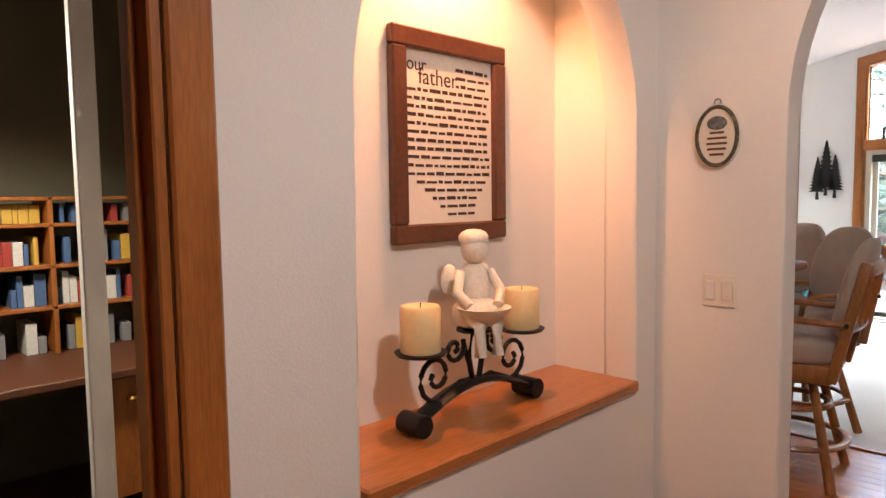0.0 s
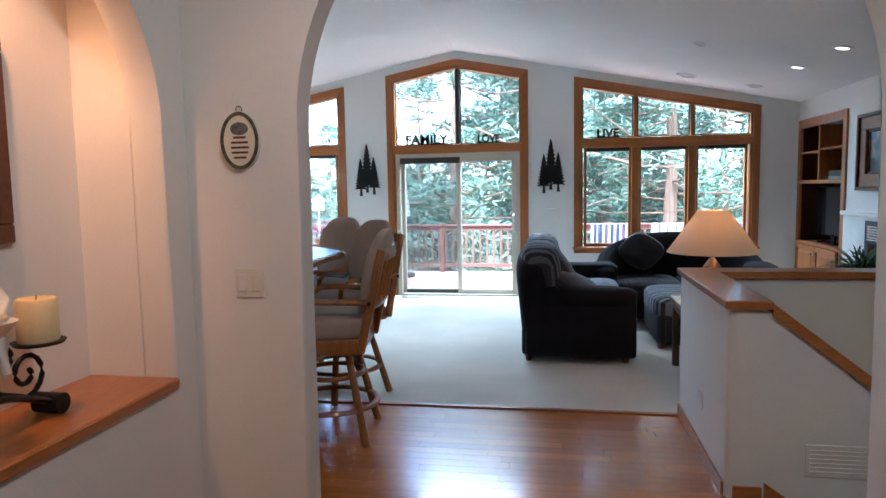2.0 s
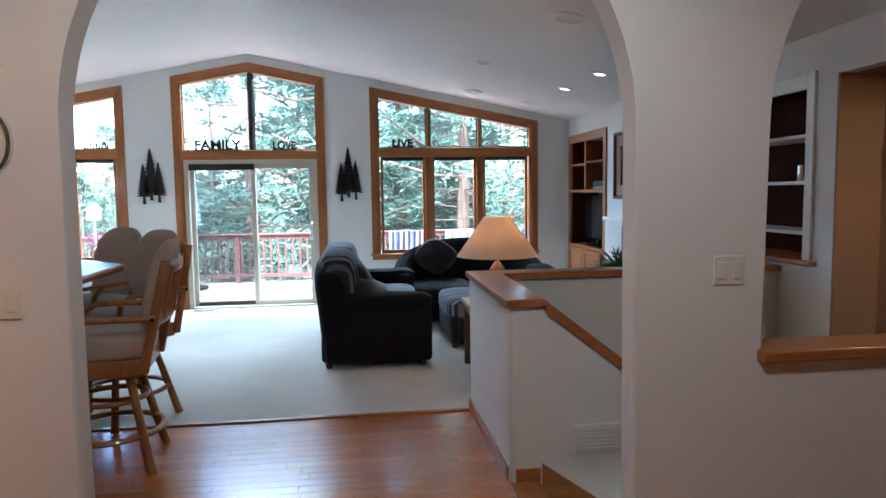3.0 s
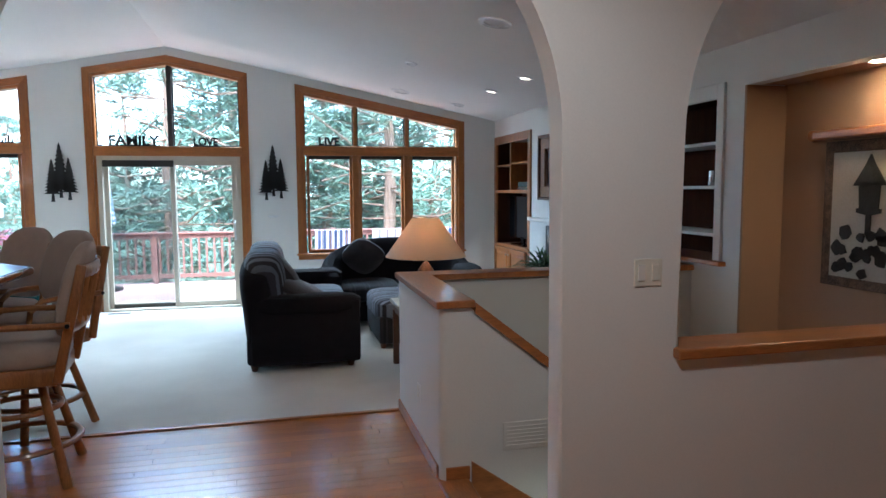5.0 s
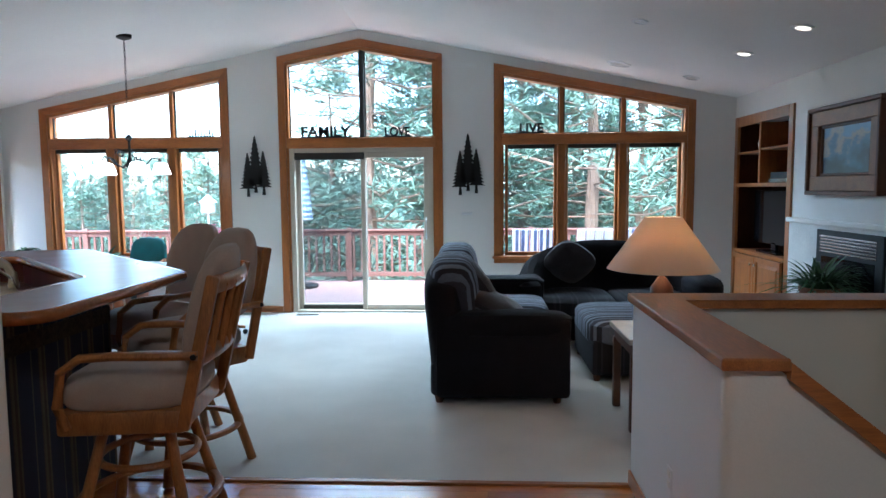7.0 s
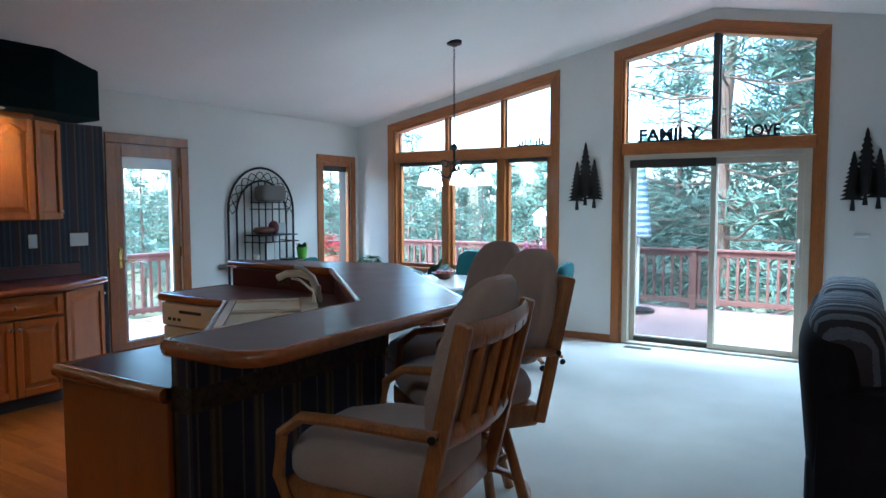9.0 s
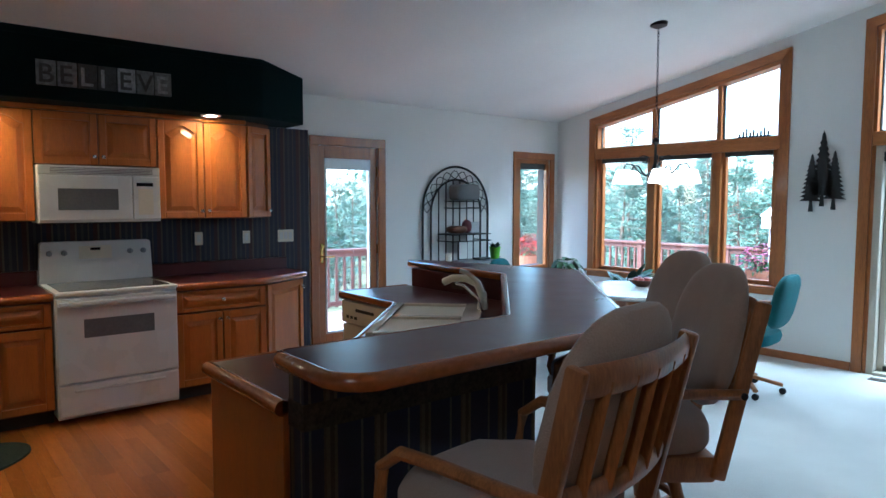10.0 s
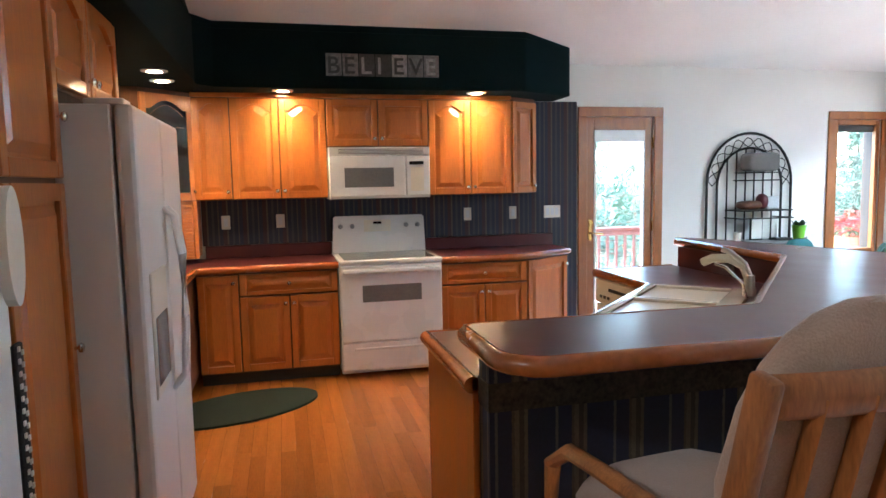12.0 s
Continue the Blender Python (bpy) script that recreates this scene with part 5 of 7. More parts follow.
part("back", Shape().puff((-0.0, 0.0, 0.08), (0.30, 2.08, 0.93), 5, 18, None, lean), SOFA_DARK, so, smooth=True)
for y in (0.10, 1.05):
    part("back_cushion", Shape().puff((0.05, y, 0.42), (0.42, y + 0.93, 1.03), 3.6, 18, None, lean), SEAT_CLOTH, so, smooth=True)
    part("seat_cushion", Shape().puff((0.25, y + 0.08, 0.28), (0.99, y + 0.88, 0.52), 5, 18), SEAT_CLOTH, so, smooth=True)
for y in (0.12, 1.95):
    for x in (0.08, 0.92):
        part("foot", Shape().lathe([(0.025, 0), (0.04, 0.07)], (x, y, 0), 12), DARK_WOOD, so)
PILLOW = mat("dark_pillow_cloth", (0.03, 0.022, 0.024), 0.9, vary=0.4, scale=14, fine=160, bump=0.5, sheen=0.3)
for nm, x, y, z, a, b in (("a", 1.38, 6.9, 0.78, 58, 8), ("b", 1.5, 6.66, 0.66, 25, -12), ("c", 2.32, 8.72, 0.76, 60, 80)):
    pl = thing("throw_pillow", "dark patterned square throw pillow on the sofa", "pillow", group="throw pillows")
    part("cover", Shape().puff((-0.24, -0.24, -0.085), (0.24, 0.24, 0.085), 3.0, 14, None, lambda p: Vector((p.x, p.y, p.z * (1 - 0.6 * (max(abs(p.x), abs(p.y)) / 0.24) ** 3)))), PILLOW, pl, smooth=True)
    pl.matrix_world = pose(x, y, z, 0, 0, b) @ pose(0, 0, 0, 0, a, 0) @ pose(0, 0, 0, 0, 0, 40 if nm != "b" else 5)
cv = thing("curved_loveseat", "dark rounded-back loveseat below the window", "sofa", (2.72, 8.62, 0.008))
s, s2 = Shape(), Shape()
n = 24
outer = [(0.98 * math.cos(math.pi * i / n), -0.22 + 0.95 * math.sin(math.pi * i / n) ** 0.7 * 0.82) for i in range(n + 1)]
inner = [(0.74 * math.cos(math.pi * i / n), -0.22 + 0.70 * math.sin(math.pi * i / n) ** 0.7 * 0.80) for i in range(n + 1)]
hs = [0.62 + 0.34 * math.sin(math.pi * i / n) ** 0.8 for i in range(n + 1)]
v = []
for (ox, oy), (ix, iy), h in zip(outer, inner, hs):
    mx, my = (ox + ix) / 2, (oy + iy) / 2
    v += [(ox, oy, 0.06), (ox * 1.01, oy * 1.01, h * 0.75), ((ox + mx) / 2, (oy + my) / 2, h * 0.97), (mx, my, h), ((ix + mx) / 2, (iy + my) / 2, h * 0.96), (ix, iy, h * 0.78), (ix, iy, 0.06)]
fs = [(i * 7 + j, i * 7 + j + 1, i * 7 + j + 8, i * 7 + j + 7) for i in range(n) for j in range(6)] + [tuple(range(7)), tuple(range(n * 7, n * 7 + 7))[::-1]]
part("back", Shape().add(v, fs), SOFA_DARK, cv, smooth=True)
for x in (-0.86, 0.86):
    part("arm_roll", Shape().puff((x - 0.16, -0.52, 0.42), (x + 0.16, 0.1, 0.66), 3, 14), SOFA_DARK, cv, smooth=True)
    part("arm_front", Shape().box((x - 0.12, -0.48, 0.06), (x + 0.12, 0.0, 0.55), 0.03), SOFA_DARK, cv, smooth=True)
part("base", Shape().box((-0.78, -0.50, 0.05), (0.78, 0.30, 0.28), 0.03), SOFA_DARK, cv, smooth=True)
for x in (-0.74, 0.0):
    part("seat_cushion", Shape().puff((x, -0.52, 0.27), (x + 0.74, 0.36, 0.47), 5, 18), SOFA_CLOTH, cv, smooth=True)
ot = thing("ottoman", "dark striped upholstered ottoman", "ottoman", (2.22, 6.9, 0.008))
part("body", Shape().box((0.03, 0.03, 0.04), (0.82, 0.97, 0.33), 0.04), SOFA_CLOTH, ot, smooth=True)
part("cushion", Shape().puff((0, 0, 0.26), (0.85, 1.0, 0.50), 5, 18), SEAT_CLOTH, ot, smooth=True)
for x in (0.08, 0.77):
    for y in (0.08, 0.92):
        part("foot", Shape().lathe([(0.025, 0), (0.035, 0.05)], (x, y, 0), 10), DARK_WOOD, ot)
et = thing("end_table", "dark wooden end table with a pale top", "side table", (2.56, 6.11, 0.008))
part("top", Shape().box((-0.28, -0.30, 0.56), (0.28, 0.30, 0.60), 0.008), mat("pale_tabletop", (0.5, 0.46, 0.4), 0.25, vary=0.1, bump=0.02), et)
part("apron", Shape().box((-0.25, -0.27, 0.48), (0.25, 0.27, 0.56), 0.004), DARK_WOOD, et)
for x in (-0.235, 0.235):
    for y in (-0.255, 0.255):
        part("leg", Shape().box((x - 0.025, y - 0.025, 0.0), (x + 0.025, y + 0.025, 0.5), 0.005), DARK_WOOD, et)
tl = thing("table_lamp", "lit table lamp with a wide cream cone shade", "lamp", (2.55, 6.1, 0.608))
SHADE = mat("cream_lampshade", (0.66, 0.55, 0.44), 0.9, vary=0.05, scale=5, fine=160, bump=0.2)
sb = SHADE.node_tree
tr_ = sb.nodes.new("ShaderNodeBsdfTranslucent")
tr_.inputs["Color"].default_value = (0.8, 0.62, 0.46, 1)
mx_ = sb.nodes.new("ShaderNodeMixShader")
mx_.inputs[0].default_value = 0.35
sb.links.new(sb.nodes["Principled BSDF"].outputs[0], mx_.inputs[1])
sb.links.new(tr_.outputs[0], mx_.inputs[2])
sb.links.new(mx_.outputs[0], sb.nodes["Material Output"].inputs["Surface"])
part("base", Shape().lathe([(0.0, 0), (0.09, 0), (0.095, 0.02), (0.04, 0.05), (0.05, 0.12), (0.075, 0.2), (0.07, 0.28), (0.03, 0.34), (0.012, 0.36), (0.012, 0.42)], n=20), DARK_WOOD, tl, smooth=True)
part("shade", Shape().lathe([(0.35, 0.40), (0.115, 0.735), (0.110, 0.735), (0.345, 0.40)], n=40, cap=False), SHADE, tl, "cream pleated cone shade", True)
part("finial", Shape().rod((0, 0, 0.40), (0, 0, 0.75), 0.004), BRASS, tl)
part("bulb", Shape().lathe([(0.0, 0.50), (0.025, 0.52), (0.03, 0.55), (0.02, 0.58), (0.0, 0.59)], n=12, cap=False), glow("table_bulb", (1.0, 0.62, 0.36), 9), tl, smooth=True)


# ---- bar stools ----
def bar_stool():
    """Faces local +y, seat centre at the origin."""
    st_ = thing("bar_stool", "oak swivel bar stool with beige tufted cushions", "stool", group="stools at the bar")
    for sx in (-1, 1):
        for sy in (-1, 1):
            part("leg", Shape().rod((sx * 0.25, sy * 0.25, 0.0), (sx * 0.13, sy * 0.13, 0.56), 0.026, 0.022, 12), STOOL_WOOD, st_, smooth=True)
    n = 32
    part("foot_ring", Shape().tube([(0.285 * math.cos(i * math.tau / n), 0.285 * math.sin(i * math.tau / n), 0.21) for i in range(n)], 0.022, 8, None, True, 0.016), STOOL_WOOD, st_, smooth=True)
    part("upper_ring", Shape().tube([(0.20 * math.cos(i * math.tau / n), 0.20 * math.sin(i * math.tau / n), 0.40) for i in range(n)], 0.016, 8, None, True), STOOL_WOOD, st_, smooth=True)
    part("swivel", Shape().lathe([(0.12, 0.55), (0.12, 0.585)], n=20), BLACK_METAL, st_)
    part("seat_frame", Shape().box((-0.27, -0.24, 0.565), (0.27, 0.26, 0.665), 0.018), STOOL_WOOD, st_, smooth=True)
    tuft = lambda p: p + Vector((0, 0, -0.02 * max(0, math.cos(p.x * 13) * math.cos(p.y * 13)) if p.z > 0.72 else 0))
    part("seat_cushion", Shape().puff((-0.275, -0.26, 0.64), (0.275, 0.28, 0.805), 4, 22, None, tuft), CUSHION, st_, smooth=True)
    for sx in (-1, 1):
        part("back_post", Shape().box((-0.016, -0.026, 0), (0.016, 0.026, 0.635), 0.010, pose(sx * 0.275, -0.235, 0.585, 13, 0, 0)), STOOL_WOOD, st_, smooth=True)
        a = [(sx * 0.295, 0.20, 0.61), (sx * 0.31, 0.225, 0.70), (sx * 0.315, 0.205, 0.84), (sx * 0.315, 0.13, 0.895), (sx * 0.315, 0.0, 0.90), (sx * 0.308, -0.15, 0.895), (sx * 0.298, -0.31, 0.89)]
        part("arm", Shape().tube(a, 0.022, 10, None, False, 0.018), STOOL_WOOD, st_, smooth=True)
        part("arm_bolt", Shape().rod((sx * 0.302, -0.30, 0.89), (sx * 0.325, -0.30, 0.89), 0.012), BLACK_METAL, st_)
    bow = lambda k, z, d=0.0: (0.275 * k, -0.235 - 0.228 * (z - 0.585) - 0.045 * (1 - k * k) + d, z)
    for z, h in ((1.165, 0.038), (0.875, 0.034)):
        part("back_rail", Shape().tube([bow(-1 + i / 6, z) for i in range(13)], 0.014, 8, None, False, h), STOOL_WOOD, st_, smooth=True)
    for k in (-0.66, -0.33, 0, 0.33, 0.66):
        part("slat", Shape().tube([bow(k, 0.875), bow(k, 1.02), bow(k, 1.165)], 0.007, 8, None, False, 0.017), STOOL_WOOD, st_, smooth=True)
    lean2 = lambda p: Vector((p.x * (1 - 0.18 * max(0, (p.z - 1.05) / 0.25)), p.y - 0.228 * (p.z - 0.585) - 0.03 * (1 - (p.x / 0.28) ** 2), p.z))
    part("back_cushion", Shape().puff((-0.262, -0.235, 0.79), (0.262, -0.12, 1.31), 3.0, 22, None, lean2), CUSHION, st_, "beige tufted back cushion", True)
    return st_


STOOLS = [(-0.09, 4.53, 0.0, 97), (-0.29, 5.345, 0.008, 142), (-0.68, 5.82, 0.008, 150)]
first = bar_stool()
for x, y, z, a in STOOLS[1:]:
    copy_thing(first, pose(x, y, z, 0, 0, a))
first.matrix_world = pose(*STOOLS[0][:3], 0, 0, STOOLS[0][3])

# ---- dining corner ----
tb = thing("dining_table", "round dining table by the windows, daylight sheen painted on top", "table", (-2.38, 8.42, 0.008))
# the pale top colour carries the daylight reflected off the table
part("tabletop", Shape().lathe([(0.0, 0.705), (0.60, 0.705), (0.615, 0.72), (0.60, 0.74), (0.0, 0.74)], n=40, cap=False), mat("daylit_tabletop", (0.62, 0.60, 0.56), 0.2, vary=0.06, bump=0.01), tb, smooth=True)
part("pedestal", Shape().lathe([(0.28, 0.0), (0.26, 0.04), (0.06, 0.1), (0.05, 0.4), (0.09, 0.68), (0.2, 0.705)], n=24), OAK, tb, smooth=True)
bowl = thing("fruit_bowl", "shallow bowl of dark red fruit on the table", "bowl", (-2.44, 8.62, 0.748))
part("bowl", Shape().lathe([(0.05, 0.0), (0.11, 0.04), (0.13, 0.065), (0.122, 0.065), (0.10, 0.045), (0.0, 0.012)], n=24, cap=False), DARK_WOOD, bowl, smooth=True)
for i in range(5):
    a = i * 1.3
    part("fruit", Shape().puff((0.055 * math.cos(a) - 0.035, 0.055 * math.sin(a) - 0.035, 0.02), (0.055 * math.cos(a) + 0.035, 0.055 * math.sin(a) + 0.035, 0.09), 2, 8), mat("red_fruit", (0.3, 0.05, 0.03), 0.4) if i == 0 else bpy.data.materials["red_fruit"], bowl, smooth=True)
TEAL = mat("teal_upholstery", (0.018, 0.12, 0.13), 0.85, vary=0.2, scale=8, fine=180, bump=0.4)


def swivel_chair():
    c_ = thing("dining_chair", "teal upholstered dining chair on casters", "chair", group="dining chairs")
    part("seat", Shape().puff((-0.25, -0.25, 0.40), (0.25, 0.25, 0.53), 4, 16), TEAL, c_, smooth=True)
    part("backrest", Shape().puff((-0.24, -0.30, 0.55), (0.24, -0.19, 0.98), 3.2, 16, None, lambda p: Vector((p.x, p.y - 0.2 * (p.z - 0.55), p.z))), TEAL, c_, smooth=True)
    for sx in (-1, 1):
        part("arm", Shape().tube([(sx * 0.24, -0.26, 0.72), (sx * 0.29, -0.1, 0.70), (sx * 0.29, 0.12, 0.68), (sx * 0.26, 0.18, 0.58), (sx * 0.22, 0.12, 0.47)], 0.02, 8), OAK, c_, smooth=True)
    part("column", Shape().rod((0, 0, 0.1), (0, 0, 0.41), 0.035, 0.03, 14), BLACK_METAL, c_, smooth=True)
    for i in range(5):
        a = i * math.tau / 5
        lg = part("foot", Shape().tube([(0.03 * math.cos(a), 0.03 * math.sin(a), 0.13), (0.29 * math.cos(a), 0.29 * math.sin(a), 0.075)], 0.022, 8, None, False, 0.016), OAK, c_, smooth=True)
        part("caster", Shape().rod((0.29 * math.cos(a) - 0.01, 0.29 * math.sin(a), 0.027), (0.29 * math.cos(a) + 0.012, 0.29 * math.sin(a), 0.027), 0.026, 0.026, 12), BLACK_METAL, lg)
    return c_


ch = swivel_chair()
for x, y, a in ((-3.2, 7.9, -65), (-2.6, 9.15, 170)):
    copy_thing(ch, pose(x, y, 0.008, 0, 0, a))
ch.matrix_world = pose(-1.38, 8.5, 0.008, 0, 0, 98)

cd = thing("chandelier", "black iron chandelier with five white glass shades", "chandelier", (-2.10, 8.27, -0.10))
zc = roof(-2.10) + 0.10
part("canopy", Shape().lathe([(0.0, zc + 0.015), (0.075, zc + 0.012), (0.07, zc - 0.02), (0.02, zc - 0.04), (0.0, zc - 0.04)], n=20, cap=False), BLACK_METAL, cd, smooth=True)
link = Shape()
z_, i = zc - 0.04, 0
while z_ > 2.20:
    link.tube([((0.009 * math.cos(t_)) if i % 2 else 0, 0 if i % 2 else 0.009 * math.cos(t_), z_ - 0.02 + 0.02 * math.sin(t_)) for t_ in [k * math.tau / 8 for k in range(8)]], 0.0028, 5, None, True)
    z_ -= 0.032
    i += 1
part("chain", link, BLACK_METAL, cd)
part("stem", Shape().lathe([(0.0, 2.2), (0.02, 2.19), (0.035, 2.16), (0.012, 2.13), (0.012, 1.98), (0.03, 1.93), (0.04, 1.88), (0.0, 1.85)], n=14, cap=False), BLACK_METAL, cd, smooth=True)
FROST = mat("frosted_white_glass", (0.85, 0.84, 0.80), 0.4, vary=0.02, bump=0.02)
fb = FROST.node_tree.nodes["Principled BSDF"]
fb.inputs["Emission Color"].default_value, fb.inputs["Emission Strength"].default_value = (1, 0.95, 0.88, 1), 0.5
for i in range(5):
    a = i * math.tau / 5 + 0.4
    c_, s_ = math.cos(a), math.sin(a)
    ar = part("arm", Shape().tube([(0.02 * c_, 0.02 * s_, 1.92), (0.08 * c_, 0.08 * s_, 1.87), (0.15 * c_, 0.15 * s_, 1.90), (0.20 * c_, 0.20 * s_, 1.96), (0.26 * c_, 0.26 * s_, 1.97), (0.285 * c_, 0.285 * s_, 1.93)], 0.008, 8), BLACK_METAL, cd, smooth=True)
    part("shade", Shape().lathe([(0.02, 0.0), (0.060, -0.008), (0.080, -0.07), (0.094, -0.118), (0.090, -0.118), (0.05, -0.02), (0.0, -0.01)], (0.285 * c_, 0.285 * s_, 1.92), 20, cap=False), FROST, ar, "frosted white bell shade", True)
    part("scroll", Shape().tube([(0.10 * c_ + 0.05 * math.cos(k * 0.5) * c_ * (1 - k / 16), 0.10 * s_ + 0.05 * math.cos(k * 0.5) * s_ * (1 - k / 16), 2.0 + 0.05 * math.sin(k * 0.5) * (1 - k / 16)) for k in range(12)], 0.005, 6), BLACK_METAL, ar)

# window-side plants
DK = mat("dark_broad_leaf", (0.025, 0.055, 0.03), 0.45, vary=0.4, scale=9, bump=0.05)
ps = thing("plant_stand", "small dark wooden plant stand in the corner", "stand", (-4.0, 9.35, 0.008))
part("top", Shape().lathe([(0.0, 0.66), (0.2, 0.66), (0.2, 0.69), (0.0, 0.69)], n=24, cap=False), DARK_WOOD, ps)
for i in range(3):
    a = i * math.tau / 3
    part("leg", Shape().rod((0.2 * math.cos(a), 0.2 * math.sin(a), 0), (0.12 * math.cos(a), 0.12 * math.sin(a), 0.66), 0.016), DARK_WOOD, ps)
pot_plant("potted_plant", "trailing green house plant on a stand by the window", (-4.0, 9.35, 0.698), 0.1, 0.15, 60, 0.26, 0.07, 0.9, (0.2, 1.2), WHITE_ENAMEL, seed=7)
pot_plant("potted_plant", "tall broad-leaved plant in front of the window", (-3.18, 9.5, 0.008), 0.17, 0.6, 26, 0.7, 0.13, 0.5, (0.9, 2.4), POT, DK, seed=9)
pot_plant("potted_plant", "broad-leaved plant in front of the window", (-2.75, 9.5, 0.008), 0.15, 0.55, 20, 0.6, 0.12, 0.5, (0.9, 2.2), POT, DK, seed=12)

# ---- baker's rack ----
br = thing("bakers_rack", "black wrought-iron arched baker's rack against the wall", "rack", (XL + 0.03, 8.125, 0.0))
def arch_path(r, top, n=20, x=0.0):
    return [(x, -r, 0.0), (x, -r, 0.7), *[(x, -r * math.cos(math.pi * i / n), top - r * 1.0 + r * math.sin(math.pi * i / n)) for i in range(n + 1)], (x, r, 0.7), (x, r, 0.0)]
part("outer_arch", Shape().tube(arch_path(0.485, 1.935), 0.013, 8), BLACK_METAL, br, smooth=True)
part("inner_arch", Shape().tube(arch_path(0.37, 1.79), 0.012, 8), BLACK_METAL, br, smooth=True)
wv = Shape()
for sgn in (1, -1):
    wv.tube([(0, -(0.4275 + 0.045 * sgn * math.sin(i * 0.9)) * math.cos(math.pi * i / 40), 1.42 + (0.4275 + 0.045 * sgn * math.sin(i * 0.9)) * math.sin(math.pi * i / 40)) for i in range(41)], 0.005, 6)
part("woven_wire", wv, BLACK_METAL, br)
for y in (-0.26, -0.155, -0.05, 0.05, 0.155, 0.26):
    part("bar", Shape().rod((0, y, 0.3), (0, y, 1.42 + math.sqrt(0.37 ** 2 - y * y)), 0.008, 0.008, 8), BLACK_METAL, br)
GREY_SLATE = mat("grey_slate", (0.13, 0.13, 0.14), 0.4, vary=0.2, bump=0.1)
for z, hw, dp in ((1.55, 0.18, 0.22), (1.185, 0.28, 0.28)):
    sh = part("shelf", Shape().box((0.0, -hw, z - 0.012), (dp, hw, z), 0.003), BLACK_METAL, br)
    part("shelf_rail", Shape().tube([(0.0, -hw, z - 0.08), (dp, -hw, z - 0.08), (dp, hw, z - 0.08), (0, hw, z - 0.08)], 0.007, 6), BLACK_METAL, sh)
part("counter_shelf", Shape().prism([(0.0, -0.62), *[(0.38 * math.sin(math.pi * i / 16) + 0.02, -0.62 + 1.30 * i / 16) for i in range(18)], (0.0, 0.68)], 0.85, 0.88), GREY_SLATE, br)
for y in (-0.45, 0.5):
    part("front_leg", Shape().rod((0.27, y, 0), (0.27, y, 0.85), 0.012), BLACK_METAL, br)
RX, RY = XL + 0.03, 8.125
GREY_CLOTH = mat("grey_cloth", (0.16, 0.155, 0.15), 0.9, vary=0.15, scale=10, fine=160, bump=0.4)
solid("folded_cloth", Shape().puff((RX + 0.02, RY - 0.16, 1.552), (RX + 0.22, RY + 0.19, 1.74), 5, 16), GREY_CLOTH, "grey folded cloth over the rack's top shelf", "cloth", smooth=True)
solid("round_loaf_box", Shape().puff((RX + 0.05, RY - 0.24, 1.187), (RX + 0.22, RY + 0.02, 1.275), 2.6, 14), DARK_WOOD, "small brown rounded box on the rack", "box", smooth=True)
solid("ornament", Shape().puff((RX + 0.08, RY - 0.02, 1.187), (RX + 0.2, RY + 0.09, 1.34), 2.2, 12), mat("maroon_ornament", (0.12, 0.02, 0.03), 0.5), "small maroon ornament on the rack", "ornament", smooth=True)
solid("glass_block", Shape().box((RX + 0.08, RY + 0.12, 1.187), (RX + 0.12, RY + 0.25, 1.31), 0.006), mat("pale_glass_block", (0.5, 0.52, 0.54), 0.2), "pale glass ornament standing on the rack", "ornament")
pf = thing("picture_frame", "small black frame with white card on the rack", "picture frame")
part("frame", Shape().box((RX + 0.10, RY - 0.07, 0.884), (RX + 0.12, RY + 0.07, 1.10), 0.003), BLACK_METAL, pf)
part("card", Shape().box((RX + 0.12, RY - 0.058, 0.896), (RX + 0.123, RY + 0.058, 1.088)), WHITE_TRIM, pf)
solid("candle_glass", Shape().lathe([(0.03, 0), (0.035, 0.09)], (RX + 0.2, RY - 0.28, 0.882), 16), PLASTIC, "small ivory candle glass on the rack", "candle")
solid("black_tray", Shape().box((RX + 0.14, RY + 0.12, 0.882), (RX + 0.26, RY + 0.3, 0.905), 0.005), BLACK_METAL, "small black tray on the rack", "tray")
pot_plant("succulent", "small dark succulent in a lime green pot", (RX + 0.2, RY + 0.42, 0.882), 0.065, 0.14, 26, 0.10, 0.05, 0.2, (0.4, 2.0), mat("lime_pot", (0.16, 0.42, 0.03), 0.4, vary=0.05), DK, seed=3)

# ---- letters, wall ornaments, fixtures ----
for txt, x, z, size, w_ in (("FAMILY", -0.80, 2.178, 0.175, 0.63), ("LOVE", 0.23, 2.178, 0.15, 0.32), ("LIVE", 1.86, 2.203, 0.15, 0.30)):
    sg = thing("word_sign", f"black metal cut-out word {txt} on the window ledge", "sign", group="word signs")
    part("base", Shape().box((x, GY - 0.008, z - 0.012), (x + w_, GY + 0.02, z + 0.004), 0.002), BLACK_METAL, sg)
    ob = letters(txt, size, 0.008, BLACK_METAL, pose(x + 0.005, GY + 0.006, z + 0.002, 90), "letters", sg, 1.0, 0.005)
    wd = max(v_.co.x for v_ in ob.data.vertices)
    ob.matrix_world = ob.matrix_world @ Matrix.Diagonal((w_ / wd * 0.98, 1, 1, 1))
sg = thing("word_sign", "small black metal cut-out ornament on the window ledge", "sign", group="word signs")
s = Shape().box((-2.2, GY - 0.006, 2.19), (-1.86, GY + 0.02, 2.205))
for i in range(9):
    s.box((-2.19 + 0.036 * i, GY + 0.003, 2.205), (-2.172 + 0.036 * i, GY + 0.009, 2.235 + 0.05 * ((i * 7) % 5) / 4))
part("cutout", s, BLACK_METAL, sg)


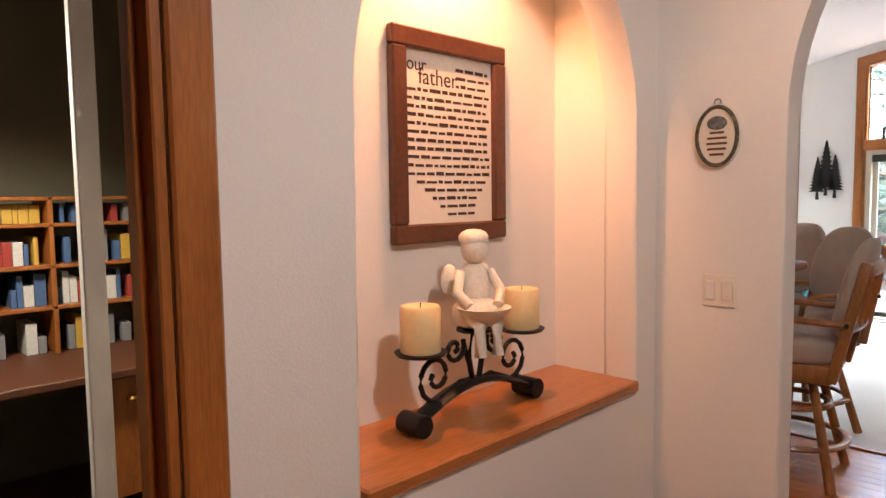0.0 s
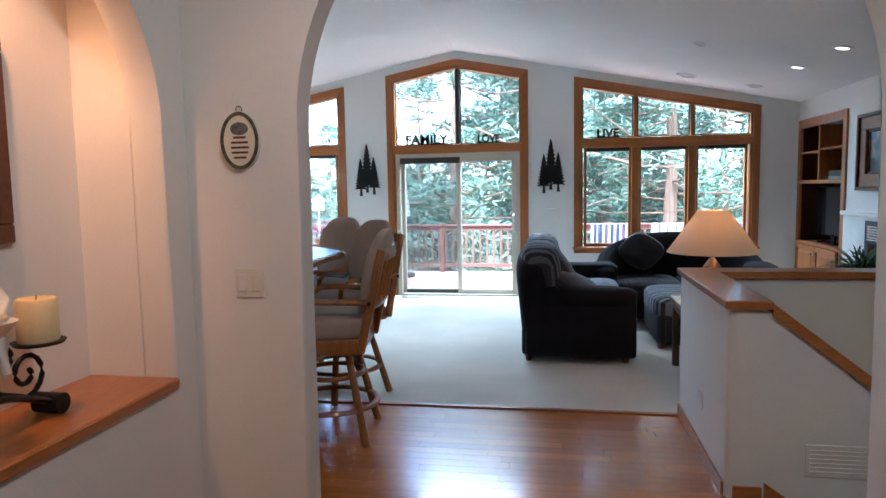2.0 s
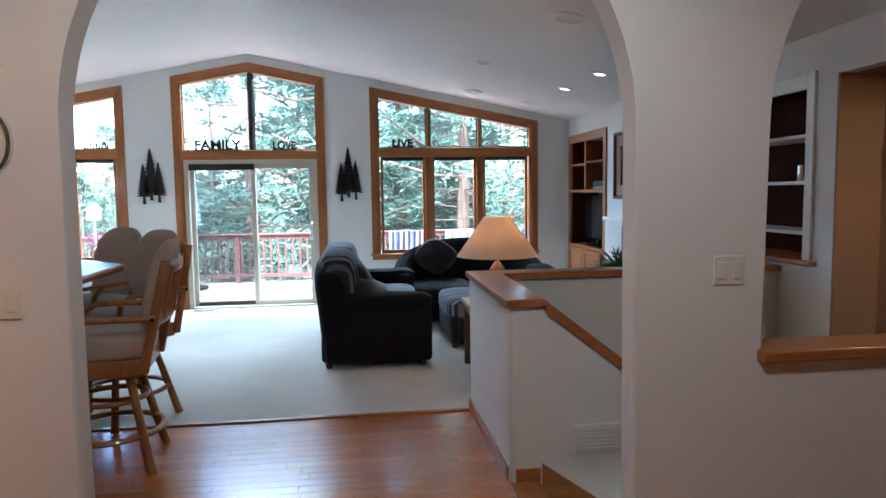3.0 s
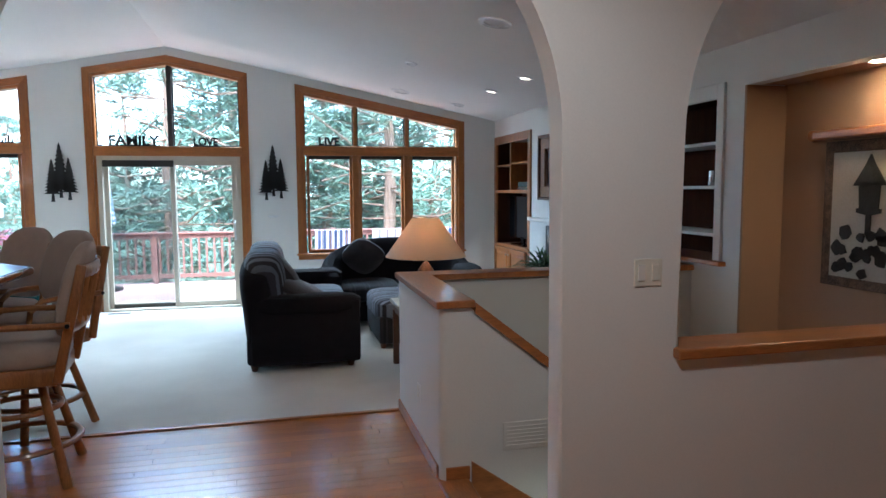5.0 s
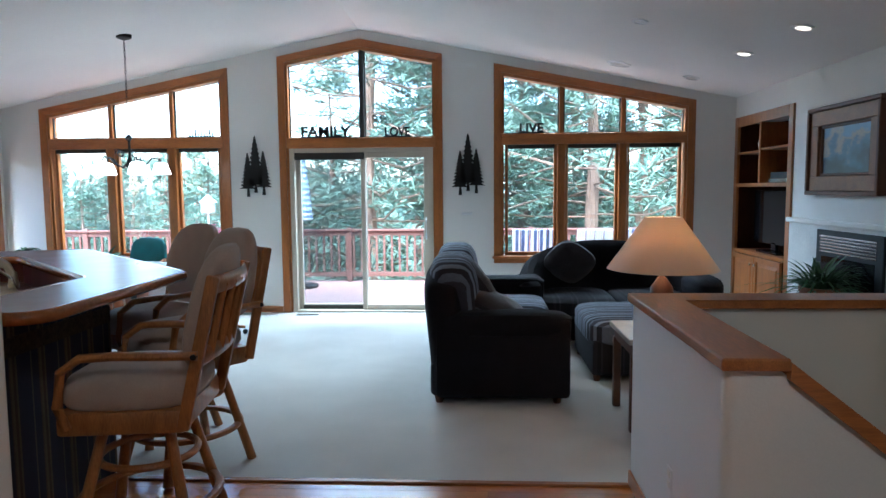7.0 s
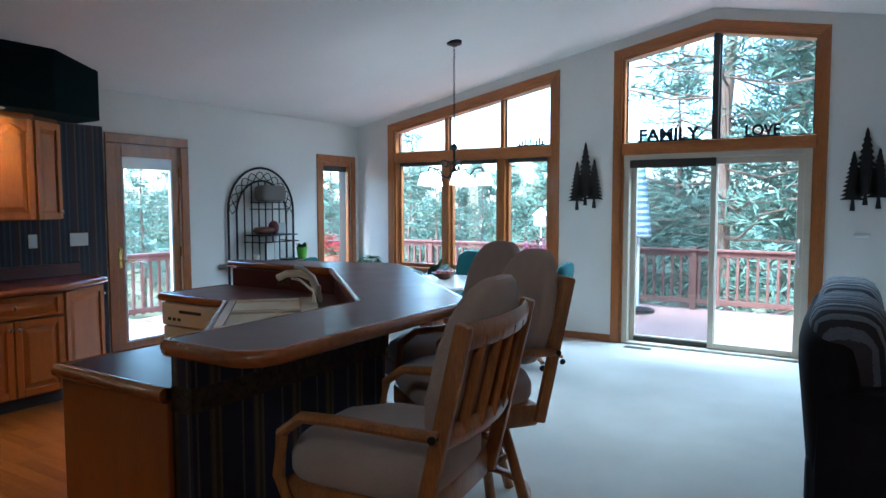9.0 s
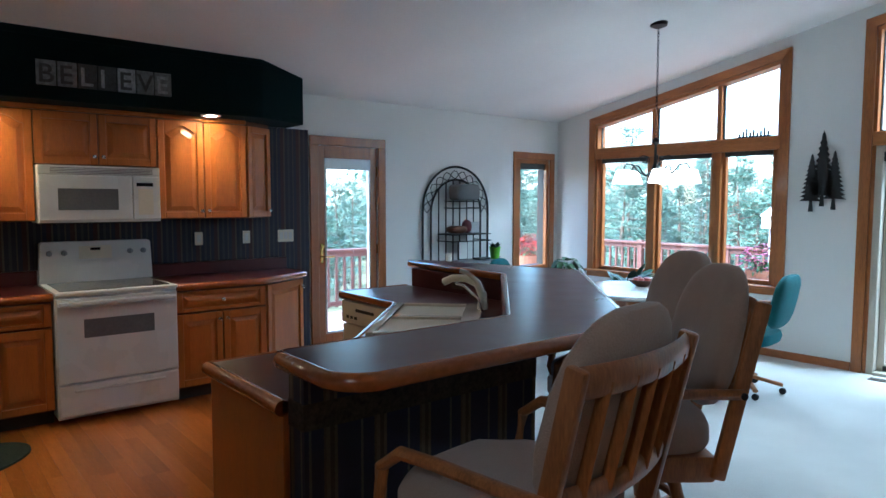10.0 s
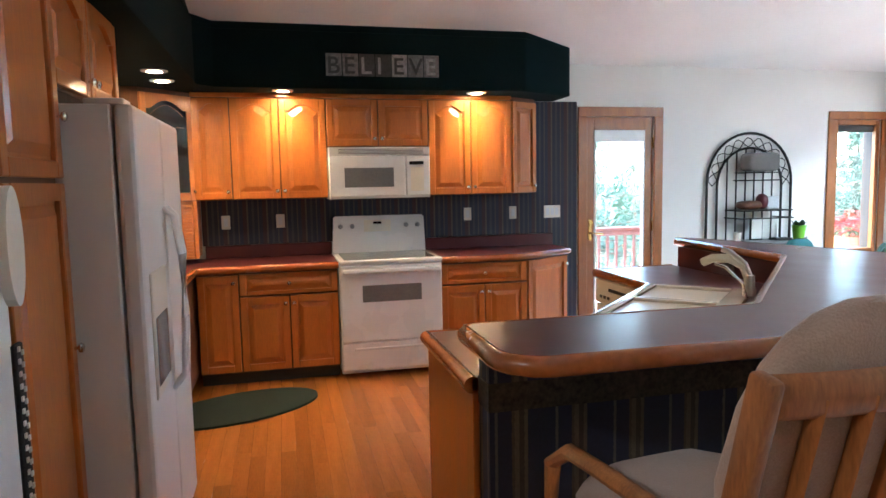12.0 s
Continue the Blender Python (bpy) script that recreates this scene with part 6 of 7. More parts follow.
def metal_pines(x, z):
    """Three cut-out pines side by side."""
    p = thing("metal_pine_trees", "black cut-metal pine trees hung on the wall", "wall art", (x, GY - 0.02, z), group="metal pines")
    for cx, base, h, w_ in ((0.0, 0.05, 0.70, 0.125), (-0.095, 0.0, 0.54, 0.105), (0.10, 0.02, 0.54, 0.105)):
        left, right = [], []
        k = 11
        z0 = base + 0.10
        for i in range(k):
            t_ = i / k
            zz = z0 + (base + h - z0) * t_
            ww = w_ * (1 - t_) ** 0.8
            left += [(cx - ww, zz), (cx - ww * 0.55, zz + 0.030)]
            right += [(cx + ww, zz - 0.006), (cx + ww * 0.55, zz + 0.026)]
        pts = [(cx - 0.012, z0), *[(a, b) for a, b in left], (cx, base + h), *reversed(right), (cx + 0.012, z0)]
        s = Shape().flat(pts[::-1], -0.004, 0.0)
        s.flat([(cx - 0.022, base), (cx + 0.022, base), (cx + 0.011, z0 + 0.02), (cx - 0.011, z0 + 0.02)], -0.005, 0.001)
        part("pine", s, BLACK_METAL, p)
    part("spacer", Shape().box((-0.09, 0.0, 0.25), (0.09, 0.019, 0.27)), BLACK_METAL, p)


metal_pines(-1.365, 1.455)
metal_pines(1.25, 1.455)
th = thing("thermostat", "small white wall thermostat", "thermostat")
part("case", Shape().box((1.17, GY - 0.025, 1.215), (1.30, GY, 1.245), 0.005), WHITE_ENAMEL, th)


BULB_DIM = glow("dim_bulb", (1.0, 0.8, 0.6), 0.3)


def ceil_fix(name, label, cat, x, y, r, lit=False, group=""):
    m = pose(x, y, roof(x), 0, math.degrees(math.atan(0.195)) * (1 if x > RIDGE else -1), 0)
    c_ = thing(name, label, cat, group=group)
    c_.matrix_world = m
    part("trim_ring", Shape().lathe([(r * 0.6, -0.002), (r * 0.66, -0.012), (r * 0.95, -0.01), (r, 0.0)], n=28, cap=False), WHITE_ENAMEL, c_, smooth=True)
    part("lens" if lit else "grille", Shape().lathe([(0.0, 0.0), (r * 0.62, 0.0), (r * 0.62, -0.004), (0.0, -0.004)], n=28, cap=False), BULB_DIM if lit else TILE, c_)


for x, y in ((3.73, 7.92), (3.77, 6.93), (3.76, 5.6)):
    ceil_fix("recessed_light", "small white recessed ceiling light, lit", "downlight", x, y, 0.085, True, "living room downlights")
for x, y in ((2.9, 9.21), (2.97, 5.47)):
    ceil_fix("ceiling_speaker", "round white in-ceiling speaker", "speaker", x, y, 0.13, group="ceiling speakers")
ceil_fix("ceiling_vent", "small round white ceiling vent", "vent", 3.69, 9.25, 0.09)
ceil_fix("smoke_detector", "round white smoke detector on the ceiling", "smoke detector", 2.71, 7.5, 0.07)
rgm = thing("floor_register", "flat brown metal floor register in the carpet", "register")
part("frame", Shape().box((-0.86, 9.66, 0.008), (-0.58, 9.76, 0.014), 0.002), mat("brown_metal", (0.16, 0.12, 0.09), 0.5, metal=0.5), rgm)
for i in range(10):
    part("slot", Shape().box((-0.845 + 0.026 * i, 9.675, 0.0135), (-0.832 + 0.026 * i, 9.745, 0.0155)), GASKET, rgm)
# BELIEVE tiles on the soffit
bt = thing("word_tiles", "grey letter tiles spelling BELIEVE on the soffit", "sign")
TG = [mat("letter_tile_" + n_, (c_, c_, c_), 0.6, vary=0.3, scale=30, bump=0.05) for n_, c_ in (("pale", 0.30), ("grey", 0.16), ("dark", 0.05))]
for i, (ch_, bgk, fgk) in enumerate(zip("BELIEVE", (1, 1, 2, 2, 0, 1, 1), (2, 2, 0, 0, 2, 2, 0))):
    y = 3.95 + 0.125 * i
    tile = part("tile", Shape().box((-3.97, y, 2.32), (-3.956, y + 0.117, 2.485), 0.002), TG[bgk], bt)
    letters(ch_, 0.175, 0.004, TG[fgk], pose(-3.954, y + 0.006, 2.338, 90, 0, 90), "letter", tile, 1.0, 0.002)


# ---- hall ----
def wall_plate(x, z, w_, label):
    o = thing("light_switch", label, "switch", group="hall switches")
    part("plate", Shape().box((x - w_ / 2, AY - 0.007, z - 0.058), (x + w_ / 2, AY, z + 0.058), 0.003), PLASTIC, o)
    for k in (-0.25, 0.25):
        part("rocker", Shape().box((x + k * w_ - 0.017, AY - 0.012, z - 0.034), (x + k * w_ + 0.017, AY - 0.006, z + 0.034), 0.002), PLASTIC if k > 0 else WHITE_TRIM, o)


wall_plate(0.15, 1.20, 0.118, "ivory double light switch on plaster wall")
wall_plate(2.815, 1.237, 0.13, "ivory double light switch on plaster wall")
pq = thing("oval_plaque", "small oval ceramic plaque with dark rim and writing", "plaque", (0.137, AY - 0.014, 1.748))
n = 40
ov = lambda a, b, r: [(a * r * math.cos(i * math.tau / n), b * r * math.sin(i * math.tau / n)) for i in range(n)]
part("plate", Shape().flat(ov(0.08, 0.112, 1), 0.0, 0.013), PLASTIC, pq)
part("rim", Shape().tube([(x, -0.002, z) for x, z in ov(0.071, 0.102, 1)], 0.007, 8, None, True), mat("rope_rim", (0.10, 0.085, 0.05), 0.6, vary=0.6, scale=70, bump=0.2), pq)
part("motif", Shape().flat(ov(0.035, 0.024, 1), -0.003, 0.001).add([], []), mat("plaque_motif", (0.12, 0.12, 0.12), 0.6, vary=0.5, scale=60), pq).location.z = 0.045
tx_ = Shape()
for i, w_ in enumerate((0.05, 0.068, 0.072, 0.066, 0.05)):
    tx_.box((-w_ / 2, -0.002, 0.008 - 0.019 * i), (w_ / 2, 0.001, 0.016 - 0.019 * i))
part("inscription", tx_, DARK_WOOD, pq)
part("hanger", Shape().tube([(0.012 * math.cos(i * math.tau / 10), 0.004, 0.118 + 0.012 * math.sin(i * math.tau / 10)) for i in range(10)], 0.002, 6, None, True), BLACK_METAL, pq)

FRAME_WOOD = mat("dark_walnut_frame", (0.10, 0.032, 0.012), 0.4, vary=0.3, scale=5, fine=50, bump=0.08, coat=0.2)
fp2 = thing("framed_verse", "brown wooden frame with a handwritten verse hung in the niche", "picture frame")
y0_, y1_, z0_, z1_ = 1.93, 2.465, 1.40, 2.075
fw_ = 0.062
for a, b in (((y0_, z0_), (y1_, z0_ + fw_)), ((y0_, z1_ - fw_), (y1_, z1_)), ((y0_, z0_ + fw_), (y0_ + fw_, z1_ - fw_)), ((y1_ - fw_, z0_ + fw_), (y1_, z1_ - fw_))):
    part("frame_bar", Shape().box((NB, a[0], a[1]), (NB + 0.032, b[0], b[1]), 0.006), FRAME_WOOD, fp2)
CARD = mat("cream_card", (0.72, 0.66, 0.58), 0.7, vary=0.04, scale=4, bump=0.02)
cdp = part("card", Shape().box((NB + 0.001, y0_ + fw_ - 0.003, z0_ + fw_ - 0.003), (NB + 0.012, y1_ - fw_ + 0.003, z1_ - fw_ + 0.003)), CARD, fp2)
INK = mat("brown_ink", (0.05, 0.025, 0.015), 0.8, vary=0.2, bump=0.0)
rnd = random.Random(5)
wr = Shape()
for i in range(19):
    z_ = z1_ - fw_ - 0.045 - 0.0265 * i
    a, b = y0_ + fw_ + 0.012, y1_ - fw_ - 0.012
    if i < 3:
        a += 0.22
    if i > 13:
        a += 0.035 * (i - 13)
        b -= 0.016 * (i - 13)
    y = a
    while y < b - 0.012:
        w_ = min(rnd.uniform(0.015, 0.05), b - y)
        wr.box((NB + 0.0115, y, z_ - 0.005), (NB + 0.0128, y + w_, z_ + rnd.uniform(0.003, 0.007)))
        y += w_ + 0.008
part("writing", wr, INK, cdp)["kind"] = "stuff"
ltr = letters("our", 0.06, 0.001, INK, pose(NB + 0.0125, y0_ + fw_ + 0.01, z1_ - fw_ - 0.065, 90, 0, 90), "heading", cdp)
letters("father", 0.075, 0.001, INK, pose(NB + 0.0125, y0_ + fw_ + 0.06, z1_ - fw_ - 0.105, 90, 0, 90), "heading", cdp)

ZS = NIZ + 0.04
ck = thing("candelabra", "black wrought-iron scrolled candle stand on the shelf", "candle holder", (-0.27, 2.12, ZS))


def scroll(cy, cz, r, turns, start, sgn):
    k = int(14 * turns)
    return [(0, cy + sgn * r * (1 - 0.8 * i / k) * math.cos(start + i * math.tau / 14), cz + r * (1 - 0.8 * i / k) * math.sin(start + i * math.tau / 14)) for i in range(k + 1)]


part("base_bar", Shape().tube([(0, -0.27 + 0.54 * i / 20, 0.035 + 0.075 * math.sin(math.pi * i / 20)) for i in range(21)], 0.035, 8, None, False, 0.011), BLACK_METAL, ck, smooth=True)
for sg_ in (-1, 1):
    part("foot_curl", Shape().rod((-0.045, sg_ * 0.265, 0.034), (0.045, sg_ * 0.265, 0.034), 0.033, 0.033, 18), BLACK_METAL, ck, smooth=True)
    part("side_scroll", Shape().tube([(0, sg_ * 0.02, 0.11), (0, sg_ * 0.07, 0.12), (0, sg_ * 0.15, 0.09)] + scroll(sg_ * 0.175, 0.155, 0.075, 1.4, -1.6, sg_), 0.008, 8), BLACK_METAL, ck, smooth=True)
    part("inner_scroll", Shape().tube([(0, sg_ * 0.015, 0.11), (0, sg_ * 0.03, 0.17), (0, sg_ * 0.05, 0.22)] + scroll(sg_ * 0.095, 0.225, 0.045, 1.3, 2.6, sg_), 0.008, 8), BLACK_METAL, ck, smooth=True)
    part("stem", Shape().tube([(0, sg_ * 0.01, 0.10), (0, sg_ * 0.03, 0.19), (0, sg_ * 0.012, 0.27)], 0.008, 8), BLACK_METAL, ck, smooth=True)
    part("dish", Shape().lathe([(0.0, 0.228), (0.07, 0.232), (0.078, 0.242), (0.072, 0.242), (0.0, 0.236)], (0, sg_ * 0.235, 0), 24, cap=False), BLACK_METAL, ck, smooth=True)
part("centre_plate", Shape().lathe([(0.0, 0.268), (0.06, 0.268), (0.06, 0.276), (0.0, 0.276)], n=20, cap=False), BLACK_METAL, ck)
WAX = mat("ivory_wax", (0.78, 0.60, 0.32), 0.5, vary=0.05, scale=6, bump=0.05)
WAX.node_tree.nodes["Principled BSDF"].inputs["Subsurface Weight"].default_value = 0.2
for sg_ in (-1, 1):
    cn = thing("pillar_candle", "cream pillar candle, unlit, on an iron dish", "candle", (-0.27, 2.12 + sg_ * 0.235, ZS + 0.242), group="pillar candles")
    part("wax", Shape().lathe([(0.0, 0.0), (0.058, 0.0), (0.06, 0.006), (0.06, 0.128), (0.055, 0.135), (0.0, 0.128)], n=28, cap=False), WAX, cn, smooth=True)
    part("wick", Shape().rod((0, 0, 0.125), (0.002, 0, 0.143), 0.0015), BLACK_METAL, cn)
STONE = mat("white_resin", (0.78, 0.72, 0.62), 0.55, vary=0.12, scale=18, fine=90, bump=0.3)
s = Shape()
s.puff((-0.05, -0.075, 0.0), (0.06, 0.075, 0.10), 2.6, 14)
s.puff((-0.045, -0.05, 0.06), (0.035, 0.05, 0.21), 2.4, 14)
s.puff((-0.042, -0.042, 0.20), (0.042, 0.042, 0.30), 2.1, 14)
s.puff((-0.048, -0.048, 0.25), (0.04, 0.048, 0.312), 2.2, 14)
for sg_ in (-1, 1):
    s.tube([(0.0, sg_ * 0.05, 0.18), (0.03, sg_ * 0.075, 0.12), (0.06, sg_ * 0.05, 0.08)], 0.017, 10)
    s.puff((-0.075, sg_ * 0.06 - 0.03, 0.10), (-0.045, sg_ * 0.06 + 0.03, 0.20), 2.2, 10)
    s.tube([(0.03, sg_ * 0.035, 0.04), (0.09, sg_ * 0.03, 0.02), (0.09, sg_ * 0.03, -0.07)], 0.02, 10)
s.lathe([(0.03, 0.02), (0.075, 0.06), (0.085, 0.075), (0.078, 0.075), (0.0, 0.045)], (0.06, 0, 0), 20, cap=False)
fg_ = solid("angel_statuette", s, STONE, "white resin angel statuette holding a shell bowl", "statuette", smooth=True)
fg_.matrix_world = pose(-0.27, 2.12, ZS + 0.276, 0, 0, -20)
# niche light trim
nl = thing("niche_downlight", "small recessed downlight above the niche, lit", "downlight", (-0.3, 2.12, 2.62))
part("trim_ring", Shape().lathe([(0.035, -0.001), (0.05, -0.006), (0.055, 0.0)], n=20, cap=False), WHITE_ENAMEL, nl)

# ---- alcove with quilted hanging ----
ql = thing("quilt_hanging", "fabric wall hanging with dark birdhouses on an oak rod", "wall hanging")
QX = 4.74
QLT = mat("pale_quilt_cloth", (0.42, 0.37, 0.31), 0.9, vary=0.1, scale=4, fine=130, bump=0.5)
QBR = mat("brown_quilt_border", (0.10, 0.06, 0.04), 0.9, vary=0.7, scale=22, fine=130, bump=0.4)
QDK = mat("dark_quilt_patch", (0.018, 0.016, 0.016), 0.9, vary=0.4, scale=30, fine=130, bump=0.4)
part("cloth", Shape().box((QX - 0.022, 3.00, 0.97), (QX - 0.01, 4.05, 1.87), 0.003), QLT, ql)
for a, b in (((3.00, 0.97), (3.06, 1.87)), ((3.99, 0.97), (4.05, 1.87)), ((3.06, 1.80), (3.99, 1.87)), ((3.06, 0.97), (3.99, 1.03))):
    part("border", Shape().box((QX - 0.028, a[0], a[1]), (QX - 0.02, b[0], b[1]), 0.002), QBR, ql)
part("rod", Shape().box((QX - 0.07, 2.90, 1.885), (QX - 0.01, 4.13, 1.945), 0.014), OAK_Y, ql, "honey-oak rod with rounded ends")
part("finial", Shape().puff((QX - 0.075, 4.11, 1.875), (QX - 0.005, 4.18, 1.955), 2.4, 10), OAK_Y, ql, smooth=True)
qm = pose(QX - 0.03, 0, 0, 0, 0, 90)
for cy, cz, k in ((3.71, 1.36, 1.0), (3.40, 1.30, 1.1), (3.14, 1.36, 0.9)):
    h = lambda *q: [(cy + u * k, cz + v * k) for u, v in q]
    bh = part("birdhouse_patch", Shape().flat(h((-0.065, 0.10), (0.065, 0.10), (0.075, 0.25), (-0.075, 0.25)), -0.004, 0.006, qm), QDK, ql)
    part("roof_patch", Shape().flat(h((-0.115, 0.235), (0.115, 0.235), (0.03, 0.36), (0.0, 0.42), (-0.03, 0.36)), -0.006, 0.006, qm), QDK, bh)
    part("pole_patch", Shape().flat(h((-0.016, -0.06), (0.016, -0.06), (0.016, 0.06), (0.085, 0.075), (0.085, 0.10), (-0.085, 0.10), (-0.085, 0.075), (-0.016, 0.06)), -0.005, 0.006, qm), QDK, bh)
    part("door_patch", Shape().flat([(cy + 0.026 * k * math.cos(i * math.tau / 16), cz + k * (0.18 + 0.026 * math.sin(i * math.tau / 16))) for i in range(16)], -0.008, -0.0035, qm), QLT, bh)
rnd = random.Random(8)
for i in range(44):
    cy, cz, r = rnd.uniform(3.10, 3.93), 1.05 + 0.27 * rnd.random() ** 1.4, rnd.uniform(0.022, 0.05)
    part("leaf_patch", Shape().flat([(cy + r * math.cos(j * math.tau / 9) * rnd.uniform(0.6, 1.2), cz + r * math.sin(j * math.tau / 9) * rnd.uniform(0.6, 1.2)) for j in range(9)], -0.003 - i * 0.0001, 0.006, qm), QDK, ql)
al = thing("alcove_downlight", "small recessed downlight in the alcove ceiling, lit", "downlight", (4.57, 3.55, 2.283))
part("trim_ring", Shape().lathe([(0.045, -0.001), (0.06, -0.006), (0.068, 0.0)], n=20, cap=False), WHITE_ENAMEL, al)
part("lens", Shape().lathe([(0.0, -0.002), (0.045, -0.002), (0.045, -0.004), (0.0, -0.004)], n=20, cap=False), BULB, al)
ou = thing("outlet", "white wall outlet low on the stair half wall", "outlet")
part("plate", Shape().box((SX0 - 0.006, 4.42, 0.27), (SX0, 4.49, 0.385), 0.003), WHITE_TRIM, ou)
for z_ in (0.30, 0.345):
    part("socket", Shape().box((SX0 - 0.009, 4.438, z_), (SX0 - 0.005, 4.472, z_ + 0.028), 0.002), PLASTIC, ou)
vg = thing("wall_grille", "white return-air grille on the stair wall", "grille")
part("frame", Shape().box((2.5, SY_N - 0.008, 0.14), (2.8, SY_N, 0.30), 0.003), WHITE_TRIM, vg)
for i in range(6):
    part("slat", Shape().box((2.52, SY_N - 0.012, 0.16 + 0.021 * i), (2.78, SY_N - 0.007, 0.17 + 0.021 * i)), WHITE_TRIM, vg)

# ---- office seen through the doorway ----
OLIVE = mat("olive_office_paint", (0.14, 0.13, 0.085), 0.85, vary=0.05, bump=0.2)
solid("wall_office", Shape().box((-3.2, -2.99, -0.1), (-3.17, 2.19, 3.3)).box((-3.17, 2.17, 0), (-0.5, 2.19, 3.3)), OLIVE, "olive green painted office wall", "wall", "structure")
# narrow slab standing for the edge of the open white door
solid("office_door_edge", Shape().box((-1.065, 1.225, 0), (-1.025, 1.29, 3.3), 0.004), WALL, "white painted edge of the open office door", "column", "structure")
solid("office_floor", Shape().box((-3.3, -3.0, -0.06), (-0.2, 2.3, -0.012)), DARK_WOOD, "dark wood floor of the office", "floor", "structure")
dk = thing("office_desk", "brown wooden desk with shelved hutch and papers", "desk")
part("desktop", Shape().box((-3.1, 1.1, 0.70), (-2.2, 2.15, 0.74), 0.006), DARK_WOOD, dk)
for y in (1.12, 2.1):
    part("side_panel", Shape().box((-3.1, y, 0.0), (-2.3, y + 0.03, 0.70)), DARK_WOOD, dk)
dr = part("drawer_front", Shape().box((-2.3, 1.65, 0.08), (-2.28, 2.1, 0.68), 0.004), OAK, dk)
part("knob", Shape().puff((-2.28, 1.75, 0.56), (-2.22, 1.81, 0.60), 2, 8), BRASS, dr, smooth=True)
hu = thing("desk_hutch", "oak desk hutch with books and papers on its shelves", "bookcase")
for y in (1.12, 1.60, 2.1):
    part("upright", Shape().box((-3.12, y, 0.742), (-2.82, y + 0.025, 1.58), 0.003), OAK, hu)
for z_ in (0.98, 1.20, 1.42, 1.56):
    part("shelf", Shape().box((-3.12, 1.12, z_), (-2.82, 2.12, z_ + 0.02), 0.003), OAK, hu)
rnd = random.Random(2)
BK = [mat("book_" + n_, c_, 0.6, vary=0.1) for n_, c_ in (("blue", (0.06, 0.12, 0.25)), ("white", (0.55, 0.55, 0.52)), ("grey", (0.2, 0.2, 0.21)), ("yellow", (0.5, 0.32, 0.05)), ("red", (0.3, 0.04, 0.03)))]
for z_ in (0.742, 1.0, 1.22, 1.44):
    y = 1.16
    while y < 2.04:
        w_ = rnd.uniform(0.02, 0.06)
        if rnd.random() < 0.75 and not 1.56 < y < 1.64:
            solid("book", Shape().box((-3.08, y, z_), (-2.88, y + w_ - 0.003, z_ + rnd.uniform(0.09, 0.115 if z_ > 1.4 else 0.18)), 0.002), BK[rnd.randrange(5)], "small hardcover book on an office shelf", "book", group="office books")
        y += w_

# things hung at the pantry's side
wp = thing("wall_plate_ornament", "pale oval ornament hung beside the pantry", "ornament")
part("disc", Shape().flat([(-0.55 + 0.05 * math.cos(i * math.tau / 24), 1.38 + 0.14 * math.sin(i * math.tau / 24)) for i in range(24)], 2.965, 2.99), PLASTIC, wp)
tw = thing("hanging_strap", "dark woven strap with white dots hung by the pantry", "strap")
part("band", Shape().box((-0.585, 2.962, 0.1), (-0.54, 2.975, 1.15), 0.004), QDK, tw)
for i in range(34):
    for k in (0, 1):
        part("dot", Shape().box((-0.577 + 0.02 * k, 2.975, 0.13 + 0.03 * i + 0.012 * k), (-0.567 + 0.02 * k, 2.979, 0.142 + 0.03 * i + 0.012 * k)), WHITE_TRIM, tw)

# ---- deck and garden ----
dkk = thing("deck", "weathered reddish plank deck outside the windows", "deck")
dkk["kind"] = "structure"
i = 0
y = GY + 0.17
long_ = Shape().box((-7.4, 0, -0.04), (5.4, 0.135, 0.0), 0.004).mesh("deck_board", DECK)
short = Shape().box((-7.4, 0, -0.04), (XL - 0.16, 0.135, 0.0), 0.004).mesh("deck_board", DECK)
for me_, y0_, y1_ in ((long_, GY + 0.17, 13.45), (short, 2.4, GY + 0.17)):
    y = y0_
    while y < y1_:
        ob = new("board", me_)
        ob.parent = dkk
        ob.location = (0, y, -0.10)
        y += 0.141
part("joist_frame", Shape().box((-7.35, 2.4, -0.36), (-4.8, 13.4, -0.15)).box((-4.8, 10.1, -0.36), (5.35, 13.4, -0.15)), RAIL, dkk)
rl = thing("deck_railing", "redwood deck railing with square balusters", "railing")
bal = Shape().box((-0.017, -0.017, -0.02), (0.017, 0.017, 0.82)).mesh("baluster", RAIL)
post = Shape().box((-0.045, -0.045, -0.1), (0.045, 0.045, 0.86), 0.005).mesh("post", RAIL)


def rail_run(a, b):
    a, b = Vector(a), Vector(b)
    d = (b - a).length
    m = Matrix.Translation((*a, -0.1)) @ Matrix.Rotation(math.atan2(b.y - a.y, b.x - a.x), 4, "Z")
    part("top_rail", Shape().box((-0.06, -0.07, 0.90), (d + 0.06, 0.07, 0.935), 0.005, m), RAIL, rl)
    part("upper_rail", Shape().box((0, -0.02, 0.82), (d, 0.02, 0.90), 0.003, m), RAIL, rl)
    part("lower_rail", Shape().box((0, -0.02, 0.10), (d, 0.02, 0.17), 0.003, m), RAIL, rl)
    for k in range(int(d / 1.6) + 1):
        o = new("post", post)
        o.parent, o.matrix_local = rl, m @ Matrix.Translation((k * 1.6, 0, 0.1))
    for k in range(1, int(d / 0.135)):
        o = new("baluster", bal)
        o.parent, o.matrix_local = rl, m @ Matrix.Translation((k * 0.135, 0, 0.1))


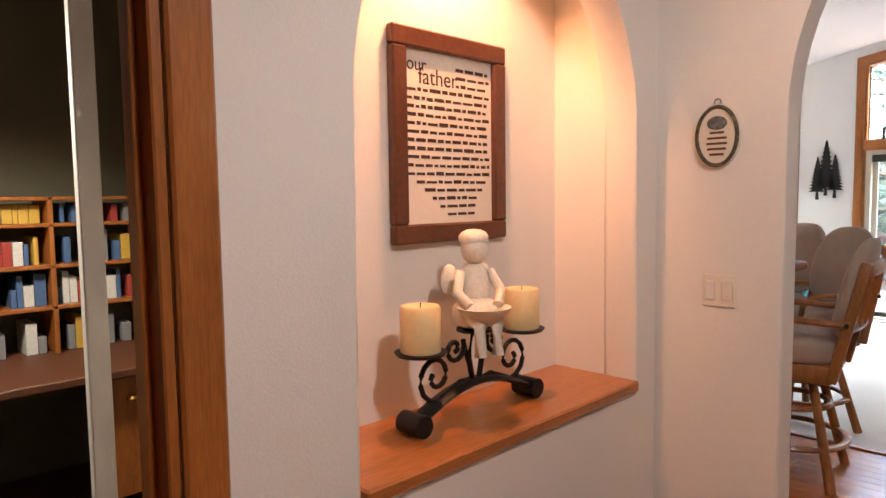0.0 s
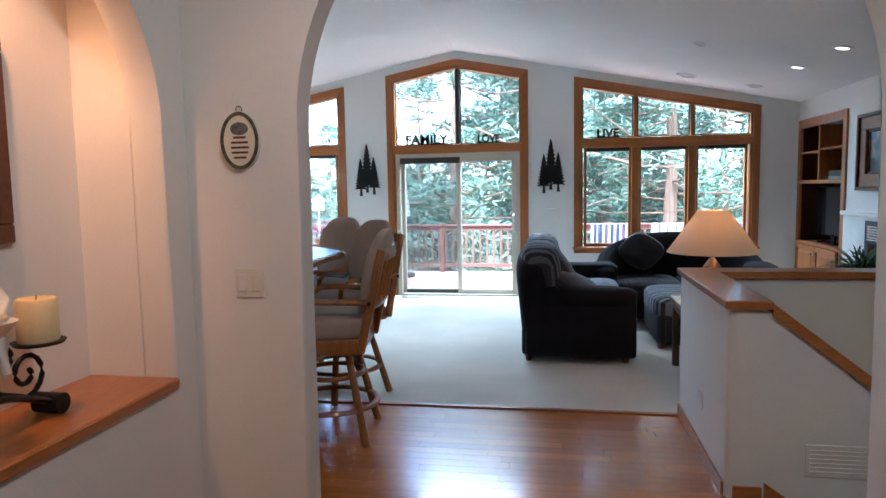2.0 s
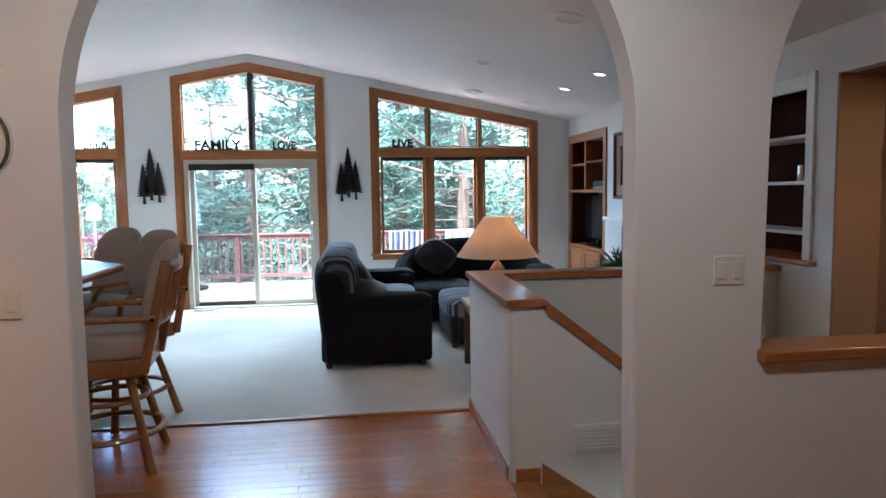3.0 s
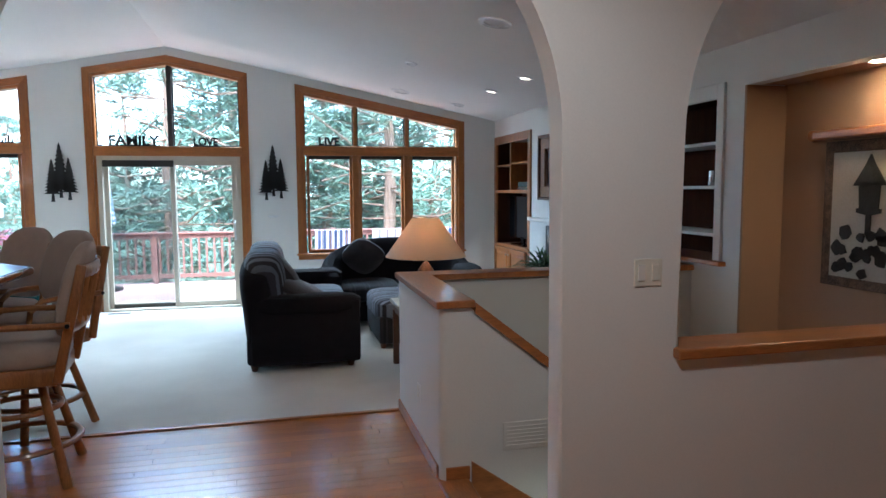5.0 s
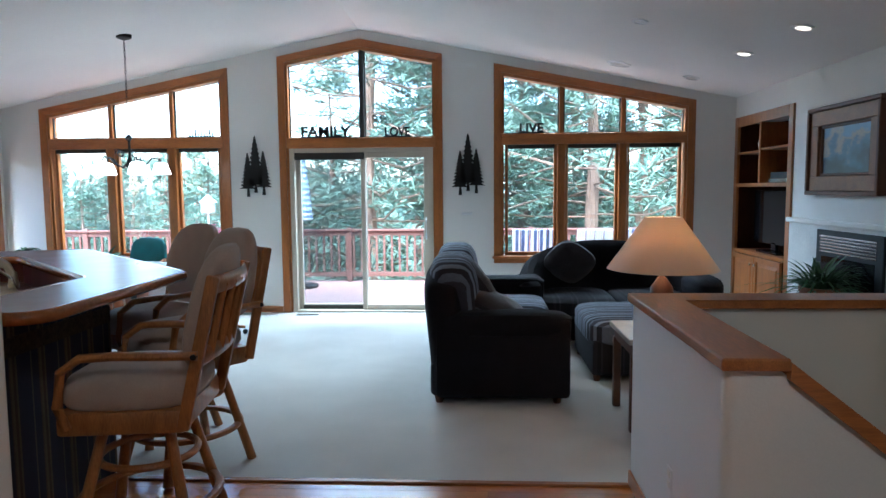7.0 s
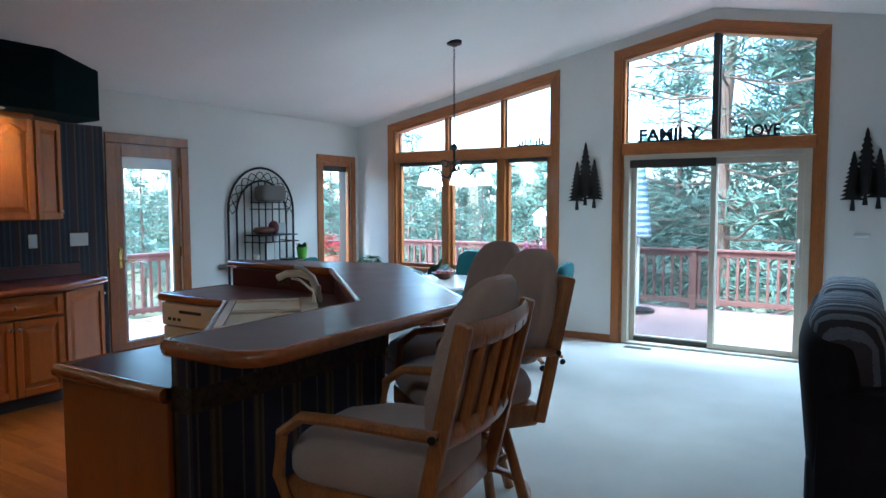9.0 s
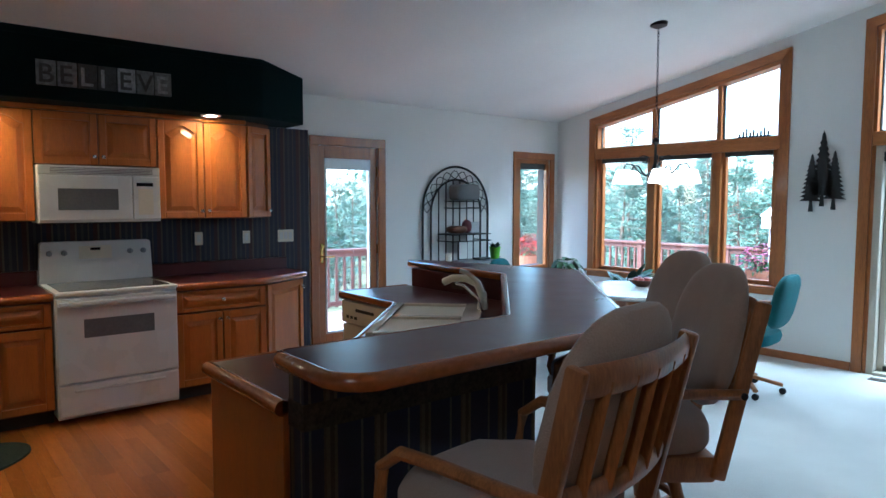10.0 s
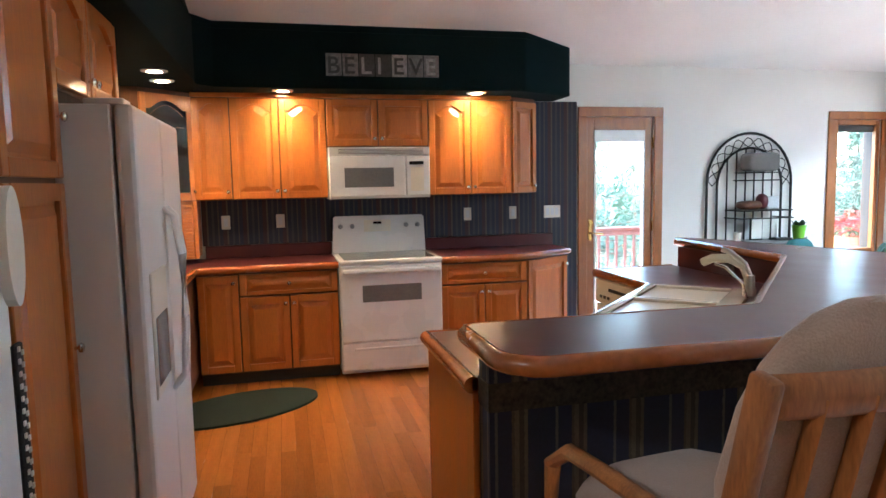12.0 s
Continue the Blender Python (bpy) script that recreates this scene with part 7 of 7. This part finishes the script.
rail_run((-7.3, 13.4), (5.3, 13.4))
rail_run((-7.3, 2.6), (-7.3, 13.4))
CANVAS = striped("blue_check_canvas", [(0, (0.09, 0.15, 0.24)), (0.5, (0.48, 0.54, 0.55))], 0.09, "Z", 0.85, 0.2)
um = thing("patio_umbrella", "closed blue and white checked patio umbrella", "umbrella", (-1.56, 12.7, -0.1))
part("pole", Shape().rod((0, 0, 0), (0, 0, 2.5), 0.02), WHITE_ENAMEL, um)
part("canopy", Shape().lathe([(0.02, 2.5), (0.08, 2.2), (0.14, 1.6), (0.19, 1.15), (0.15, 1.12), (0.03, 1.3)], n=14, cap=False), CANVAS, um)
part("base", Shape().lathe([(0.25, 0.0), (0.25, 0.05), (0.05, 0.09)], n=20), BLACK_METAL, um)
LOUNGE = striped("blue_white_stripe", [(0, (0.09, 0.13, 0.26)), (0.5, (0.72, 0.73, 0.75))], 0.085, "X", 0.85, 0.2)
for x, mt, lb in ((2.15, LOUNGE, "blue and white striped patio lounge chair on the deck"), (3.05, WHITE_ENAMEL, "white slatted patio chair on the deck"), (3.75, LOUNGE, "blue and white striped patio lounge chair on the deck")):
    lc = thing("patio_chair", lb, "chair", (x, 11.5, -0.1), group="patio chairs")
    for k in range(5):
        part("back_slat", Shape().box((-0.30 + 0.125 * k, 0.0, 0.38), (-0.19 + 0.125 * k, 0.035, 1.08), 0.006, pose(0, -0.25, 0, 12, 0, 0)), mt, lc)
    part("seat", Shape().box((-0.31, -0.30, 0.36), (0.31, 0.35, 0.41), 0.01), mt, lc)
    for sx in (-0.28, 0.28):
        for sy in (-0.26, 0.3):
            part("leg", Shape().rod((sx, sy, 0), (sx, sy, 0.37), 0.018), WHITE_ENAMEL, lc)
PINK, RED = mat("pink_petals", (0.62, 0.16, 0.32), 0.7, vary=0.3, scale=20), mat("red_petals", (0.60, 0.02, 0.03), 0.7, vary=0.3, scale=20)


def flower_pot(at, mt, label, r, seed):
    rnd = random.Random(seed)
    p = thing("flower_pot", label, "flowers", at)
    part("pot", Shape().lathe([(0.0, 0.0), (0.13, 0), (0.17, 0.85 - at[2] * 0), (0.15, 0.85), (0.0, 0.80)], n=18, cap=False), POT, p)
    s, g = Shape(), Shape()
    for i in range(150):
        v_ = Vector((rnd.gauss(0, 1), rnd.gauss(0, 1), rnd.gauss(0, 1))).normalized() * r * rnd.uniform(0.5, 1.0)
        c_ = Vector((0, 0, 0.98)) + Vector((v_.x, v_.y, v_.z * 0.75))
        for k in range(4):
            blade(s, c_, (math.cos(k * 1.57 + i), math.sin(k * 1.57 + i), 0.4), 0.035, 0.035, 0.3, 2)
        blade(g, c_ * 0.93 + Vector((0, 0, 0.06)), v_, 0.07, 0.035, 0.4, 2)
    part("blossoms", s, mt, p)
    part("leaves", g, LEAF, p)


flower_pot((-2.44, 11.0, -0.1), PINK, "tall pot of pink flowers on the deck", 0.27, 3)
flower_pot((-5.6, 10.37, -0.1), RED, "pot of bright red geraniums on the deck", 0.26, 5)
fd = thing("bird_feeder", "small white hanging bird feeder on a pole", "bird feeder", (-3.35, 13.2, -0.1))
part("pole", Shape().rod((0, 0, 0), (0, 0, 1.3), 0.012), WHITE_ENAMEL, fd)
part("house", Shape().box((-0.09, -0.09, 1.25), (0.09, 0.09, 1.43), 0.005), WHITE_ENAMEL, fd)
part("roof", Shape().lathe([(0.16, 1.43), (0.01, 1.56)], n=4), WHITE_ENAMEL, fd)

# ground and trees
gr = Shape()
N = 40
hgt = lambda x, y: -3.2 - 0.10 * max(0.0, y - 14) + 0.0012 * max(0.0, y - 45) ** 2 * 0.4 + 1.2 * noise.noise(Vector((x * 0.04, y * 0.04, 0)))
xs = [-900, -400, -200] + [-120 + 6 * i for i in range(41)] + [200, 400, 900]
ysg = [-900, -300, -100, -40] + [-10 + 5 * i for i in range(31)] + [200, 400, 900]
gr.add([(x, y, hgt(x, y) if abs(x) < 150 and -10 <= y < 145 else (hgt(x, 60) if y > 0 else -3.2)) for y in ysg for x in xs], [(j * len(xs) + i, j * len(xs) + i + 1, (j + 1) * len(xs) + i + 1, (j + 1) * len(xs) + i) for j in range(len(ysg) - 1) for i in range(len(xs) - 1)])
solid("ground", gr, mat("dry_grass", (0.16, 0.15, 0.07), 0.95, vary=0.4, scale=0.4, fine=6, bump=0.5), "dry grassy hillside below the deck", "ground", "structure")
BARK = mat("pine_bark", (0.17, 0.11, 0.08), 0.9, vary=0.45, scale=4, fine=22, bump=0.8, stretch=(4, 4, 0.8))
NEEDLE = mat("pine_needles", (0.12, 0.185, 0.135), 0.7, vary=0.5, scale=0.9, fine=8, bump=0.0, random_tint=0.2)


def pine_meshes(seed, height, low, spread, dense):
    """A tapered trunk with bent limbs, and a ragged crown of needle tufts."""
    rnd = random.Random(seed)
    t, c = Shape(), Shape()
    t.tube([(0.12 * math.sin(k * 1.1 + seed), 0.12 * math.cos(k * 0.9), height * k / 8) for k in range(9)], 0.2, 10)
    for i, (x, y, z) in enumerate(t.v):
        k = z / height
        ax, ay = 0.12 * math.sin(k * 8 * 1.1 + seed), 0.12 * math.cos(k * 8 * 0.9)
        f = 1.25 - 1.05 * k
        t.v[i] = (ax + (x - ax) * f, ay + (y - ay) * f, z)
    for _ in range(dense):
        k = rnd.uniform(low, 0.98)
        a = rnd.uniform(0, math.tau)
        ln = spread * (1.05 - k) ** 0.7 * rnd.uniform(0.5, 1.15) + 0.35
        b = Vector((0.12 * math.sin(k * 8 * 1.1 + seed), 0.12 * math.cos(k * 8 * 0.9), height * k))
        d = Vector((math.cos(a), math.sin(a), rnd.uniform(-0.25, 0.3)))
        pts = [b, b + d * ln * 0.5 + Vector((0, 0, -0.05 * ln)), b + d * ln + Vector((0, 0, rnd.uniform(-0.1, 0.15) * ln))]
        t.tube(pts, 0.028, 5)
        for j in range(int(5 + ln * 4)):
            q = rnd.uniform(0.3, 1.05)
            p = pts[0].lerp(pts[2], q) + Vector((rnd.gauss(0, 0.22), rnd.gauss(0, 0.22), rnd.gauss(0, 0.14))) * (0.4 + ln * 0.18)
            for m_ in range(7):
                w_ = Vector((rnd.gauss(0, 1), rnd.gauss(0, 1), rnd.gauss(0.25, 0.6))).normalized()
                sd = w_.cross(Vector((rnd.gauss(0, 1), rnd.gauss(0, 1), rnd.gauss(0, 1)))).normalized()
                l_ = rnd.uniform(0.24, 0.5)
                c.add([p + sd * 0.012, p + w_ * l_ * 0.6 + sd * 0.022, p + w_ * l_, p + w_ * l_ * 0.55 - sd * 0.022], [(0, 1, 2, 3)])
    me_t = bpy.data.meshes.new("trunk")
    me_t.from_pydata(t.v, [], t.f)
    me_t.materials.append(BARK)
    me_c = bpy.data.meshes.new("crown")
    me_c.from_pydata([tuple(v_) for v_ in c.v], [], c.f)
    me_c.materials.append(NEEDLE)
    return me_t, me_c


KINDS = [pine_meshes(11, 17.0, 0.18, 3.4, 130), pine_meshes(23, 14.0, 0.12, 3.0, 120), pine_meshes(37, 19.0, 0.30, 3.8, 120)]
rnd = random.Random(77)
spots = [(-1.5, 20.0, 0, 1.0), (1.7, 18.3, 2, 1.1), (0.35, 21.5, 2, 1.0), (4.3, 19.5, 0, 0.95), (6.3, 22.0, 1, 1.1), (-3.4, 23.5, 1, 0.75), (2.9, 25.0, 1, 1.0), (-0.3, 27.0, 0, 1.0), (8.8, 20.5, 0, 1.0), (5.0, 27.0, 2, 1.0), (11.5, 25.0, 1, 1.1)]
for i in range(46):
    x, y = rnd.uniform(-34, 34), rnd.uniform(27, 62)
    far_left = x < -0.12 * y - 1
    spots.append((x, y, rnd.randrange(3), rnd.uniform(0.46, 0.66) + (y - 27) * 0.003 if far_left else rnd.uniform(0.7, 1.0)))
for i in range(64):
    spots.append((rnd.uniform(-48, -17), rnd.uniform(-2, 30), rnd.randrange(3), rnd.uniform(0.42, 0.62)))
for i in range(22):
    spots.append((rnd.uniform(-16, -3), rnd.uniform(19, 27), 1, rnd.uniform(0.38, 0.54)))
for x, y, k, sc in spots:
    tr = thing("pine_tree", "green ponderosa pine with ragged crown and bare lower limbs", "tree", (x, y, hgt(x, y) - 0.2), rnd.uniform(0, 360), "pines beyond the deck")
    tr.scale = (sc, sc, sc)
    for nm, me_ in zip(("trunk", "crown"), KINDS[k]):
        o = new(nm, me_)
        o.parent = tr
# far woods on the hillside
fw = Shape()
for i in range(1100):
    x, y = rnd.uniform(-140, 140), rnd.uniform(62, 135)
    if rnd.random() < 0.3:
        x, y = rnd.uniform(-140, -50), rnd.uniform(-40, 70)
    h = rnd.uniform(9, 15) if y > 50 else rnd.uniform(5, 9)
    z0 = (hgt(x, y) if abs(x) < 150 else -3) - 0.5
    for j in range(34):
        k = rnd.random() ** 0.8
        r = (1 - k) * h * 0.24 + 0.2
        a = rnd.uniform(0, math.tau)
        p = Vector((x + r * math.cos(a) * 0.6, y + r * math.sin(a) * 0.6, z0 + h * k))
        q = rnd.uniform(0.5, 1.0)
        fw.add([p, p + Vector((math.cos(a) * r, math.sin(a) * r, -0.3 * q)), p + Vector((math.cos(a + 0.7) * r * q, math.sin(a + 0.7) * r * q, 0.8 * q))], [(0, 1, 2)])
me_ = bpy.data.meshes.new("far_woods")
me_.from_pydata([tuple(v_) for v_ in fw.v], [], fw.f)
me_.materials.append(NEEDLE)
tagged(new("far_woods", me_), "distant green pine woods on the hillside", "woods", kind="stuff")

# ---- floor strips ----
rnd = random.Random(31)
strips = {}
rest = Shape()
w_ = 0.083
y = 2.2
while y < 6.54:
    xe = 2.2 if y + w_ <= 5.13 else -0.3
    x = XL + rnd.uniform(-0.6, 0.0)
    while x < xe:
        ln = rnd.choice((0.7, 0.9, 1.1, 1.4))
        a, b = max(x, XL), min(x + ln, xe)
        if b - a > 0.02:
            if y + w_ <= 5.13 or a > -3.4:
                key = round(b - a, 3)
                if key not in strips:
                    strips[key] = Shape().box((0, 0, -0.02), (key - 0.0006, w_ - 0.0006, 0.0), 0.0007).mesh("floor_strip", FLOOR_WOOD)
                o = new("floor_strip", strips[key])
                o.parent, o.location = FLOOR, (a, y, 0)
            else:
                rest.box((a, y, -0.02), (b - 0.0015, y + w_ - 0.0015, 0.0))
        x += ln
    y += w_
y = -3.0
while y < 2.2:
    rest.box((-0.12, y, -0.02), (5.6, y + w_ - 0.0015, 0.0))
    y += w_
o = part("floor_strips", rest, FLOOR_WOOD, FLOOR)
o["kind"] = "stuff"
edge = Shape().box((-0.615, 5.09, 0.0), (2.13, 5.13, 0.012), 0.005)
solid("trim", edge, OAK_H, "narrow oak strip between wood floor and carpet", "trim", "structure")
